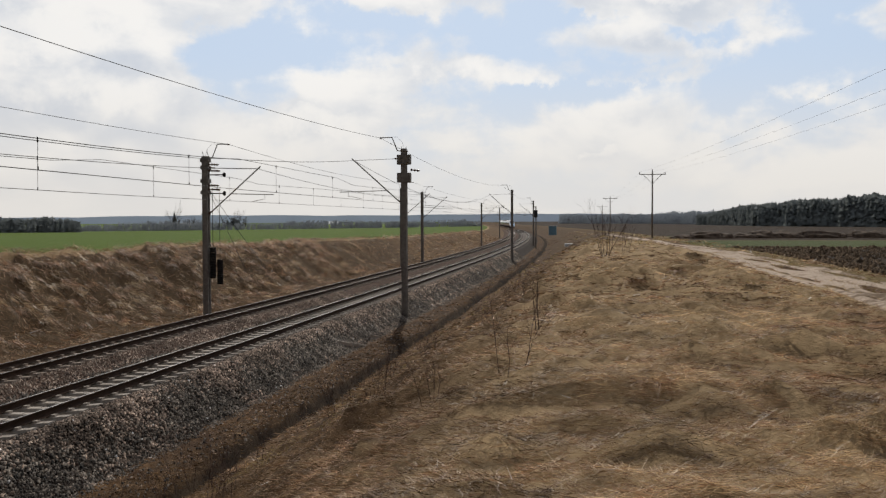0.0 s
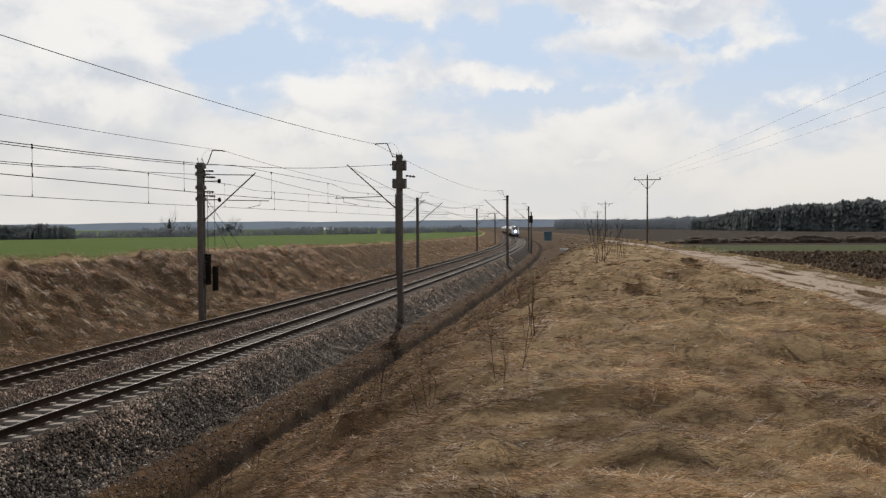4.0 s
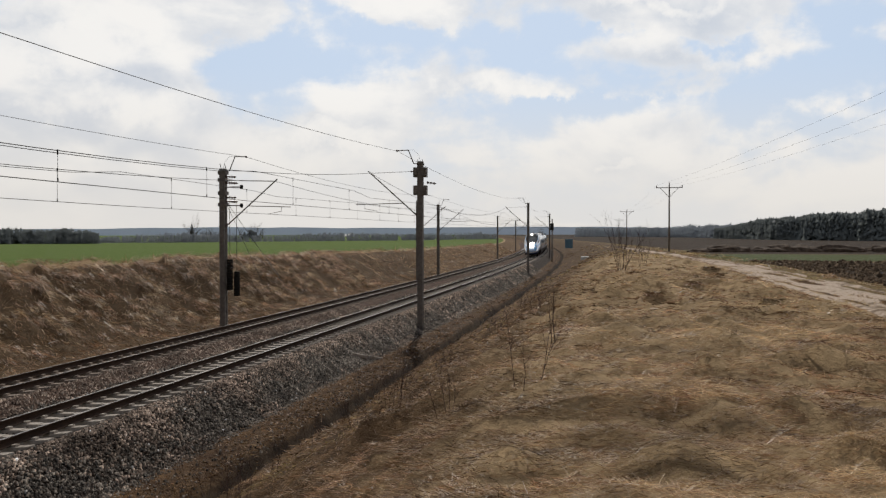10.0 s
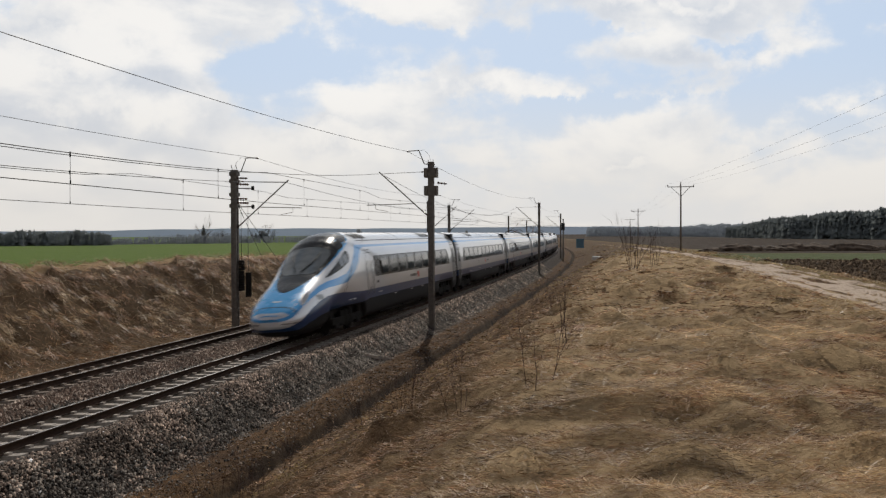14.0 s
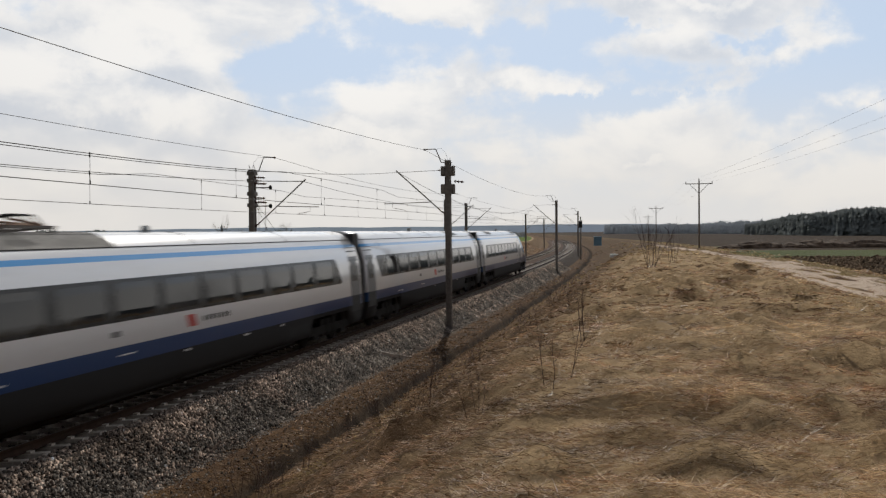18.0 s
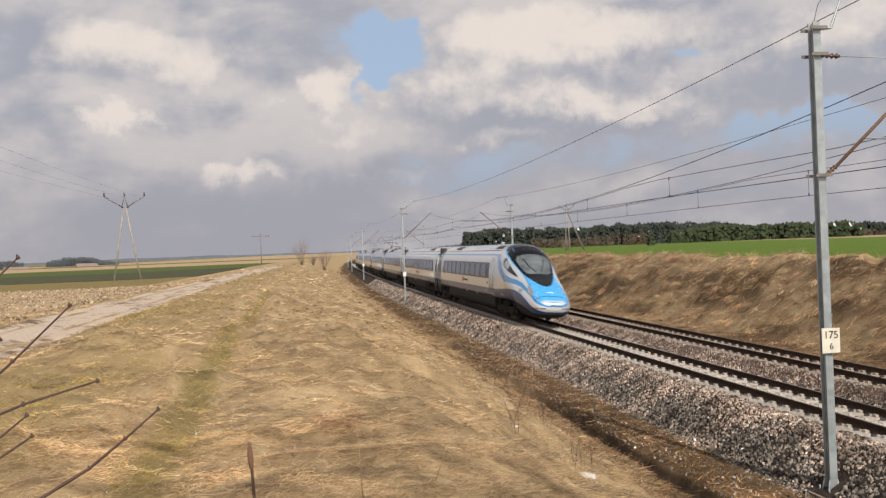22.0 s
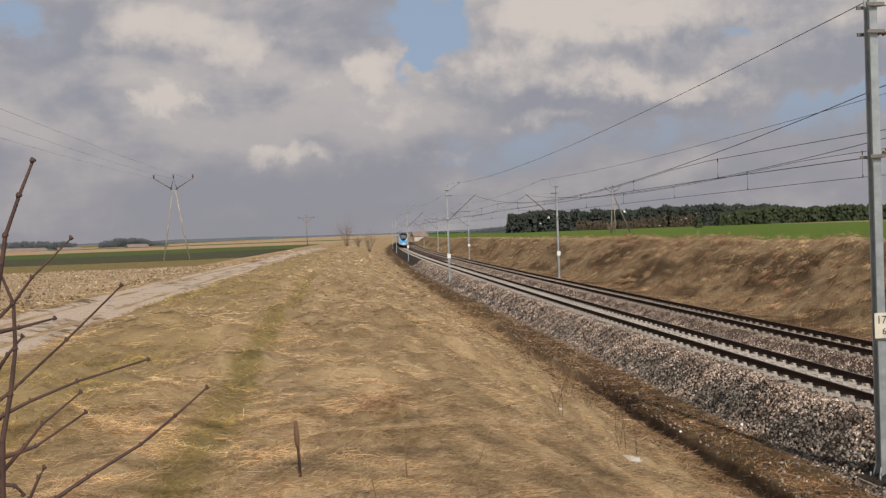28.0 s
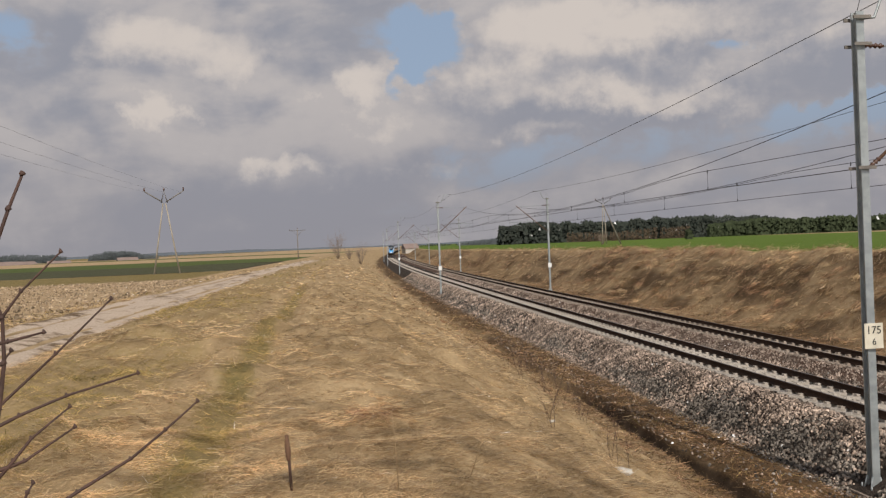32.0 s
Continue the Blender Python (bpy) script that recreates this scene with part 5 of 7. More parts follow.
        tube(bm, [skin(d, z, sg, 0.002) for d, z in ((7.35, 3.98), (7.0, 3.74), (6.67, 3.46), (6.1, 2.98), (5.6, 2.55), (5.0, 2.02), (4.47, 1.57))], 0.011, 5)
        part("body_seam", bm, BLACK, car)
        bm = bmesh.new()
        tube(bm, [skin(2.67, z, sg, 0.002) for z in (1.55, 1.8, 2.05, 2.2)], 0.007, 4)
        part("body_seam", bm, RUBBER_GREY, car)
        bm = bmesh.new()
        skin_patch(bm, [1.9, 2.12, 2.34], lambda d: 1.50, lambda d: 1.68, sg, 0.006, 2)
        part("side_flap", bm, GALV, car)
        bm = bmesh.new()
        skin_patch(bm, [0.02, 0.06, 0.12, 0.25, 0.4, 0.6], lambda d: 0.80 + 0.02 * d, lambda d: 0.83 + 0.02 * d, sg, 0.006, 1)
        part("lip_gap", bm, BLACK, car)
    bm = bmesh.new()
    snout_strip(bm, 0.457, 0.490, 0.60, 1.0, 1, 10, 0.010)
    part("coupler_seam", bm, BLACK, car)
    bm = bmesh.new()
    snout_strip(bm, 0.784, 0.849, 0.94, 1.0, 1, 3, 0.012)
    part("letter_bar", bm, WHITE, car)


HEADLIGHT_RIM = mottled("headlight_rim", (0.55, 0.56, 0.58), (0.68, 0.69, 0.70), 6.0, 0.2, 0.6)
# base colour raised in place of sky reflections on the glass
WINDSCREEN = mottled("windscreen_glass", (0.06, 0.07, 0.075), (0.16, 0.175, 0.18), 1.6, 0.04, depth=0.0005, spec=0.8)
SCREEN_BLACK = mottled("black_screen_surround", (0.004, 0.004, 0.005), (0.009, 0.009, 0.010), 3.0, 0.22, depth=0.0005, spec=0.18)
LAMPGLASS = mottled("headlight_lens", (0.26, 0.26, 0.26), (0.42, 0.41, 0.40), 6.0, 0.1, 0.3)
CARS = []


def build_train():
    ends = []
    for lab in ("silver end car leading with its light-blue snout", "silver end car trailing with its light-blue snout"):
        car = build_car("end", lab + " and black windscreen", (0.5, 0.5), ((7.65, 3), (20.5, 4)), None, -16.95)
        dress_snout(car)
        ends.append(car)
    CARS.append((ends[0], END, 1))
    n, p = -0.5, 0.5
    for slant, vents, recess, extra in (((n, n), ((8.0, 3),), None, ""), ((n, n), ((5.0, 3),), (19.6, 23.8, False), " and a folded current collector"), ((n, n), ((7.0, 4),), (19.7, 24.2, True), " and a raised current collector"),
                                        ((n, p), (), (6.0, 10.0, False), " and a dark roof well"), ((p, p), ((18.6, 4),), None, "")):
        car = build_car("mid", "silver coach with dark windows" + extra, slant, vents, recess, -12.3)
        CARS.append((car, CAR, 1))
    CARS.append((ends[1], END, -1))


build_train()
TAIL_AT = ((0.0, 646.0), (14.0, 216.6), (20.0, 24.0), (20.8, -1.3), (21.0, -7.75), (21.4, -21.3), (22.0, -41.9), (23.0, -76.3), (25.0, -144.0), (32.0, -380.0))     # seconds, arc length of the rear tip


def car_pose(front, length, way):
    """The car's pose with its front end at arc length `front`; cars ride on two points of the line."""
    a, b = front + 4.0, front + length - 4.0
    p, q = track_point(a, 0, 0), track_point(b, 0, 0)
    d = (q - p).normalized()
    yaw = math.degrees(math.atan2(-d.x, d.y))
    if way > 0:     # nose towards -s
        at = p - d * 4.0
        return pose(at.x, at.y, 0.0, 0, 0, yaw + 180) @ pose(0, 0, 0, 0, CANT, 0)
    at = q + d * 4.0
    return pose(at.x, at.y, 0.0, 0, 0, yaw) @ pose(0, 0, 0, 0, -CANT, 0)


def motions():
    times = sorted([i * 1.0 for i in range(33)] + [20.4, 20.8, 21.4])
    total = 2 * END + 5 * CAR
    off = 0.0
    for car, length, way in CARS:
        rows = []
        for t in times:
            tail = float(np.interp(t, [a for a, _ in TAIL_AT], [b for _, b in TAIL_AT]))
            rows.append((t, car_pose(tail - total + off, length, way)))
        walk(car, rows)
        off += length

# ---- grass, stones and weeds ----
STRAW = island("dry_grass_blades", [(0.28, 0.165, 0.078), (0.56, 0.37, 0.185), (0.76, 0.525, 0.285), (0.82, 0.60, 0.35), (0.66, 0.385, 0.195), (0.80, 0.62, 0.38)], 0.4, 0.45, translucent=0.38)
STRAW_GREEN = island("green_grass_blades", [(0.17, 0.145, 0.032), (0.29, 0.235, 0.06), (0.44, 0.32, 0.105), (0.64, 0.45, 0.20)], 0.75, translucent=0.3)
STRAW_RED = island("russet_grass_blades", [(0.12, 0.050, 0.026), (0.29, 0.128, 0.06), (0.45, 0.215, 0.105), (0.58, 0.31, 0.16), (0.40, 0.185, 0.09), (0.66, 0.42, 0.25)], 0.45, 0.4, translucent=0.32)
STRAW_DARK = island("dark_brown_grass_blades", [(0.032, 0.018, 0.010), (0.08, 0.045, 0.022), (0.15, 0.085, 0.04), (0.10, 0.05, 0.023), (0.36, 0.225, 0.115)], 0.8, translucent=0.15)


def land_z(x, y):
    """Height of the built ground at world places (near the line the arc length is about y)."""
    s = y
    for _ in range(2):
        lx, ly, h = track_xy(s, 0 * s)
        s = s + (y - ly) * np.cos(h) - (x - lx) * np.sin(h)
    lx, ly, h = track_xy(s, 0 * s)
    u = (x - lx) * np.cos(h) + (y - ly) * np.sin(h)
    wild = smooth(5.2, 7, u) * (1 - smooth(16.4, 17.4, u)) + smooth(7.0, 8.6, -u) * (1 - smooth(13.0, 13.6, -u))
    return ground_height(s, u) + rough(x, y) * wild * (1 - smooth(60, 140, np.abs(s))), s, u


def blades_mesh(name, root, yaw, pitch, length, width, droop, mat):
    """Tapered bent ribbons, lying or standing; the wide ones stand further off and are single slivers."""
    n = len(root)
    d = np.stack([np.cos(yaw) * np.cos(pitch), np.sin(yaw) * np.cos(pitch), np.sin(pitch)], -1)
    side = np.stack([-np.sin(yaw), np.cos(yaw), 0 * yaw], -1) * (width * 0.5)[:, None]
    # some of the blades are turned on edge so that they catch the light differently
    edge = np.random.rand(n) < 0.4
    side[edge] = np.stack([0 * yaw, 0 * yaw, width * 0.5], -1)[edge]
    L = length[:, None]
    mid = root + d * L * 0.5
    tip = root + d * L
    tip[:, 2] -= droop * length
    one = width > 0.0036
    fine = ~one
    V = np.stack([root - side, root + side, mid - side * 0.8, mid + side * 0.8, tip], 1)[fine].reshape(-1, 3)
    b = np.arange(int(fine.sum()))[:, None] * 5
    F = np.concatenate([b + np.array([[0, 1, 3]]), b + np.array([[0, 3, 2]]), b + np.array([[2, 3, 4]])])
    V2 = np.stack([root - side, root + side, tip], 1)[one].reshape(-1, 3)
    F2 = np.arange(len(V2)).reshape(-1, 3) + len(V)
    return numpy_mesh(name, np.concatenate([V, V2]), np.concatenate([F, F2]), mat)


def field(x, y, k):
    return np.sin(x * 0.9 * k + 1.7 * np.sin(y * 0.7 * k)) + np.sin(y * 1.1 * k + 1.3 * np.sin(x * 0.8 * k + 1))


def sector(n, a0, a1, r0, r1):
    """Random places in a sector round the eye: azimuths to the left of +y in degrees."""
    a = np.radians(np.random.uniform(a0, a1, n))
    r = np.sqrt(np.random.uniform(r0 * r0, r1 * r1, n))
    return -np.sin(a) * r, np.cos(a) * r


def scatter_grass():
    sets = {"dry_grass": [], "green_grass": [], "russet_grass": [], "brown_grass": []}
    for a0, a1 in ((-24, 42), (132, 200)):
        for n, r0, r1, w, ln in ((170000, 3.5, 9, 0.0042, 0.16), (200000, 8, 18, 0.0062, 0.19), (150000, 17, 40, 0.019, 0.28), (60000, 38, 100, 0.05, 0.5), (14000, 95, 230, 0.13, 0.8)):
            x, y = sector(n, a0, a1, r0, r1)
            z, s, u = land_z(x, y)
            keep = (u > 3.1) & (np.abs(u - 4.72) > np.where(s < -28, 0.1, 0.30)) & ((u < road_middle(s) - 1.32 + 0.12 * _lattice(x, y, 63)) | ((u > road_middle(s) + 1.45) & (u < np.where(s > 0, 21.6, 21.9)))) & ((u < 19) | (np.random.rand(n) < 0.6))
            # thin shelf growth by the ditch, bare patches by chance
            keep &= np.random.rand(n) < np.where(u < 3.6, 0.4, 0.92)
            x, y, z, s, u = x[keep], y[keep], z[keep], s[keep], u[keep]
            m = len(x)
            yaw = 0.5 * field(x, y, 0.9) + 0.85 * np.random.randn(m) + 3.14 * (np.random.rand(m) < 0.5)
            pitch = np.abs(0.06 + np.where((s > 0) & (r0 < 17), 0.24, 0.20) * np.random.randn(m)) + 0.45 * (np.random.rand(m) < np.where(r0 < 17, 0.07, 0.02))
            L = ln * np.random.uniform(0.28, 1.0, m) * np.where(np.random.rand(m) < 0.06, 1.4, 1.0)
            W = w * np.random.uniform(0.5, 1.3, m)
            # hollows get darker blades, tops paler: hummock shade put into blade colour
            high = rough(x, y)
            tone = 0.7 * field(x, y, 0.55) + 0.7 * np.random.randn(m) - 3.5 * (high - 0.09)
            turf = (np.where(s < 0, 0.26 + 0.85 * smooth(13.9, 15.2, u), 0.3 * (u > 13.8)) + 0.9 * (s > 55)) * (0.6 + 0.5 * field(x + 5, y, 0.35)) + 0.35 * np.random.randn(m)
            red = tone + np.where(s > 0, 0.42 + 1.1 * (1 - smooth(6.0, 11.5, u)), -2.1 + 3.0 * (1 - smooth(6.0, 9.0, u + 0.4 * field(x, y, 0.5))))
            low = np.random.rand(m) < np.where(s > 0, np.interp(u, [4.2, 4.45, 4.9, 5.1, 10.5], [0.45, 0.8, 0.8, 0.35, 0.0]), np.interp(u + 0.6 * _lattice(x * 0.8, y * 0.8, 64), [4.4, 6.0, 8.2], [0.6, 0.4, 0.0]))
            worn = (s < 0) & (np.random.rand(m) < 0.85 * np.exp(-((u - 13.55) / 0.26) ** 2))
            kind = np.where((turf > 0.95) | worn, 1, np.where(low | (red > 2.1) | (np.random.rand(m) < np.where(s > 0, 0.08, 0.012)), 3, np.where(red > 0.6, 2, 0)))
            # northern lower slope: short growth browned, its backlit shade put into blade colour
            north_brown = (s > 0) & (u < 11.8 + 0.35 * field(x, y, 0.4)) & ((kind == 0) | (kind == 2)) & (np.random.rand(m) < np.where(u < 11.0, 0.86, 0.5))
            kind = np.where(north_brown, np.where(np.random.rand(m) < 0.36, 2, 3), kind)
            kind = np.where((s > 0) & (u > 5.5) & (u < 8.5) & (kind == 3) & (field(x, y, 0.8) > 0.3) & (np.random.rand(m) < 0.5), 1, kind)
            L = np.where((s > 0) & (u < 9), L * 0.65, L)
            L = np.where(kind == 1, L * 0.6, L)
            pitch = np.where(kind == 1, pitch + 0.4, pitch)
            for k, key in enumerate(sets):
                q = kind == k
                sets[key].append((np.stack([x, y, z + 0.01], -1)[q], yaw[q], pitch[q], L[q], W[q], (0.08 + 0.15 * np.random.rand(m))[q]))
    # the far bank: hanging straw, coarser because it is further off
    for s0, s1, n, wide in ((12, 90, 52000, 1.0), (-90, -8, 52000, 1.0), (-8, 12, 9000, 1.0), (90, 230, 9000, 2.8), (-230, -90, 9000, 2.8)):
        s = np.random.uniform(s0, s1, n)
        v = np.random.uniform(2.7, 9.4, n)
        x, y, h = track_xy(s, -SPACING - v)
        z = land_z(x, y)[0]
        yaw = h + 1.1 * np.random.randn(n) + 0.5 * field(x, y, 0.9)
        pitch = -0.3 + 0.45 * np.random.randn(n)
        yaw, pitch = np.where(v > 8.6, yaw + 3.0 * np.random.rand(n), yaw), np.where(v > 8.6, np.abs(pitch), pitch)
        L, W = np.random.uniform(0.18, 0.55, n) * wide ** 0.5, np.random.uniform(0.008, 0.022, n) * wide
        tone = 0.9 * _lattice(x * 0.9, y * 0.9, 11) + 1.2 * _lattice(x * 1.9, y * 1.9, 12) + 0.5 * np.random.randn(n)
        # northern growth made darker, shade put into its colour; paler straw southward
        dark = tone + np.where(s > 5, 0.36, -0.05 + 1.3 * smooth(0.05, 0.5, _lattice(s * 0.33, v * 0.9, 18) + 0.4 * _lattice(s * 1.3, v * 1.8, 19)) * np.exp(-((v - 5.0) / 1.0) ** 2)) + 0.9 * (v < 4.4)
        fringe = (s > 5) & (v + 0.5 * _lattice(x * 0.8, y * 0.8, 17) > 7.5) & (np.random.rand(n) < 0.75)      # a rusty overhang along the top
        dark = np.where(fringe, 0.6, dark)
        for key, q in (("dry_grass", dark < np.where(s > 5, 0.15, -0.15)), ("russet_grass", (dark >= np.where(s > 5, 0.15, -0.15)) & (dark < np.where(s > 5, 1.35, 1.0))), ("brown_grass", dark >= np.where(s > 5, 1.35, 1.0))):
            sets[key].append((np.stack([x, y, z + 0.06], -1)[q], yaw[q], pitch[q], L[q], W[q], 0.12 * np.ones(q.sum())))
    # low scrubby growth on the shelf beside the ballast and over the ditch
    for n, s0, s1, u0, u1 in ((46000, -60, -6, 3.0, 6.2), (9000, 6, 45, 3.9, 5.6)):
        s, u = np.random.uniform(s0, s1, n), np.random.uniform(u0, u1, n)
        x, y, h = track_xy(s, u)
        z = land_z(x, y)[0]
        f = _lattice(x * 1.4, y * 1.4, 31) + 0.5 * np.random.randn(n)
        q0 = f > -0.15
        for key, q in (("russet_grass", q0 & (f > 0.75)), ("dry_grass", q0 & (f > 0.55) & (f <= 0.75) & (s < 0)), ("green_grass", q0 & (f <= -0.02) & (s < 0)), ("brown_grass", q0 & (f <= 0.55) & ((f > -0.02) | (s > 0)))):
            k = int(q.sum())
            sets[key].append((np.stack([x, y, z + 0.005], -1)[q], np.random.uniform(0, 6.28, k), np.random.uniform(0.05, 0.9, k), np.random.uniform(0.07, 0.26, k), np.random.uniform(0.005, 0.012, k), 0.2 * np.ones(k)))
    # a grassy middle between the ruts of the farm road
    n = 36000
    s = np.random.uniform(9, 70, n)
    x, y, _ = track_xy(s, road_middle(s) + 0.42 * np.random.randn(n) - 1.3 * (np.random.rand(n) < 0.25) + 1.2 * (np.random.rand(n) < 0.2))
    f = _lattice(x * 0.9, s * 0.45, 33) + 0.3 * np.random.randn(n)
    z = land_z(x, y)[0] - 0.02
    for key, q in (("green_grass", f > 0.45), ("russet_grass", (f > 0.0) & (f <= 0.45)), ("brown_grass", (f > -0.3) & (f <= 0.0))):
        k = int(q.sum())
        sets[key].append((np.stack([x, y, z], -1)[q], np.random.uniform(0, 6.28, k), np.random.uniform(0.1, 0.9, k), np.random.uniform(0.08, 0.22, k), np.random.uniform(0.01, 0.022, k), 0.2 * np.ones(k)))
    # tussocks
    for key, count in (("dry_grass", 20), ("russet_grass", 620), ("brown_grass", 420)):
        for i in range(count):
            a0, a1 = random.choice(((-24, 40), (134, 198)))
            x, y = sector(1, a0, a1, 6, 48)
            z, s, u = land_z(x, y)
            if not 6.0 < u[0] < 17 or (s[0] < 0 and (i % 4 or key == "brown_grass")) or (key != "brown_grass" and s[0] > 0 and u[0] < 10):
                continue
            k = 170
            r = np.hypot(x[0], y[0])
            ya = np.random.uniform(0, 6.28, k)
            pr = np.random.uniform(0.15, 1.1, k)
            off = np.stack([np.cos(ya), np.sin(ya), 0 * ya], -1) * 0.22 * np.sqrt(np.random.rand(k))[:, None]
            ya = ya + 0.9 * np.random.randn(k)
            sets[key].append((np.array([[x[0], y[0], z[0]]]) + off, ya, pr, np.random.uniform(0.12, 0.38, k), (0.003 + 0.00035 * r) * np.ones(k), 0.5 + 0.45 * np.random.rand(k)))
    # rusty weeds in loose stands over the northern plateau
    for i in range(110):
        x, y = np.random.uniform(0.2, 4.6, 1), np.random.uniform(8, 44, 1)
        x = x * np.interp(y, [8, 20, 44], [0.8, 1.0, 1.0])
        z = land_z(x, y)[0]
        k = 150
        ya = np.random.uniform(0, 6.28, k)
        off = np.stack([np.cos(ya), np.sin(ya) * 0.6, 0 * ya], -1) * (np.random.uniform(0.15, 0.4) * np.sqrt(np.random.rand(k)))[:, None]
        key = ("russet_grass", "brown_grass", "russet_grass")[i % 3]
        sets[key].append((np.array([[x[0], y[0], z[0]]]) + off, ya + 1.2 * np.random.randn(k), np.random.uniform(0.1, 0.9, k), np.random.uniform(0.10, 0.36, k), (0.003 + 0.0003 * y[0]) * np.ones(k), 0.4 + 0.4 * np.random.rand(k)))
    # bunches that hang down the far bank
    for i in range(1300):
        sg = 1 if i % 5 < 3 else -1
        s, v = sg * np.random.uniform(10, 75), np.random.uniform(3.9, 8.6)
        x, y, h = track_xy(s, -SPACING - v)
        z = land_z(np.array([float(x)]), np.array([float(y)]))[0][0]
        k = 46
        ya = float(h) + 0.75 * np.random.randn(k)
        off = np.random.randn(k, 3) * np.array([0.12, 0.2, 0.05])
        key = ("russet_grass" if v > 7.3 else "brown_grass", "russet_grass", "dry_grass", "russet_grass" if s > 0 else "dry_grass")[i % 4]
        sets[key].append((np.array([[float(x), float(y), z + 0.1]]) + off, ya, np.random.uniform(-0.1, 0.6, k), np.random.uniform(0.25, 0.6, k), np.random.uniform(0.010, 0.022, k), np.random.uniform(0.5, 1.0, k)))
    labels = {"brown_grass": "dark brown grass along ditch and banks, shade of hollows in its colour", "dry_grass": "pale matted dry grass lying over the banks", "green_grass": "short green grass shoots among the straw", "russet_grass": "russet dead grass in loose tufts"}
    for (key, rows), mat in zip(sets.items(), (STRAW, STRAW_GREEN, STRAW_RED, STRAW_DARK)):
        cols = [np.concatenate([r[i] for r in rows]) for i in range(6)]
        ob = new(key, blades_mesh(key, *cols, mat))
        tagged(ob, labels[key], "grass", kind="stuff")


scatter_grass()


def stone_cloud(n, s0, s1, u0, u1, zf, size):
    s, u = np.random.uniform(s0, s1, n), np.random.uniform(u0, u1, n)
    x, y, h = track_xy(s, u)
    z = zf(u) + np.random.uniform(-0.01, 0.035, n)
    return np.stack([x, y, z], -1), size * np.random.uniform(0.6, 1.35, n)


def stones_mesh(name, c, r, mat, blocky=False):
    """Many small stones in one mesh: pointed, or blocky with a broken top face."""
    n = len(c)
    base = np.array([[1, 0, -0.4], [-0.5, 0.87, -0.4], [-0.5, -0.87, -0.4]], float)
    top = base * np.array([0.7, 0.7, 0]) + np.array([0, 0, 0.75]) if blocky else np.array([[0, 0, 1.1]])
    base = np.concatenate([base, top])
    k = len(base)
    V = base[None] * r[:, None, None] * np.random.uniform(0.6, 1.35, (n, k, 1))
    a, b = np.random.uniform(0, 6.28, n), np.random.uniform(-0.55, 0.55, n)
    ca, sa, cb, sb = np.cos(a), np.sin(a), np.cos(b), np.sin(b)
    R = np.zeros((n, 3, 3))
    R[:, 0, 0], R[:, 0, 1], R[:, 1, 0], R[:, 1, 1], R[:, 2, 2] = ca, -sa, sa, ca, 1
    Q = np.zeros((n, 3, 3))
    Q[:, 0, 0], Q[:, 1, 1], Q[:, 1, 2], Q[:, 2, 1], Q[:, 2, 2] = 1, cb, -sb, sb, cb
    V = np.einsum("nij,njk,nvk->nvi", R, Q, V) + c[:, None]
    # their undersides are never seen
    F = np.array([[0, 1, 4], [0, 4, 3], [1, 2, 5], [1, 5, 4], [2, 0, 3], [2, 3, 5], [3, 4, 5]] if blocky else [[0, 1, 3], [1, 2, 3], [2, 0, 3]])
    F = (np.arange(n)[:, None, None] * k + F[None]).reshape(-1, 3)
    return numpy_mesh(name, V.reshape(-1, 3), F, mat)


def bed_z(u):
    q = sorted(bed + bed2)
    return np.interp(u, [a for a, _ in q], [b for _, b in q])


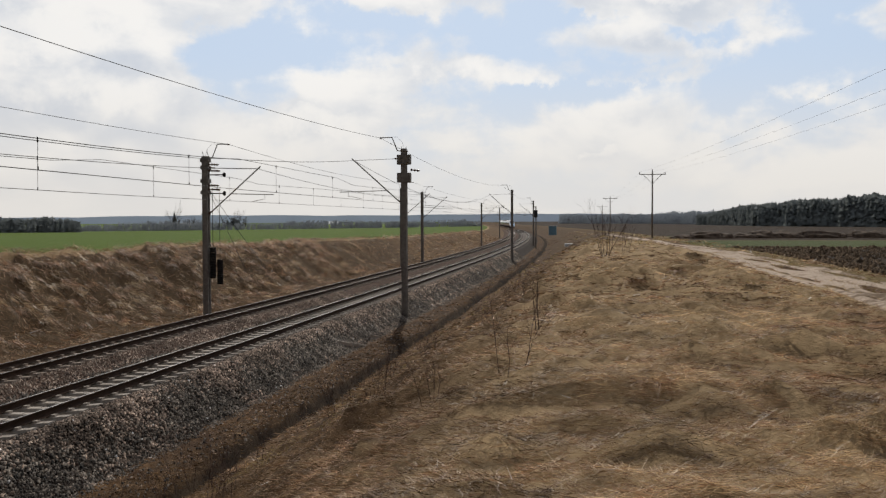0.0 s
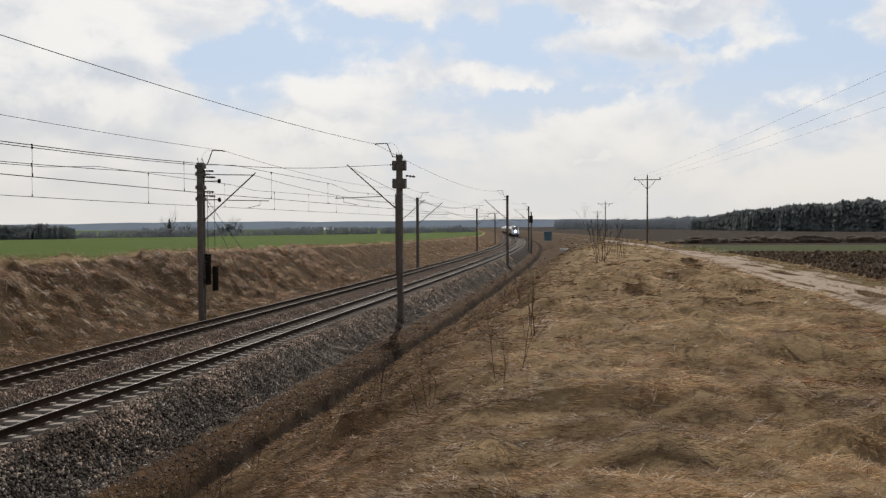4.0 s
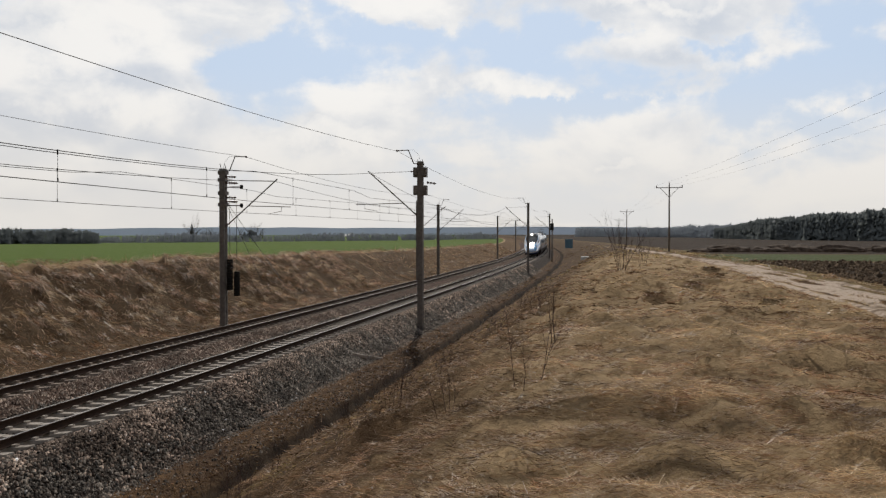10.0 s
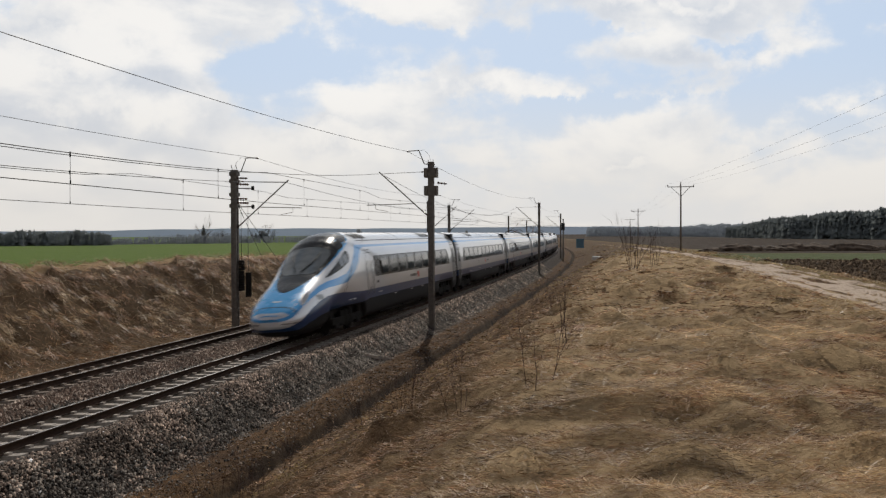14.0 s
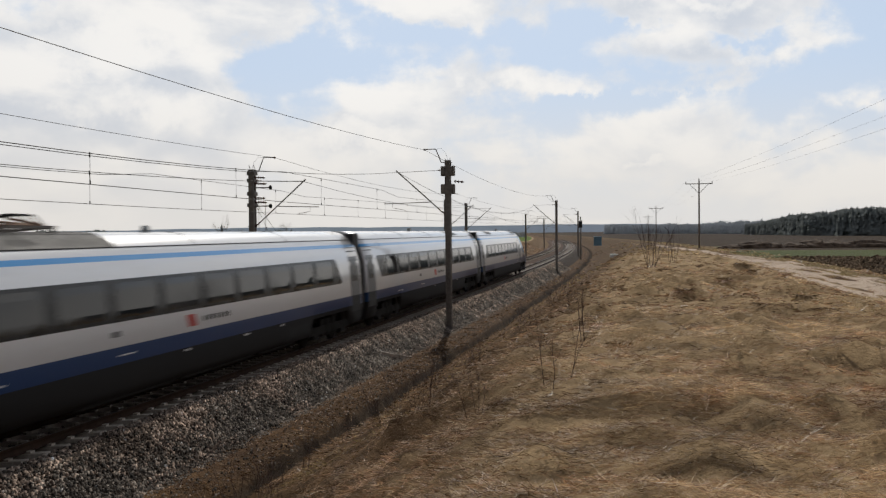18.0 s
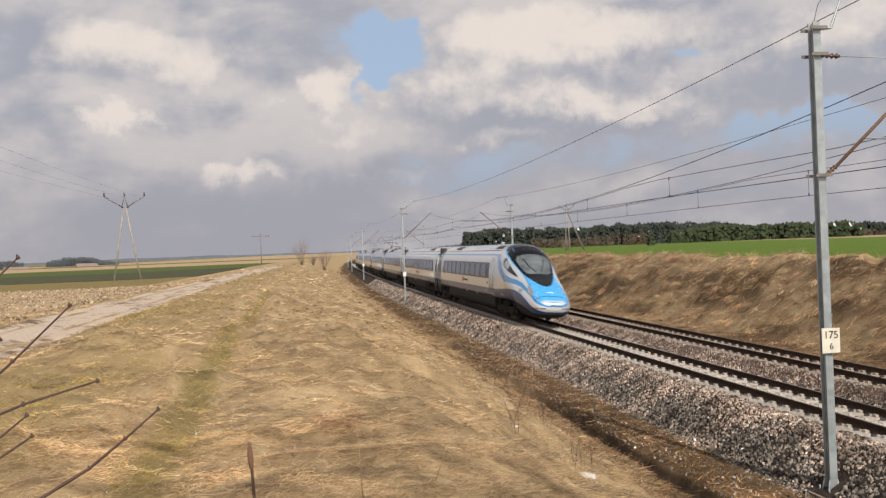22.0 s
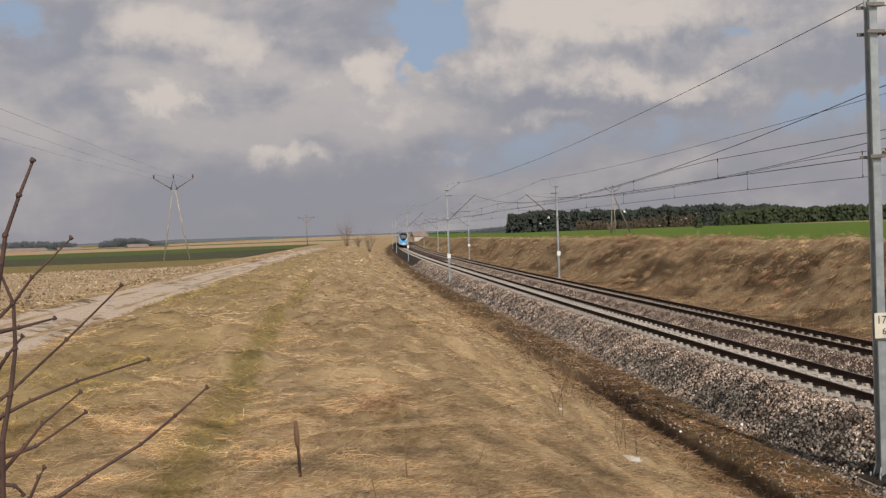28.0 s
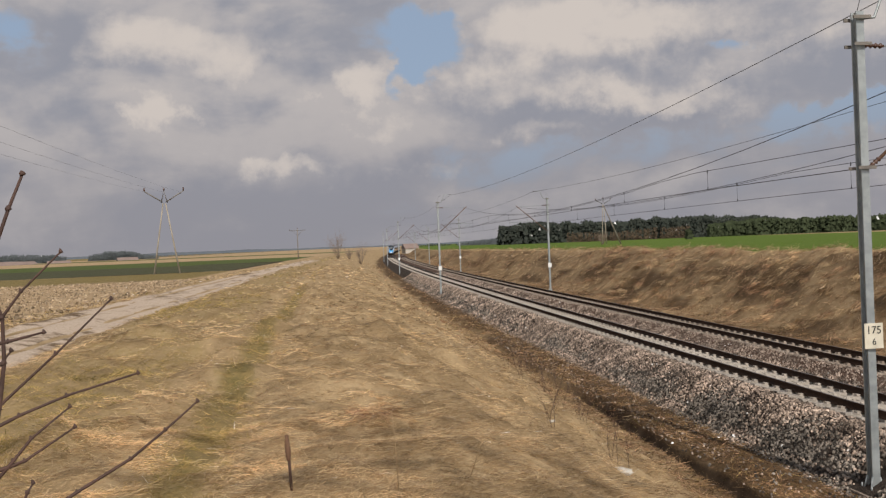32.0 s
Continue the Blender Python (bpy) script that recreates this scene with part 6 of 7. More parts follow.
def scatter_stones():
    P, R = [], []
    for args in ((96000, -45, 50, 1.25, 3.3, bed_z, 0.034), (19000, -45, 50, -2.0, -1.2, bed_z, 0.034), (24000, -45, 50, -0.7, 0.7, lambda u: bed_z(u) - 0.012, 0.028),
                 (20000, 50, 120, 1.3, 3.7, bed_z, 0.06), (24000, -130, -45, 1.3, 3.7, bed_z, 0.06), (6000, -130, -45, -2.0, -1.2, bed_z, 0.06), (5000, 50, 120, -2.0, -1.2, bed_z, 0.06), (2500, -45, 50, 3.4, 4.6, lambda u: np.full(u.shape, -0.915), 0.028)):
        c, r = stone_cloud(*args)
        P.append(c)
        R.append(r)
    P, R = np.concatenate(P), np.concatenate(R)
    clear = np.ones(len(P), bool)          # the mast feet stand free of the stones
    for s, _ in NEAR:
        mx, my, _ = track_xy(s, 2.66)
        clear &= np.hypot(P[:, 0] - float(mx), P[:, 1] - float(my)) > 0.36
    P, R = P[clear], R[clear]
    # more tan southward, less northward: front and back light put into stone colour
    tan = 0.8 * _lattice(P[:, 0] * 0.7, P[:, 1] * 0.7, 41) + 0.45 * np.random.randn(len(P)) + 2.4 * (P[:, 2] + 0.42) + 0.9 * (P[:, 2] < -0.78) + 0.6 * smooth(14, 34, -P[:, 1]) - 0.25 * smooth(0, 10, P[:, 1]) > 0.0
    close = np.hypot(P[:, 0], P[:, 1]) < 27
    for pick, mat, label in ((~tan, STONE, "loose grey crushed stones"), (tan, STONE_TAN, "loose pinkish tan crushed stones")):
        for blocky in (True, False):
            q = pick & (close == blocky)
            tagged(part("crushed_stone", stones_mesh("crushed_stone", P[q], R[q], mat, blocky), None, near_bed), label, kind="stuff")
    P, R = [], []
    for args in ((14000, -45, 50, -4.5, -3.2, bed_z, 0.03), (14000, -45, 50, -2.6, -1.95, bed_z, 0.034), (3500, -130, -45, -2.6, -1.95, bed_z, 0.06), (14000, -45, 50, -6.6, -5.1, bed_z, 0.034)):
        c, r = stone_cloud(*args)
        P.append(c)
        R.append(r)
    tagged(part("crushed_stone", stones_mesh("crushed_stone_far", np.concatenate(P), np.concatenate(R), STONE_RUST), None, far_bed), "loose rust-brown crushed stones", kind="stuff")


def scatter_clods(name, n, s0, s1, u0, u1, size, mat, label):
    """Loose clods of turned soil on the fields beside the road, thinner away from it."""
    s, u = np.random.uniform(s0, s1, n), u0 + (u1 - u0) * np.random.rand(n) ** 1.4
    x, y, _ = track_xy(s, u)
    r = size * np.random.uniform(0.4, 1.0, n) ** 2 * np.where(np.random.rand(n) < 0.06, 1.6, 1.0)
    c = np.stack([x, y, land_z(x, y)[0] + 0.2 * r], -1)
    tagged(new(name, stones_mesh(name, c, r, mat, True)), label, "soil", kind="stuff")


CLOD_DARK = island("dark_soil_clods", [(0.10, 0.072, 0.05), (0.16, 0.118, 0.082), (0.23, 0.17, 0.12), (0.13, 0.095, 0.063)], 0.95, 0.05)
CLOD_PALE = island("pale_soil_clods", [(0.17, 0.115, 0.07), (0.30, 0.21, 0.125), (0.40, 0.29, 0.185), (0.25, 0.17, 0.10), (0.48, 0.37, 0.25)], 0.95, 0.05)
scatter_clods("soil_clods", 11000, 12, 60, 20.6, 50, 0.12, CLOD_DARK, "dark clods of turned soil beside the farm road")
scatter_clods("soil_clods", 15000, -66, -8, 20.8, 40, 0.06, CLOD_PALE, "pale dry clods and stubble on the bare field")


STONE_TAN = island("tan_ballast_stone", [(0.03, 0.02, 0.016), (0.13, 0.078, 0.06), (0.31, 0.19, 0.14), (0.42, 0.28, 0.21), (0.21, 0.13, 0.098), (0.54, 0.42, 0.335)], 0.85, 0.1)
STONE_RUST = island("rusty_ballast_stone", [(0.08, 0.05, 0.038), (0.18, 0.12, 0.09), (0.30, 0.21, 0.155), (0.40, 0.32, 0.26)], 0.9)
scatter_stones()

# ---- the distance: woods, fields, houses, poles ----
# these pale blue-grey foliage colours carry the haze of distance; PINE stays dark
PINE_FAR = island("haze_tinted_far_foliage", [(0.36, 0.40, 0.44), (0.375, 0.41, 0.445), (0.385, 0.42, 0.445), (0.365, 0.40, 0.435)], 0.95, 0.0, swing=0.12, mass=(-0.3, 0.95))
PINE_HAZE = island("haze_tinted_pine_foliage", [(0.20, 0.225, 0.23), (0.225, 0.25, 0.25), (0.25, 0.27, 0.262), (0.21, 0.232, 0.234)], 0.95, 0.0, swing=0.2, mass=(-0.3, 0.95))
# normal turned from the sun, base lightened: shade and haze set by hand
PINE_NORTH = island("haze_tinted_north_pine", [(0.24, 0.265, 0.255), (0.27, 0.295, 0.28), (0.29, 0.31, 0.29), (0.255, 0.28, 0.268)], 0.95, 0.0, swing=0.12, mass=(-0.42, 0.9))
THICKET = island("haze_tinted_thicket", [(0.33, 0.36, 0.37), (0.36, 0.39, 0.40), (0.39, 0.41, 0.41), (0.345, 0.37, 0.38)], 0.95, 0.0, swing=0.12, mass=(-0.35, 0.93))
PLANTATION = island("young_pine_foliage", [(0.050, 0.062, 0.034), (0.060, 0.075, 0.040), (0.072, 0.088, 0.046), (0.055, 0.068, 0.037)], 1.0, 0.0, swing=0.2)
PINE = island("pine_foliage", [(0.046, 0.055, 0.046), (0.058, 0.068, 0.055), (0.070, 0.078, 0.060), (0.052, 0.058, 0.048)], 1.0, 0.0, swing=0.2)
BARE = island("bare_wood_crowns", [(0.10, 0.07, 0.052), (0.15, 0.105, 0.075), (0.21, 0.15, 0.105), (0.12, 0.095, 0.06)], 0.9, 0.0, swing=0.4)
FARWOOD = mottled("haze_glow_hills", (0.30, 0.35, 0.41), (0.37, 0.42, 0.48), 0.02, 1.0, spec=0.0)
_fb = FARWOOD.node_tree.nodes["Principled BSDF"]      # emission stands in for distance haze; the hills give off no light
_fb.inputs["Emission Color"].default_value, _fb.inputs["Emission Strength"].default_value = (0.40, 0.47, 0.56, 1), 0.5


def polar(az, d):
    a = radians(az)
    return -math.sin(a) * d, math.cos(a) * d


def woods(name, path, n, height, depth, mat, label, base_z, crown=0.5, conical=0.5, clumps=10):
    """Trees of rough, gappy crowns along a line of (azimuth, distance): each crown is a heap of small tilted plates."""
    t = np.random.rand(n)
    k = np.linspace(0, 1, len(path))
    az, d = np.interp(t, k, [p[0] for p in path]), np.interp(t, k, [p[1] for p in path])
    d = d + np.random.rand(n) * depth
    x, y = -np.sin(np.radians(az)) * d, np.cos(np.radians(az)) * d
    lump = 0.5 + 0.5 * np.sin(az * 3.1 + 2 * np.sin(az * 1.3))
    height = np.interp(t, np.linspace(0, 1, len(height)), height) if isinstance(height, tuple) else height
    H = height * np.random.uniform(0.84, 1.0, n) * (0.92 + 0.08 * lump)
    V, F = [], []
    c = np.repeat(np.stack([x, y, np.full(n, base_z)], -1), clumps, 0)
    hh = np.repeat(H, clumps)
    f = np.random.rand(n * clumps)
    z = hh * (0.12 + 0.88 * f)
    rad = np.minimum(hh * 0.20, 2.2) * crown * 2 * (1 - conical * f) * np.random.uniform(0.6, 1.1, n * clumps)
    a = np.random.uniform(0, 6.28, n * clumps)
    c = c + np.stack([np.cos(a) * rad * 0.6, np.sin(a) * rad * 0.6, z], -1)
    me = stones_mesh(name, c, np.maximum(rad, 0.3) * 0.7, mat)
    tagged(new(name, me), label, "woods", kind="stuff")


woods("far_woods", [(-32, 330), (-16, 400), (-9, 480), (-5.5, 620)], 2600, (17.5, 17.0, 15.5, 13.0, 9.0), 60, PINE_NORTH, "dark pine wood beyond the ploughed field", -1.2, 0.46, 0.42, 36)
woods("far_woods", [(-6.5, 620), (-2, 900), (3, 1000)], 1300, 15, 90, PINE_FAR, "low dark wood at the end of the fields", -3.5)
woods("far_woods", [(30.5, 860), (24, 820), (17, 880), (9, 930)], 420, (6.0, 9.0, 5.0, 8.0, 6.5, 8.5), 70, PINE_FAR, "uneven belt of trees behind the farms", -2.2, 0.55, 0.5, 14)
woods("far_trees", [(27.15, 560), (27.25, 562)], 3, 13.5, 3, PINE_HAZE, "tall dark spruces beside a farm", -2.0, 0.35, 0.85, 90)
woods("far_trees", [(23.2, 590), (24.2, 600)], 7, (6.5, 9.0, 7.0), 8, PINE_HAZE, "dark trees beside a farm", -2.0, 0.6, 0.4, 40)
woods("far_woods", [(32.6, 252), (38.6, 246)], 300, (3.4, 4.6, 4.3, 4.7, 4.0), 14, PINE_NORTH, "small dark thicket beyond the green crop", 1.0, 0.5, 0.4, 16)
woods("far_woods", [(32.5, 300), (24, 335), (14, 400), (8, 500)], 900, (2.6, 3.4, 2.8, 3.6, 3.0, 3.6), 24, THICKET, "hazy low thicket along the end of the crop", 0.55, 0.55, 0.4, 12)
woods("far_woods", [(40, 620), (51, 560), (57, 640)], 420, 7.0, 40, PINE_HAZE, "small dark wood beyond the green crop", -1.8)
woods("far_woods", [(97, 700), (112, 560), (128, 500), (140, 520), (150, 540)], 1300, (8.5, 6.5, 8.5, 6.0, 8.0), 40, BARE, "bare brown birch wood edge", -1.2)
woods("far_woods", [(104, 720), (128, 600), (150, 600)], 900, (9.5, 13.0, 9.0, 13.5, 10.0, 12.5), 50, PINE, "dark pine wood beyond the green crop", -1.4)
woods("far_woods", [(150.3, 520), (157, 490), (163, 480), (168.8, 470)], 2600, (11.5, 14.5, 15.5, 15, 14.5, 15, 14), 50, PINE, "dark pine wood beyond the green crop", -1.2, 0.5, 0.45, 18)
woods("far_woods", [(145, 470), (151, 462), (155.8, 455)], 520, (10.0, 11.0, 10.5, 10.8, 9.5), 12, PLANTATION, "young dense green pine plantation", -0.8, 0.6, 0.35, 26)
woods("far_trees", [(157.0, 300), (157.1, 301)], 3, 3.3, 1.5, PLANTATION, "round young pine at the edge of the crop", 2.0, 1.0, 0.3, 60)
woods("far_woods", [(157, 465), (161, 452), (164.5, 452)], 330, (10.0, 9.0, 7.5, 8.5), 10, BARE, "bare birches along the wood edge", -0.8, 0.3)
woods("far_woods", [(141, 560), (146, 545), (149.2, 540)], 620, (11.0, 11.5, 9.0), 40, PINE, "dark pine wood beyond the green crop", -1.2, 0.45, 0.45, 24)
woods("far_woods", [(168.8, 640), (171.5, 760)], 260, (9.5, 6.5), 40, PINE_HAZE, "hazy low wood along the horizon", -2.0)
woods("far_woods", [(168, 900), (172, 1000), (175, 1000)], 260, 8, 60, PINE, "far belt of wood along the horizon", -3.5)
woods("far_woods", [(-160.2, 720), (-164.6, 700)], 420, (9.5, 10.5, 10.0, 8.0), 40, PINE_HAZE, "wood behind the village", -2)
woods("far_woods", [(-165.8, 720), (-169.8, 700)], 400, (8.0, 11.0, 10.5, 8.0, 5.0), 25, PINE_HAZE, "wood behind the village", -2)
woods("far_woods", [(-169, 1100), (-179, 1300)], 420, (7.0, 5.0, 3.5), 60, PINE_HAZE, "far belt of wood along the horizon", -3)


def hills(name, az0, az1, rise, mat):
    """A low wooded rise at the edge of sight."""
    V, F = [], []
    n = 110
    for i in range(n + 1):
        az = az0 + (az1 - az0) * i / n
        x, y = polar(az, 2600)
        h = rise(az) + 1.5 * math.sin(az * 0.31) + 1.0 * math.sin(az * 1.3)
        V += [(x, y, -25), (x, y, h), (x * 1.15, y * 1.15, h - 3)]
    for i in range(n):
        a, b = 3 * i, 3 * (i + 1)
        F += [(a, b, b + 1, a + 1), (a + 1, b + 1, b + 2, a + 2)]
    me = numpy_mesh(name, np.array(V), np.array(F), mat, True)
    tagged(new("backdrop", me), "low blue-grey wooded hills on the horizon", "backdrop", kind="structure")


# darker copy for the front-lit south, where the haze colour came out too bright
SOUTH_HILLS = mottled("dark_wooded_horizon", (0.10, 0.115, 0.135), (0.13, 0.145, 0.16), 0.02, 1.0, spec=0.0)
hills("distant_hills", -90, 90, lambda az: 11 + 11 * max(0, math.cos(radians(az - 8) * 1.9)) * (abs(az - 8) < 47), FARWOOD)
hills("horizon_woods", 90, 270, lambda az: 7.0, SOUTH_HILLS)


def village_house(az, d, w, h, col, yaw, z=-1.5, roof=None):
    x, y = polar(az, d)
    root = thing("house", "small distant farmhouse with a pitched roof", "house", "houses of the village", m=pose(x, y, z, 0, 0, yaw))
    bm = bmesh.new()
    box(bm, -w / 2, w / 2, -4, 4, -1, h)
    part("wall", bm, col, root)
    bm = bmesh.new()
    a = [bm.verts.new(p) for p in ((-w / 2 - 0.4, -4.5, h), (w / 2 + 0.4, -4.5, h), (w / 2 + 0.4, 4.5, h), (-w / 2 - 0.4, 4.5, h), (-w / 2 - 0.4, 0, h + 2.6), (w / 2 + 0.4, 0, h + 2.6))]
    for f in ((0, 1, 5, 4), (2, 3, 4, 5), (0, 4, 3), (1, 2, 5), (3, 2, 1, 0)):
        bm.faces.new([a[i] for i in f])
    part("roof", bm, roof or ROOF, root)


ROOF = mottled("roof_tiles", (0.20, 0.145, 0.125), (0.28, 0.21, 0.18), 2.0, 0.85)
SHEET_ROOF = mottled("pale_sheet_roof", (0.38, 0.39, 0.40), (0.55, 0.56, 0.57), 1.5, 0.5)
RENDERED = mottled("house_render", (0.42, 0.38, 0.33), (0.6, 0.56, 0.5), 1.5, 0.9)
for a, d, w, h, yw in ((27.0, 640, 9, 3.0, 20), (26.4, 650, 6, 2.6, -30), (-161.2, 520, 14, 3.2, 10), (-162.4, 540, 10, 3, 30), (-164.2, 560, 12, 2.6, 0), (-168.0, 600, 12, 3, 15), (17.6, 1000, 14, 3.5, 5)):
    village_house(a, d, w, h, RENDERED, a + yw, -2.5, SHEET_ROOF if 0 < a < 40 else None)
village_house(174.6, 470, 7, 3.0, RENDERED, 190, -1.0)


# poles of the farm power line
def t_pole(x, y, h, arm, yaw, z):
    root = thing("utility_pole", "slender wooden power pole with a T-shaped crossarm", "utility pole", "poles of the farm power line", m=pose(x, y, z, 0, 0, yaw))
    bm = bmesh.new()
    tube(bm, [(0, 0, -0.3), (0, 0, h)], [0.115, 0.08], 8)
    part("pole", bm, WOOD_POLE, root)
    bm = bmesh.new()
    tube(bm, [(-arm / 2, 0, h - 0.35), (arm / 2, 0, h - 0.35)], 0.05, 6)
    part("crossarm", bm, OLD_STEEL, root)
    for sg in (1, -1):
        bm = bmesh.new()
        tube(bm, [(sg * arm * 0.36, 0, h - 0.35), (0, 0, h - 1.5)], 0.03, 5)
        part("brace", bm, OLD_STEEL, root)
    for q in (-arm / 2 + 0.05, 0.0, arm / 2 - 0.05):
        bm = bmesh.new()
        b = h - 0.35 if q else h
        tube(bm, [(q, 0, b), (q, 0, b + 0.1), (q, 0, b + 0.16), (q, 0, b + 0.26)], [0.03, 0.07, 0.045, 0.06], 8)
        part("insulator", bm, INSULATOR, root)


PALE_POLE = mottled("bleached_pole_wood", (0.24, 0.205, 0.16), (0.42, 0.37, 0.30), 9.0, 0.9, stretch=(1, 1, 0.1))


def a_pole(x, y, h, spread, arm, rise, yaw, z):
    root = thing("utility_pole", "A-shaped double power pole of pale weathered wood", "utility pole", "poles of the farm power line", m=pose(x, y, z, 0, 0, yaw))
    for sg in (1, -1):
        bm = bmesh.new()
        tube(bm, [(sg * spread / 2, 0, -0.3), (sg * 0.12, 0, h - 1.2)], [0.085, 0.06], 8)
        part("leg", bm, PALE_POLE, root)
    bm = bmesh.new()
    tube(bm, [(-0.3, 0, h - 1.15), (0, 0, h), (0.3, 0, h - 1.15)], 0.06, 6)
    part("head", bm, OLD_STEEL, root)
    for sg in (1, -1):
        bm = bmesh.new()
        tube(bm, [(sg * 0.15, 0, h - 1.1), (sg * arm / 2, 0, h - 1.1 + rise)], 0.06, 6)
        part("crossarm", bm, OLD_STEEL, root)
    for q, b in ((-arm / 2, h - 1.1 + rise), (0, h), (arm / 2, h - 1.1 + rise)):
        bm = bmesh.new()
        tube(bm, [(q, 0, b), (q, 0, b + 0.12), (q, 0, b + 0.2), (q, 0, b + 0.34)], [0.04, 0.09, 0.06, 0.08], 8)
        part("insulator", bm, INSULATOR, root)


t_pole(5.3, 110, 7.8, 3.1, 3, 2.0)
t_pole(0.6, 205, 8.0, 3.1, 0, 1.2)
t_pole(-1.6, 290, 8.0, 3.1, 0, 0.6)
a_pole(15.6, -91, 8.1, 2.5, 3.7, 1.1, 8, 2.15)
t_pole(6.3, -210, 7.6, 3.7, 0, 1.1)
x, y = polar(162.2, 187)
a_pole(x, y, 9.6, 0.9, 3.0, 0.8, -20, 2.35)
bm = bmesh.new()
tube(bm, [(x - 4.0, y - 1.2, 2.2), (x - 0.2, y, 10.2)], [0.15, 0.11], 8)
tagged(new("pole_strut", mesh_of("pole_strut", bm, WOOD_POLE)), "slanting wooden strut that props a power pole", "pole")
for q in (-1.5, 0.0, 1.5):
    pts = [(5.3 + q, 110 - 201 * k, 9.75 + 0.4 * k - 4 * 1.6 * k * (1 - k)) for k in (i / 24 for i in range(25))]
    pts = [(5.3 + q + (15.6 + q - 5.3 - q) * i / 24, p[1], p[2]) for i, p in enumerate(pts)]
    wire_obj("power_line", pts, 0.004, "thin power line between the farm poles")
    pts = [(5.3 + q - 4.7 * k, 110 + 95 * k, 9.75 - 0.5 * k - 4 * 1.0 * k * (1 - k)) for k in (i / 10 for i in range(11))]
    wire_obj("power_line", pts, 0.004, "thin power line between the farm poles")

# a colour-light signal beside the near track
def signal(s, u, h):
    root = thing("railway_signal", "dark colour-light railway signal on a slim post", "railway signal", m=track_pose(s, u, -0.8))
    bm = bmesh.new()
    tube(bm, [(0, 0, 0), (0, 0, h)], 0.08, 8)
    part("post", bm, OLD_STEEL, root)
    bm = bmesh.new()
    box(bm, -0.28, 0.28, -0.14, 0.14, h - 0.9, h + 0.3)
    bmesh.ops.bevel(bm, geom=bm.edges[:], offset=0.08, segments=2)
    head = part("signal_head", bm, BLACKP, root, "black rounded signal head")
    for z in (h - 0.65, h - 0.3, h + 0.05):
        bm = bmesh.new()
        tube(bm, [(0, -0.14, z), (0, -0.32, z)], 0.11, 10, False)
        part("hood", bm, BLACKP, head)
    bm = bmesh.new()
    for q in (-0.16, 0.16):
        tube(bm, [(q, 0.3, 0.0), (q, 0.2, h - 0.9)], 0.02, 5)
    for i in range(12):
        z = 0.3 + i * (h - 1.4) / 11
        tube(bm, [(-0.16, 0.28, z), (0.16, 0.28, z)], 0.014, 4)
    part("ladder", bm, OLD_STEEL, root)


signal(150.0, 3.5, 6.2)

# trackside hut, mounds, far bits
bm = bmesh.new()
box(bm, -0.85, 0.85, -0.7, 0.7, -0.3, 1.6)
box(bm, -0.95, 0.95, -0.8, 0.8, 1.6, 1.72)
hut = tagged(new("equipment_hut", mesh_of("equipment_hut", bm, mottled("blue_green_sheet", (0.09, 0.19, 0.26), (0.13, 0.25, 0.32), 2.0, 0.5))), "small blue-green trackside equipment cabinet on the bank", "cabinet")
hx, hy = polar(3.44, 200)
hut.matrix_basis = pose(hx, hy, 1.0, 0, 0, 4)
EARTH = mottled("dark_turned_soil", (0.06, 0.042, 0.030), (0.16, 0.115, 0.08), 3.0, 0.95, depth=0.06)


def mound(x, y, w, d, h, z):
    bm = bmesh.new()
    bmesh.ops.create_icosphere(bm, subdivisions=4, radius=1.0)
    for v in bm.verts:
        q = noise.noise(v.co * 2.1 + Vector((x, y, 0))) * 0.35 + noise.noise(v.co * 6 + Vector((y, x, 0))) * 0.14
        v.co = Vector((v.co.x * w / 2, v.co.y * d / 2, max(-0.3, v.co.z * h))) * (1 + q)
    for f in bm.faces:
        f.smooth = True
    ob = new("earth_mound", mesh_of("earth_mound", bm, EARTH))
    ob.matrix_basis = pose(x, y, z)
    tagged(ob, "low heap of dark turned soil at the field's edge", "soil heap", "soil heaps")


for az, d, w, h in ((-4.6, 103, 2.5, 0.45), (-5.9, 104, 4.5, 0.8), (-7.0, 105, 3.0, 0.6), (-8.2, 106, 3.0, 0.55), (-9.3, 107, 4.0, 0.8), (-10.6, 108, 5.0, 0.75), (-12.3, 109, 6.0, 0.85), (-13.6, 110, 3.0, 0.5), (-15.0, 110, 5.0, 0.8), (-17, 111, 5.0, 0.8)):
    x, y = polar(az, d)
    mound(x, y, w, 2.2, h, float(ground_height(y, x + 12.4)))
bm = bmesh.new()
box(bm, -0.65, 0.65, -0.25, 0.25, -0.1, 0.3)
bmesh.ops.bevel(bm, geom=bm.edges[:], offset=0.04, segments=2)
blk = tagged(new("concrete_block", mesh_of("concrete_block", bm, WHITE)), "pale concrete block lying on the bank", "concrete block")
bx, by = polar(2.34, 112)
blk.matrix_basis = pose(bx, by, float(ground_height(by, bx + 13.6)) + 0.05, 3, 2, 12)


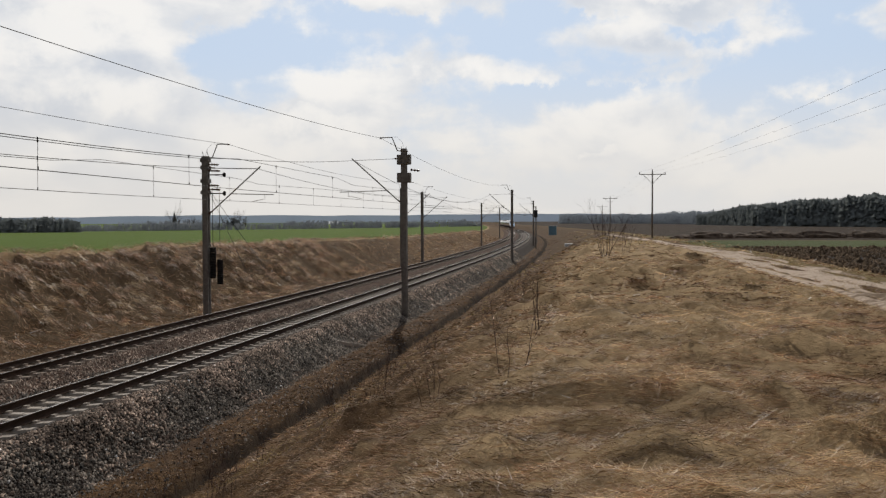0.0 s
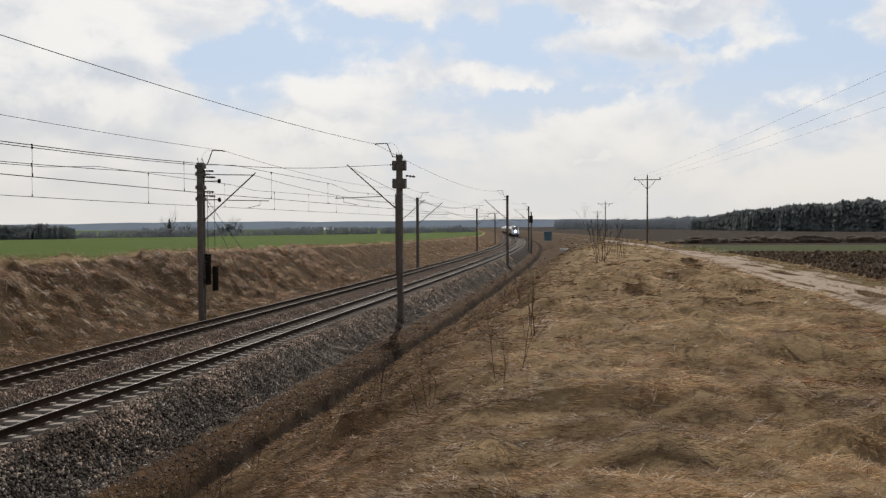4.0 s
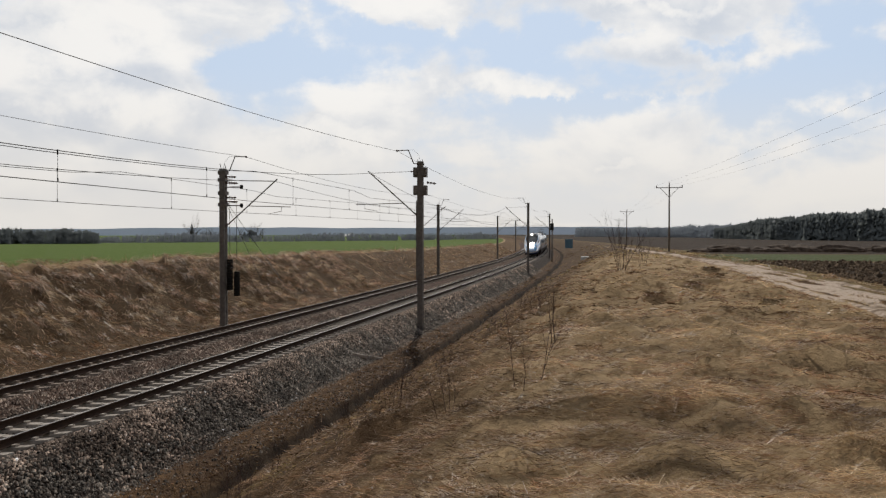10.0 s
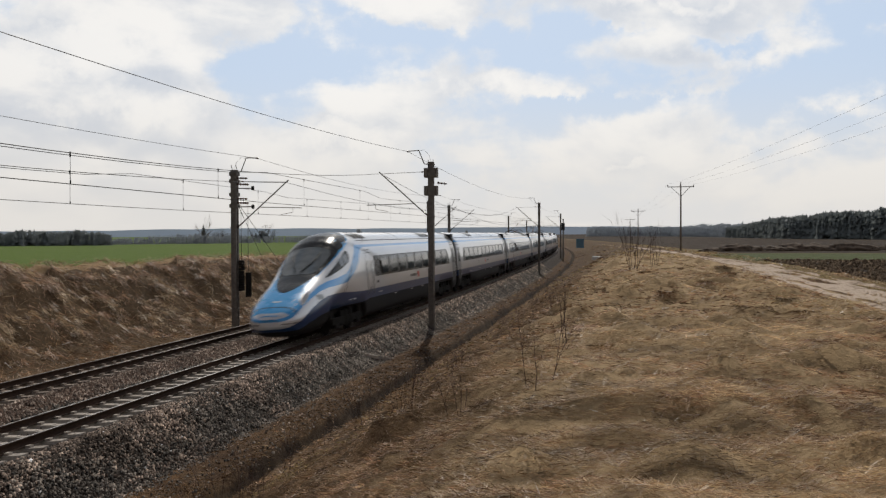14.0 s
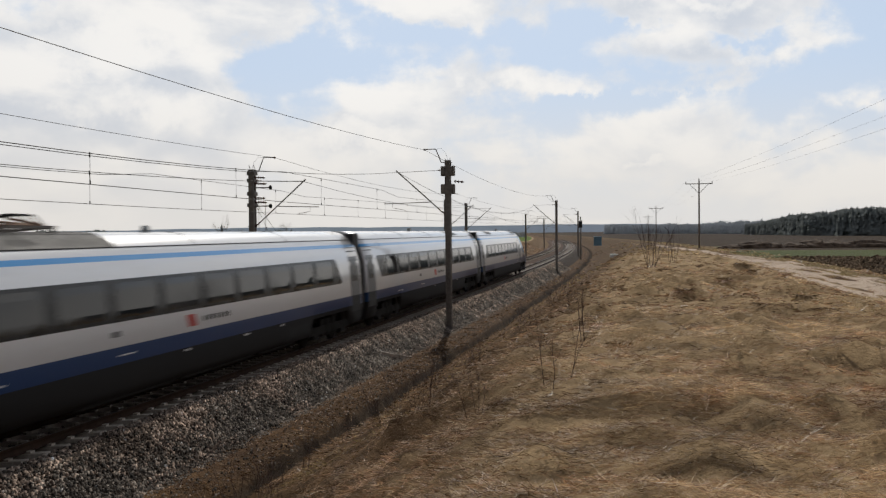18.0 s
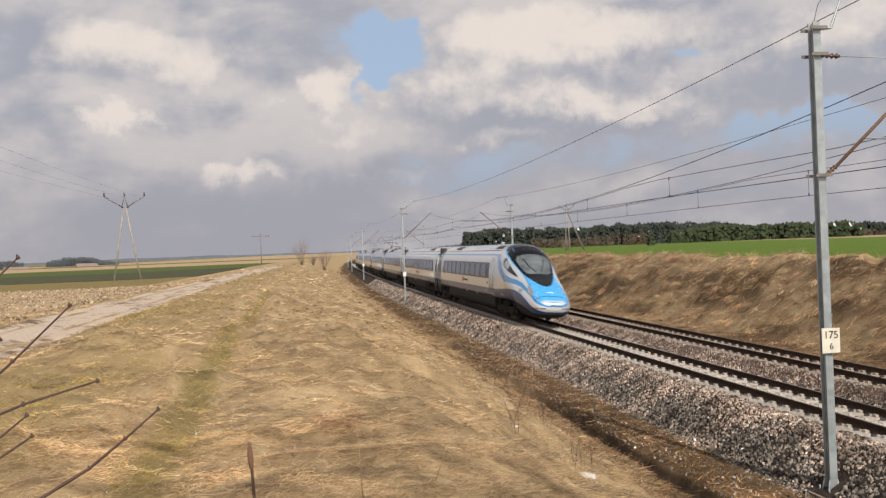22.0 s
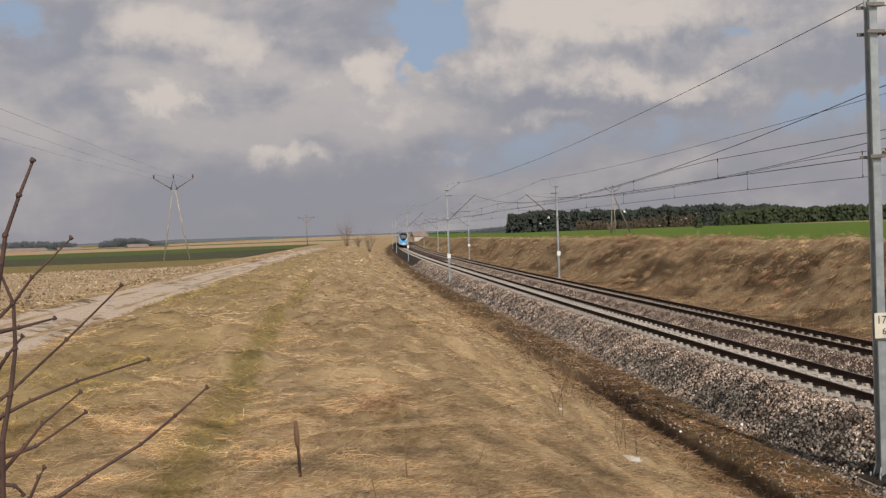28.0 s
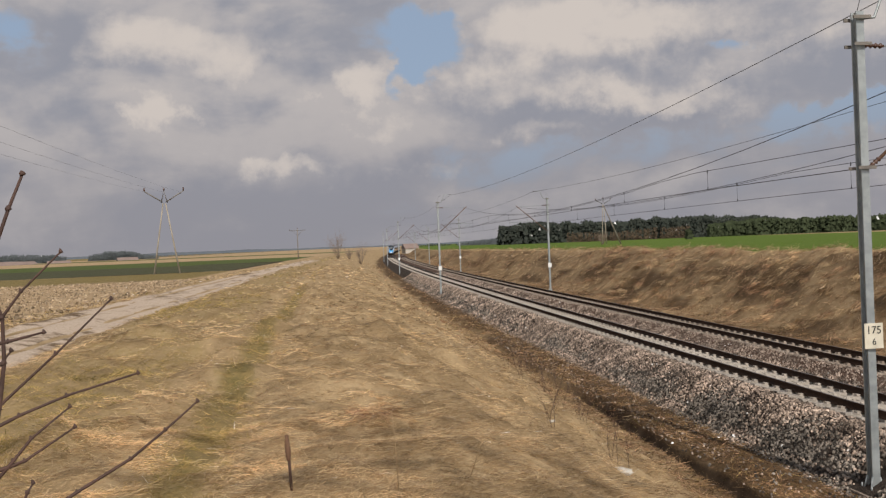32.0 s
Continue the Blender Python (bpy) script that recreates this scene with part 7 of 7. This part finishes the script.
def bare_shrub(x, y, h, n, label, spread=0.5, r0=0.016, z=None, mat=None):
    """A leafless shrub: stems that fork into twigs."""
    z = float(land_z(np.array([x]), np.array([y]))[0][0]) if z is None else z
    root = thing("shrub", label, "shrub", "bare shrubs", m=pose(x, y, z - 0.05))
    rnd = random.Random(int(x * 31 + y * 17))

    def grow(bm, p, d, length, r, depth):
        pts, q = [p], p
        for i in range(3):
            d = (d + Vector((rnd.gauss(0, 0.12), rnd.gauss(0, 0.12), rnd.gauss(0.03, 0.06)))).normalized()
            q = q + d * length / 3
            pts.append(q)
        tube(bm, pts, [r, r * 0.85, r * 0.7, r * 0.5], 4 if depth else 5)
        if depth < 2:
            for i in range(4 if depth == 0 else 3):
                k = rnd.uniform(0.35, 1.0)
                j = min(2, int(k * 3))
                s = pts[j].lerp(pts[j + 1], k * 3 - j)
                nd = (d + Vector((rnd.gauss(0, 0.45), rnd.gauss(0, 0.45), rnd.uniform(0, 0.4)))).normalized()
                grow(bm, s, nd, length * rnd.uniform(0.35, 0.6), r * 0.5, depth + 1)
    for i in range(n):
        a = rnd.uniform(0, 6.28)
        t = rnd.uniform(0.1, spread)
        bm = bmesh.new()
        grow(bm, Vector((0.15 * math.cos(a), 0.15 * math.sin(a), 0)), Vector((math.cos(a) * t, math.sin(a) * t, 1)).normalized(), h * rnd.uniform(0.55, 1.0), r0, 0)
        part("stem", bm, mat or TWIG, root)


bare_shrub(-0.1, 41.5, 2.2, 9, "leafless shrub on the bank's edge", 0.3, 0.013)
bare_shrub(0.9, 43.5, 1.5, 5, "leafless shrub on the bank's edge", 0.3, 0.011)
BUSH_TWIG = mottled("pale_twig_bark", (0.17, 0.125, 0.095), (0.30, 0.23, 0.175), 20.0, 0.9)
for az, d, h in ((177.8, 172, 3.3), (178.5, 180, 2.0), (179.2, 176, 4.4)):
    x, y = polar(az, d)
    bare_shrub(x, y, h, 26, "leafless brown bush beside the line", 0.42, 0.022, None, BUSH_TWIG)
x, y = polar(162.35, 184)
bare_shrub(x, y, 2.4, 26, "leafless rusty bush at the foot of a power pole", 0.5, 0.02, None, BUSH_TWIG)
for az, d, h in ((27.16, 560, 13), (26.2, 570, 8), (23.5, 600, 12), (23.0, 590, 8), (24.2, 600, 7)):
    x, y = polar(az, d)
    bare_shrub(x, y, h, 8, "bare tall tree beside a farm", 0.22, 0.11, -2.0, BARK)
# dead weeds on the slope and by the ditch
for i in range(90):
    a0, a1 = ((4, 34), (134, 172))[i % 3 == 0]
    x, y = sector(1, a0, a1, 9, 34)
    _, s, u = land_z(x, y)
    if 5.2 < u[0] < 11.5:
        bare_shrub(float(x[0]), float(y[0]), random.uniform(0.5, 1.2), 4, "thin dead weed stalks on the slope", 0.25, 0.004)


def near_branches():
    """A bare young shrub close beside the viewer."""
    root = thing("shrub", "leafless reddish young shrub close beside the viewer", "shrub", "bare shrubs", m=pose(0, 0, 0))
    rows = [
        [(0.70, -1.88, 2.3), (0.692, -1.877, 3.2), (0.678, -1.881, 3.603), (0.661, -1.888, 3.693), (0.649, -1.892, 3.785), (0.649, -1.892, 3.877), (0.67, -1.885, 3.941)],
        [(0.72, -1.87, 2.3), (0.70, -1.876, 3.5), (0.676, -1.882, 3.902), (0.666, -1.886, 3.958), (0.657, -1.889, 4.015), (0.63, -1.898, 4.095), (0.603, -1.907, 4.166)],
        [(0.70, -1.875, 3.80), (0.679, -1.881, 3.845), (0.649, -1.892, 3.877), (0.614, -1.903, 3.927), (0.54, -1.926, 4.005)],
        [(0.70, -1.875, 3.66), (0.686, -1.879, 3.679), (0.655, -1.89, 3.704), (0.557, -1.921, 3.795), (0.449, -1.949, 3.902)],
        [(0.69, -1.879, 3.64), (0.673, -1.884, 3.654), (0.626, -1.9, 3.676), (0.54, -1.926, 3.707), (0.403, -1.959, 3.741)],
        [(0.692, -1.876, 3.564), (0.646, -1.893, 3.575), (0.62, -1.901, 3.583), (0.527, -1.929, 3.641)],
        [(0.689, -1.877, 3.529), (0.64, -1.895, 3.586), (0.607, -1.906, 3.627), (0.535, -1.927, 3.684)],
        [(0.68, -1.88, 3.40), (0.589, -1.911, 3.47), (0.528, -1.929, 3.506), (0.425, -1.954, 3.561), (0.354, -1.969, 3.615), (0.286, -1.979, 3.671)],
        [(0.66, -1.89, 3.42), (0.636, -1.896, 3.477), (0.618, -1.902, 3.518), (0.607, -1.906, 3.537)],
        [(0.683, -1.88, 3.742), (0.662, -1.887, 3.774), (0.635, -1.897, 3.809)],
        [(0.68, -1.881, 3.82), (0.639, -1.895, 3.827), (0.576, -1.915, 3.841)],
        [(0.695, -1.875, 3.518), (0.66, -1.888, 3.507), (0.646, -1.893, 3.487)],
    ]
    for i, pts in enumerate(rows):
        n = len(pts)
        bm = bmesh.new()
        r0 = 0.0076 if i < 2 else 0.005
        tube(bm, pts, [r0 * (1 - 0.6 * k / (n - 1)) for k in range(n)], 6)
        for k in range(1, n):
            p = Vector(pts[k])
            tube(bm, [p - Vector((0, 0, 0.004)), p + Vector((0.002, 0, 0.001)), p + Vector((0.003, 0, 0.006))], [r0 * 0.9, r0 * 0.8, r0 * 0.2], 5)
        part("branch", bm, TWIG, root)


near_branches()


def seed_stalk(x, y, top, lean):
    z = float(land_z(np.array([x]), np.array([y]))[0][0])
    h = (top - z) / 1.05
    root = thing("mullein_stalk", "dead brown mullein stalk with a dense seed head", "plant", m=pose(x, y, z, lean, 0, 0))
    bm = bmesh.new()
    tube(bm, [(0, 0, -0.05), (0.01, 0, h * 0.5), (0.02, 0, h)], [0.011, 0.010, 0.009], 6)
    part("stalk", bm, TWIG, root)
    bm = bmesh.new()
    pts = [(0.012 + 0.008 * k, 0, h * (0.5 + 0.55 * k)) for k in (i / 14 for i in range(15))]
    tube(bm, pts, [0.010 + 0.007 * math.sin(3.14 * min(1, i / 12)) + 0.004 * (i % 2) for i in range(15)], 9)
    part("seed_head", bm, RUST, root)


seed_stalk(0.28, -5.9, 2.78, 2)


def straw_stem(x, y, h, lx):
    z = float(land_z(np.array([x]), np.array([y]))[0][0])
    bm = bmesh.new()
    tube(bm, [(0, 0, -0.03), (lx * 0.4, 0, h * 0.6), (lx, 0.02, h)], [0.004, 0.003, 0.0015], 5)
    ob = new("straw_stem", mesh_of("straw_stem", bm, STRAW))
    ob.matrix_basis = pose(x, y, z)
    tagged(ob, "single pale dry straw stem", "plant", "dry stems")


straw_stem(-0.42, -5.9, 0.55, 0.03)
straw_stem(-0.95, -6.3, 0.4, -0.25)
straw_stem(-0.2, -5.4, 0.35, 0.12)
CHALK = mottled("pale_stone", (0.38, 0.34, 0.29), (0.56, 0.52, 0.46), 9.0, 0.9, depth=0.02)


def stone(x, y, w, d, h, yaw):
    z = float(land_z(np.array([x]), np.array([y]))[0][0])
    bm = bmesh.new()
    bmesh.ops.create_icosphere(bm, subdivisions=3, radius=1.0)
    for v in bm.verts:
        q = 1 + 0.3 * noise.noise(v.co * 1.6 + Vector((x * 3, y, 0)))
        v.co = Vector((v.co.x * w / 2 * q, v.co.y * d / 2 * q, v.co.z * h / 2 * q))
    ob = new("stone", mesh_of("stone", bm, CHALK))
    ob.matrix_basis = pose(x, y, z + h * 0.25, 0, 0, yaw)
    tagged(ob, "pale stone half sunk in the grass slope", "stone", "pale stones")


for az, d, w in ((161.8, 11.2, 0.32), (160.2, 10.4, 0.2), (163.8, 12.0, 0.14), (166.0, 14.5, 0.14), (158.2, 9.6, 0.2)):
    x, y = polar(az, d)
    stone(x, y, w, w * 0.5, w * 0.35, az)
for s, u in ((33.5, 3.0), (36.0, 2.9), (32.6, 2.6)):
    p = track_point(s, u, 0)
    bm = bmesh.new()
    box(bm, -0.35, 0.35, -0.12, 0.12, -0.06, 0.06)
    bmesh.ops.bevel(bm, geom=bm.edges[:], offset=0.015, segments=1)
    ob = new("concrete_slab", mesh_of("concrete_slab", bm, CONCRETE))
    ob.matrix_basis = pose(p.x, p.y, float(bed_z(np.array([u]))[0]) + 0.05, 4, 14, 20 * u)
    tagged(ob, "broken concrete slab on the ballast's foot", "concrete slab", "concrete slabs")

motions()
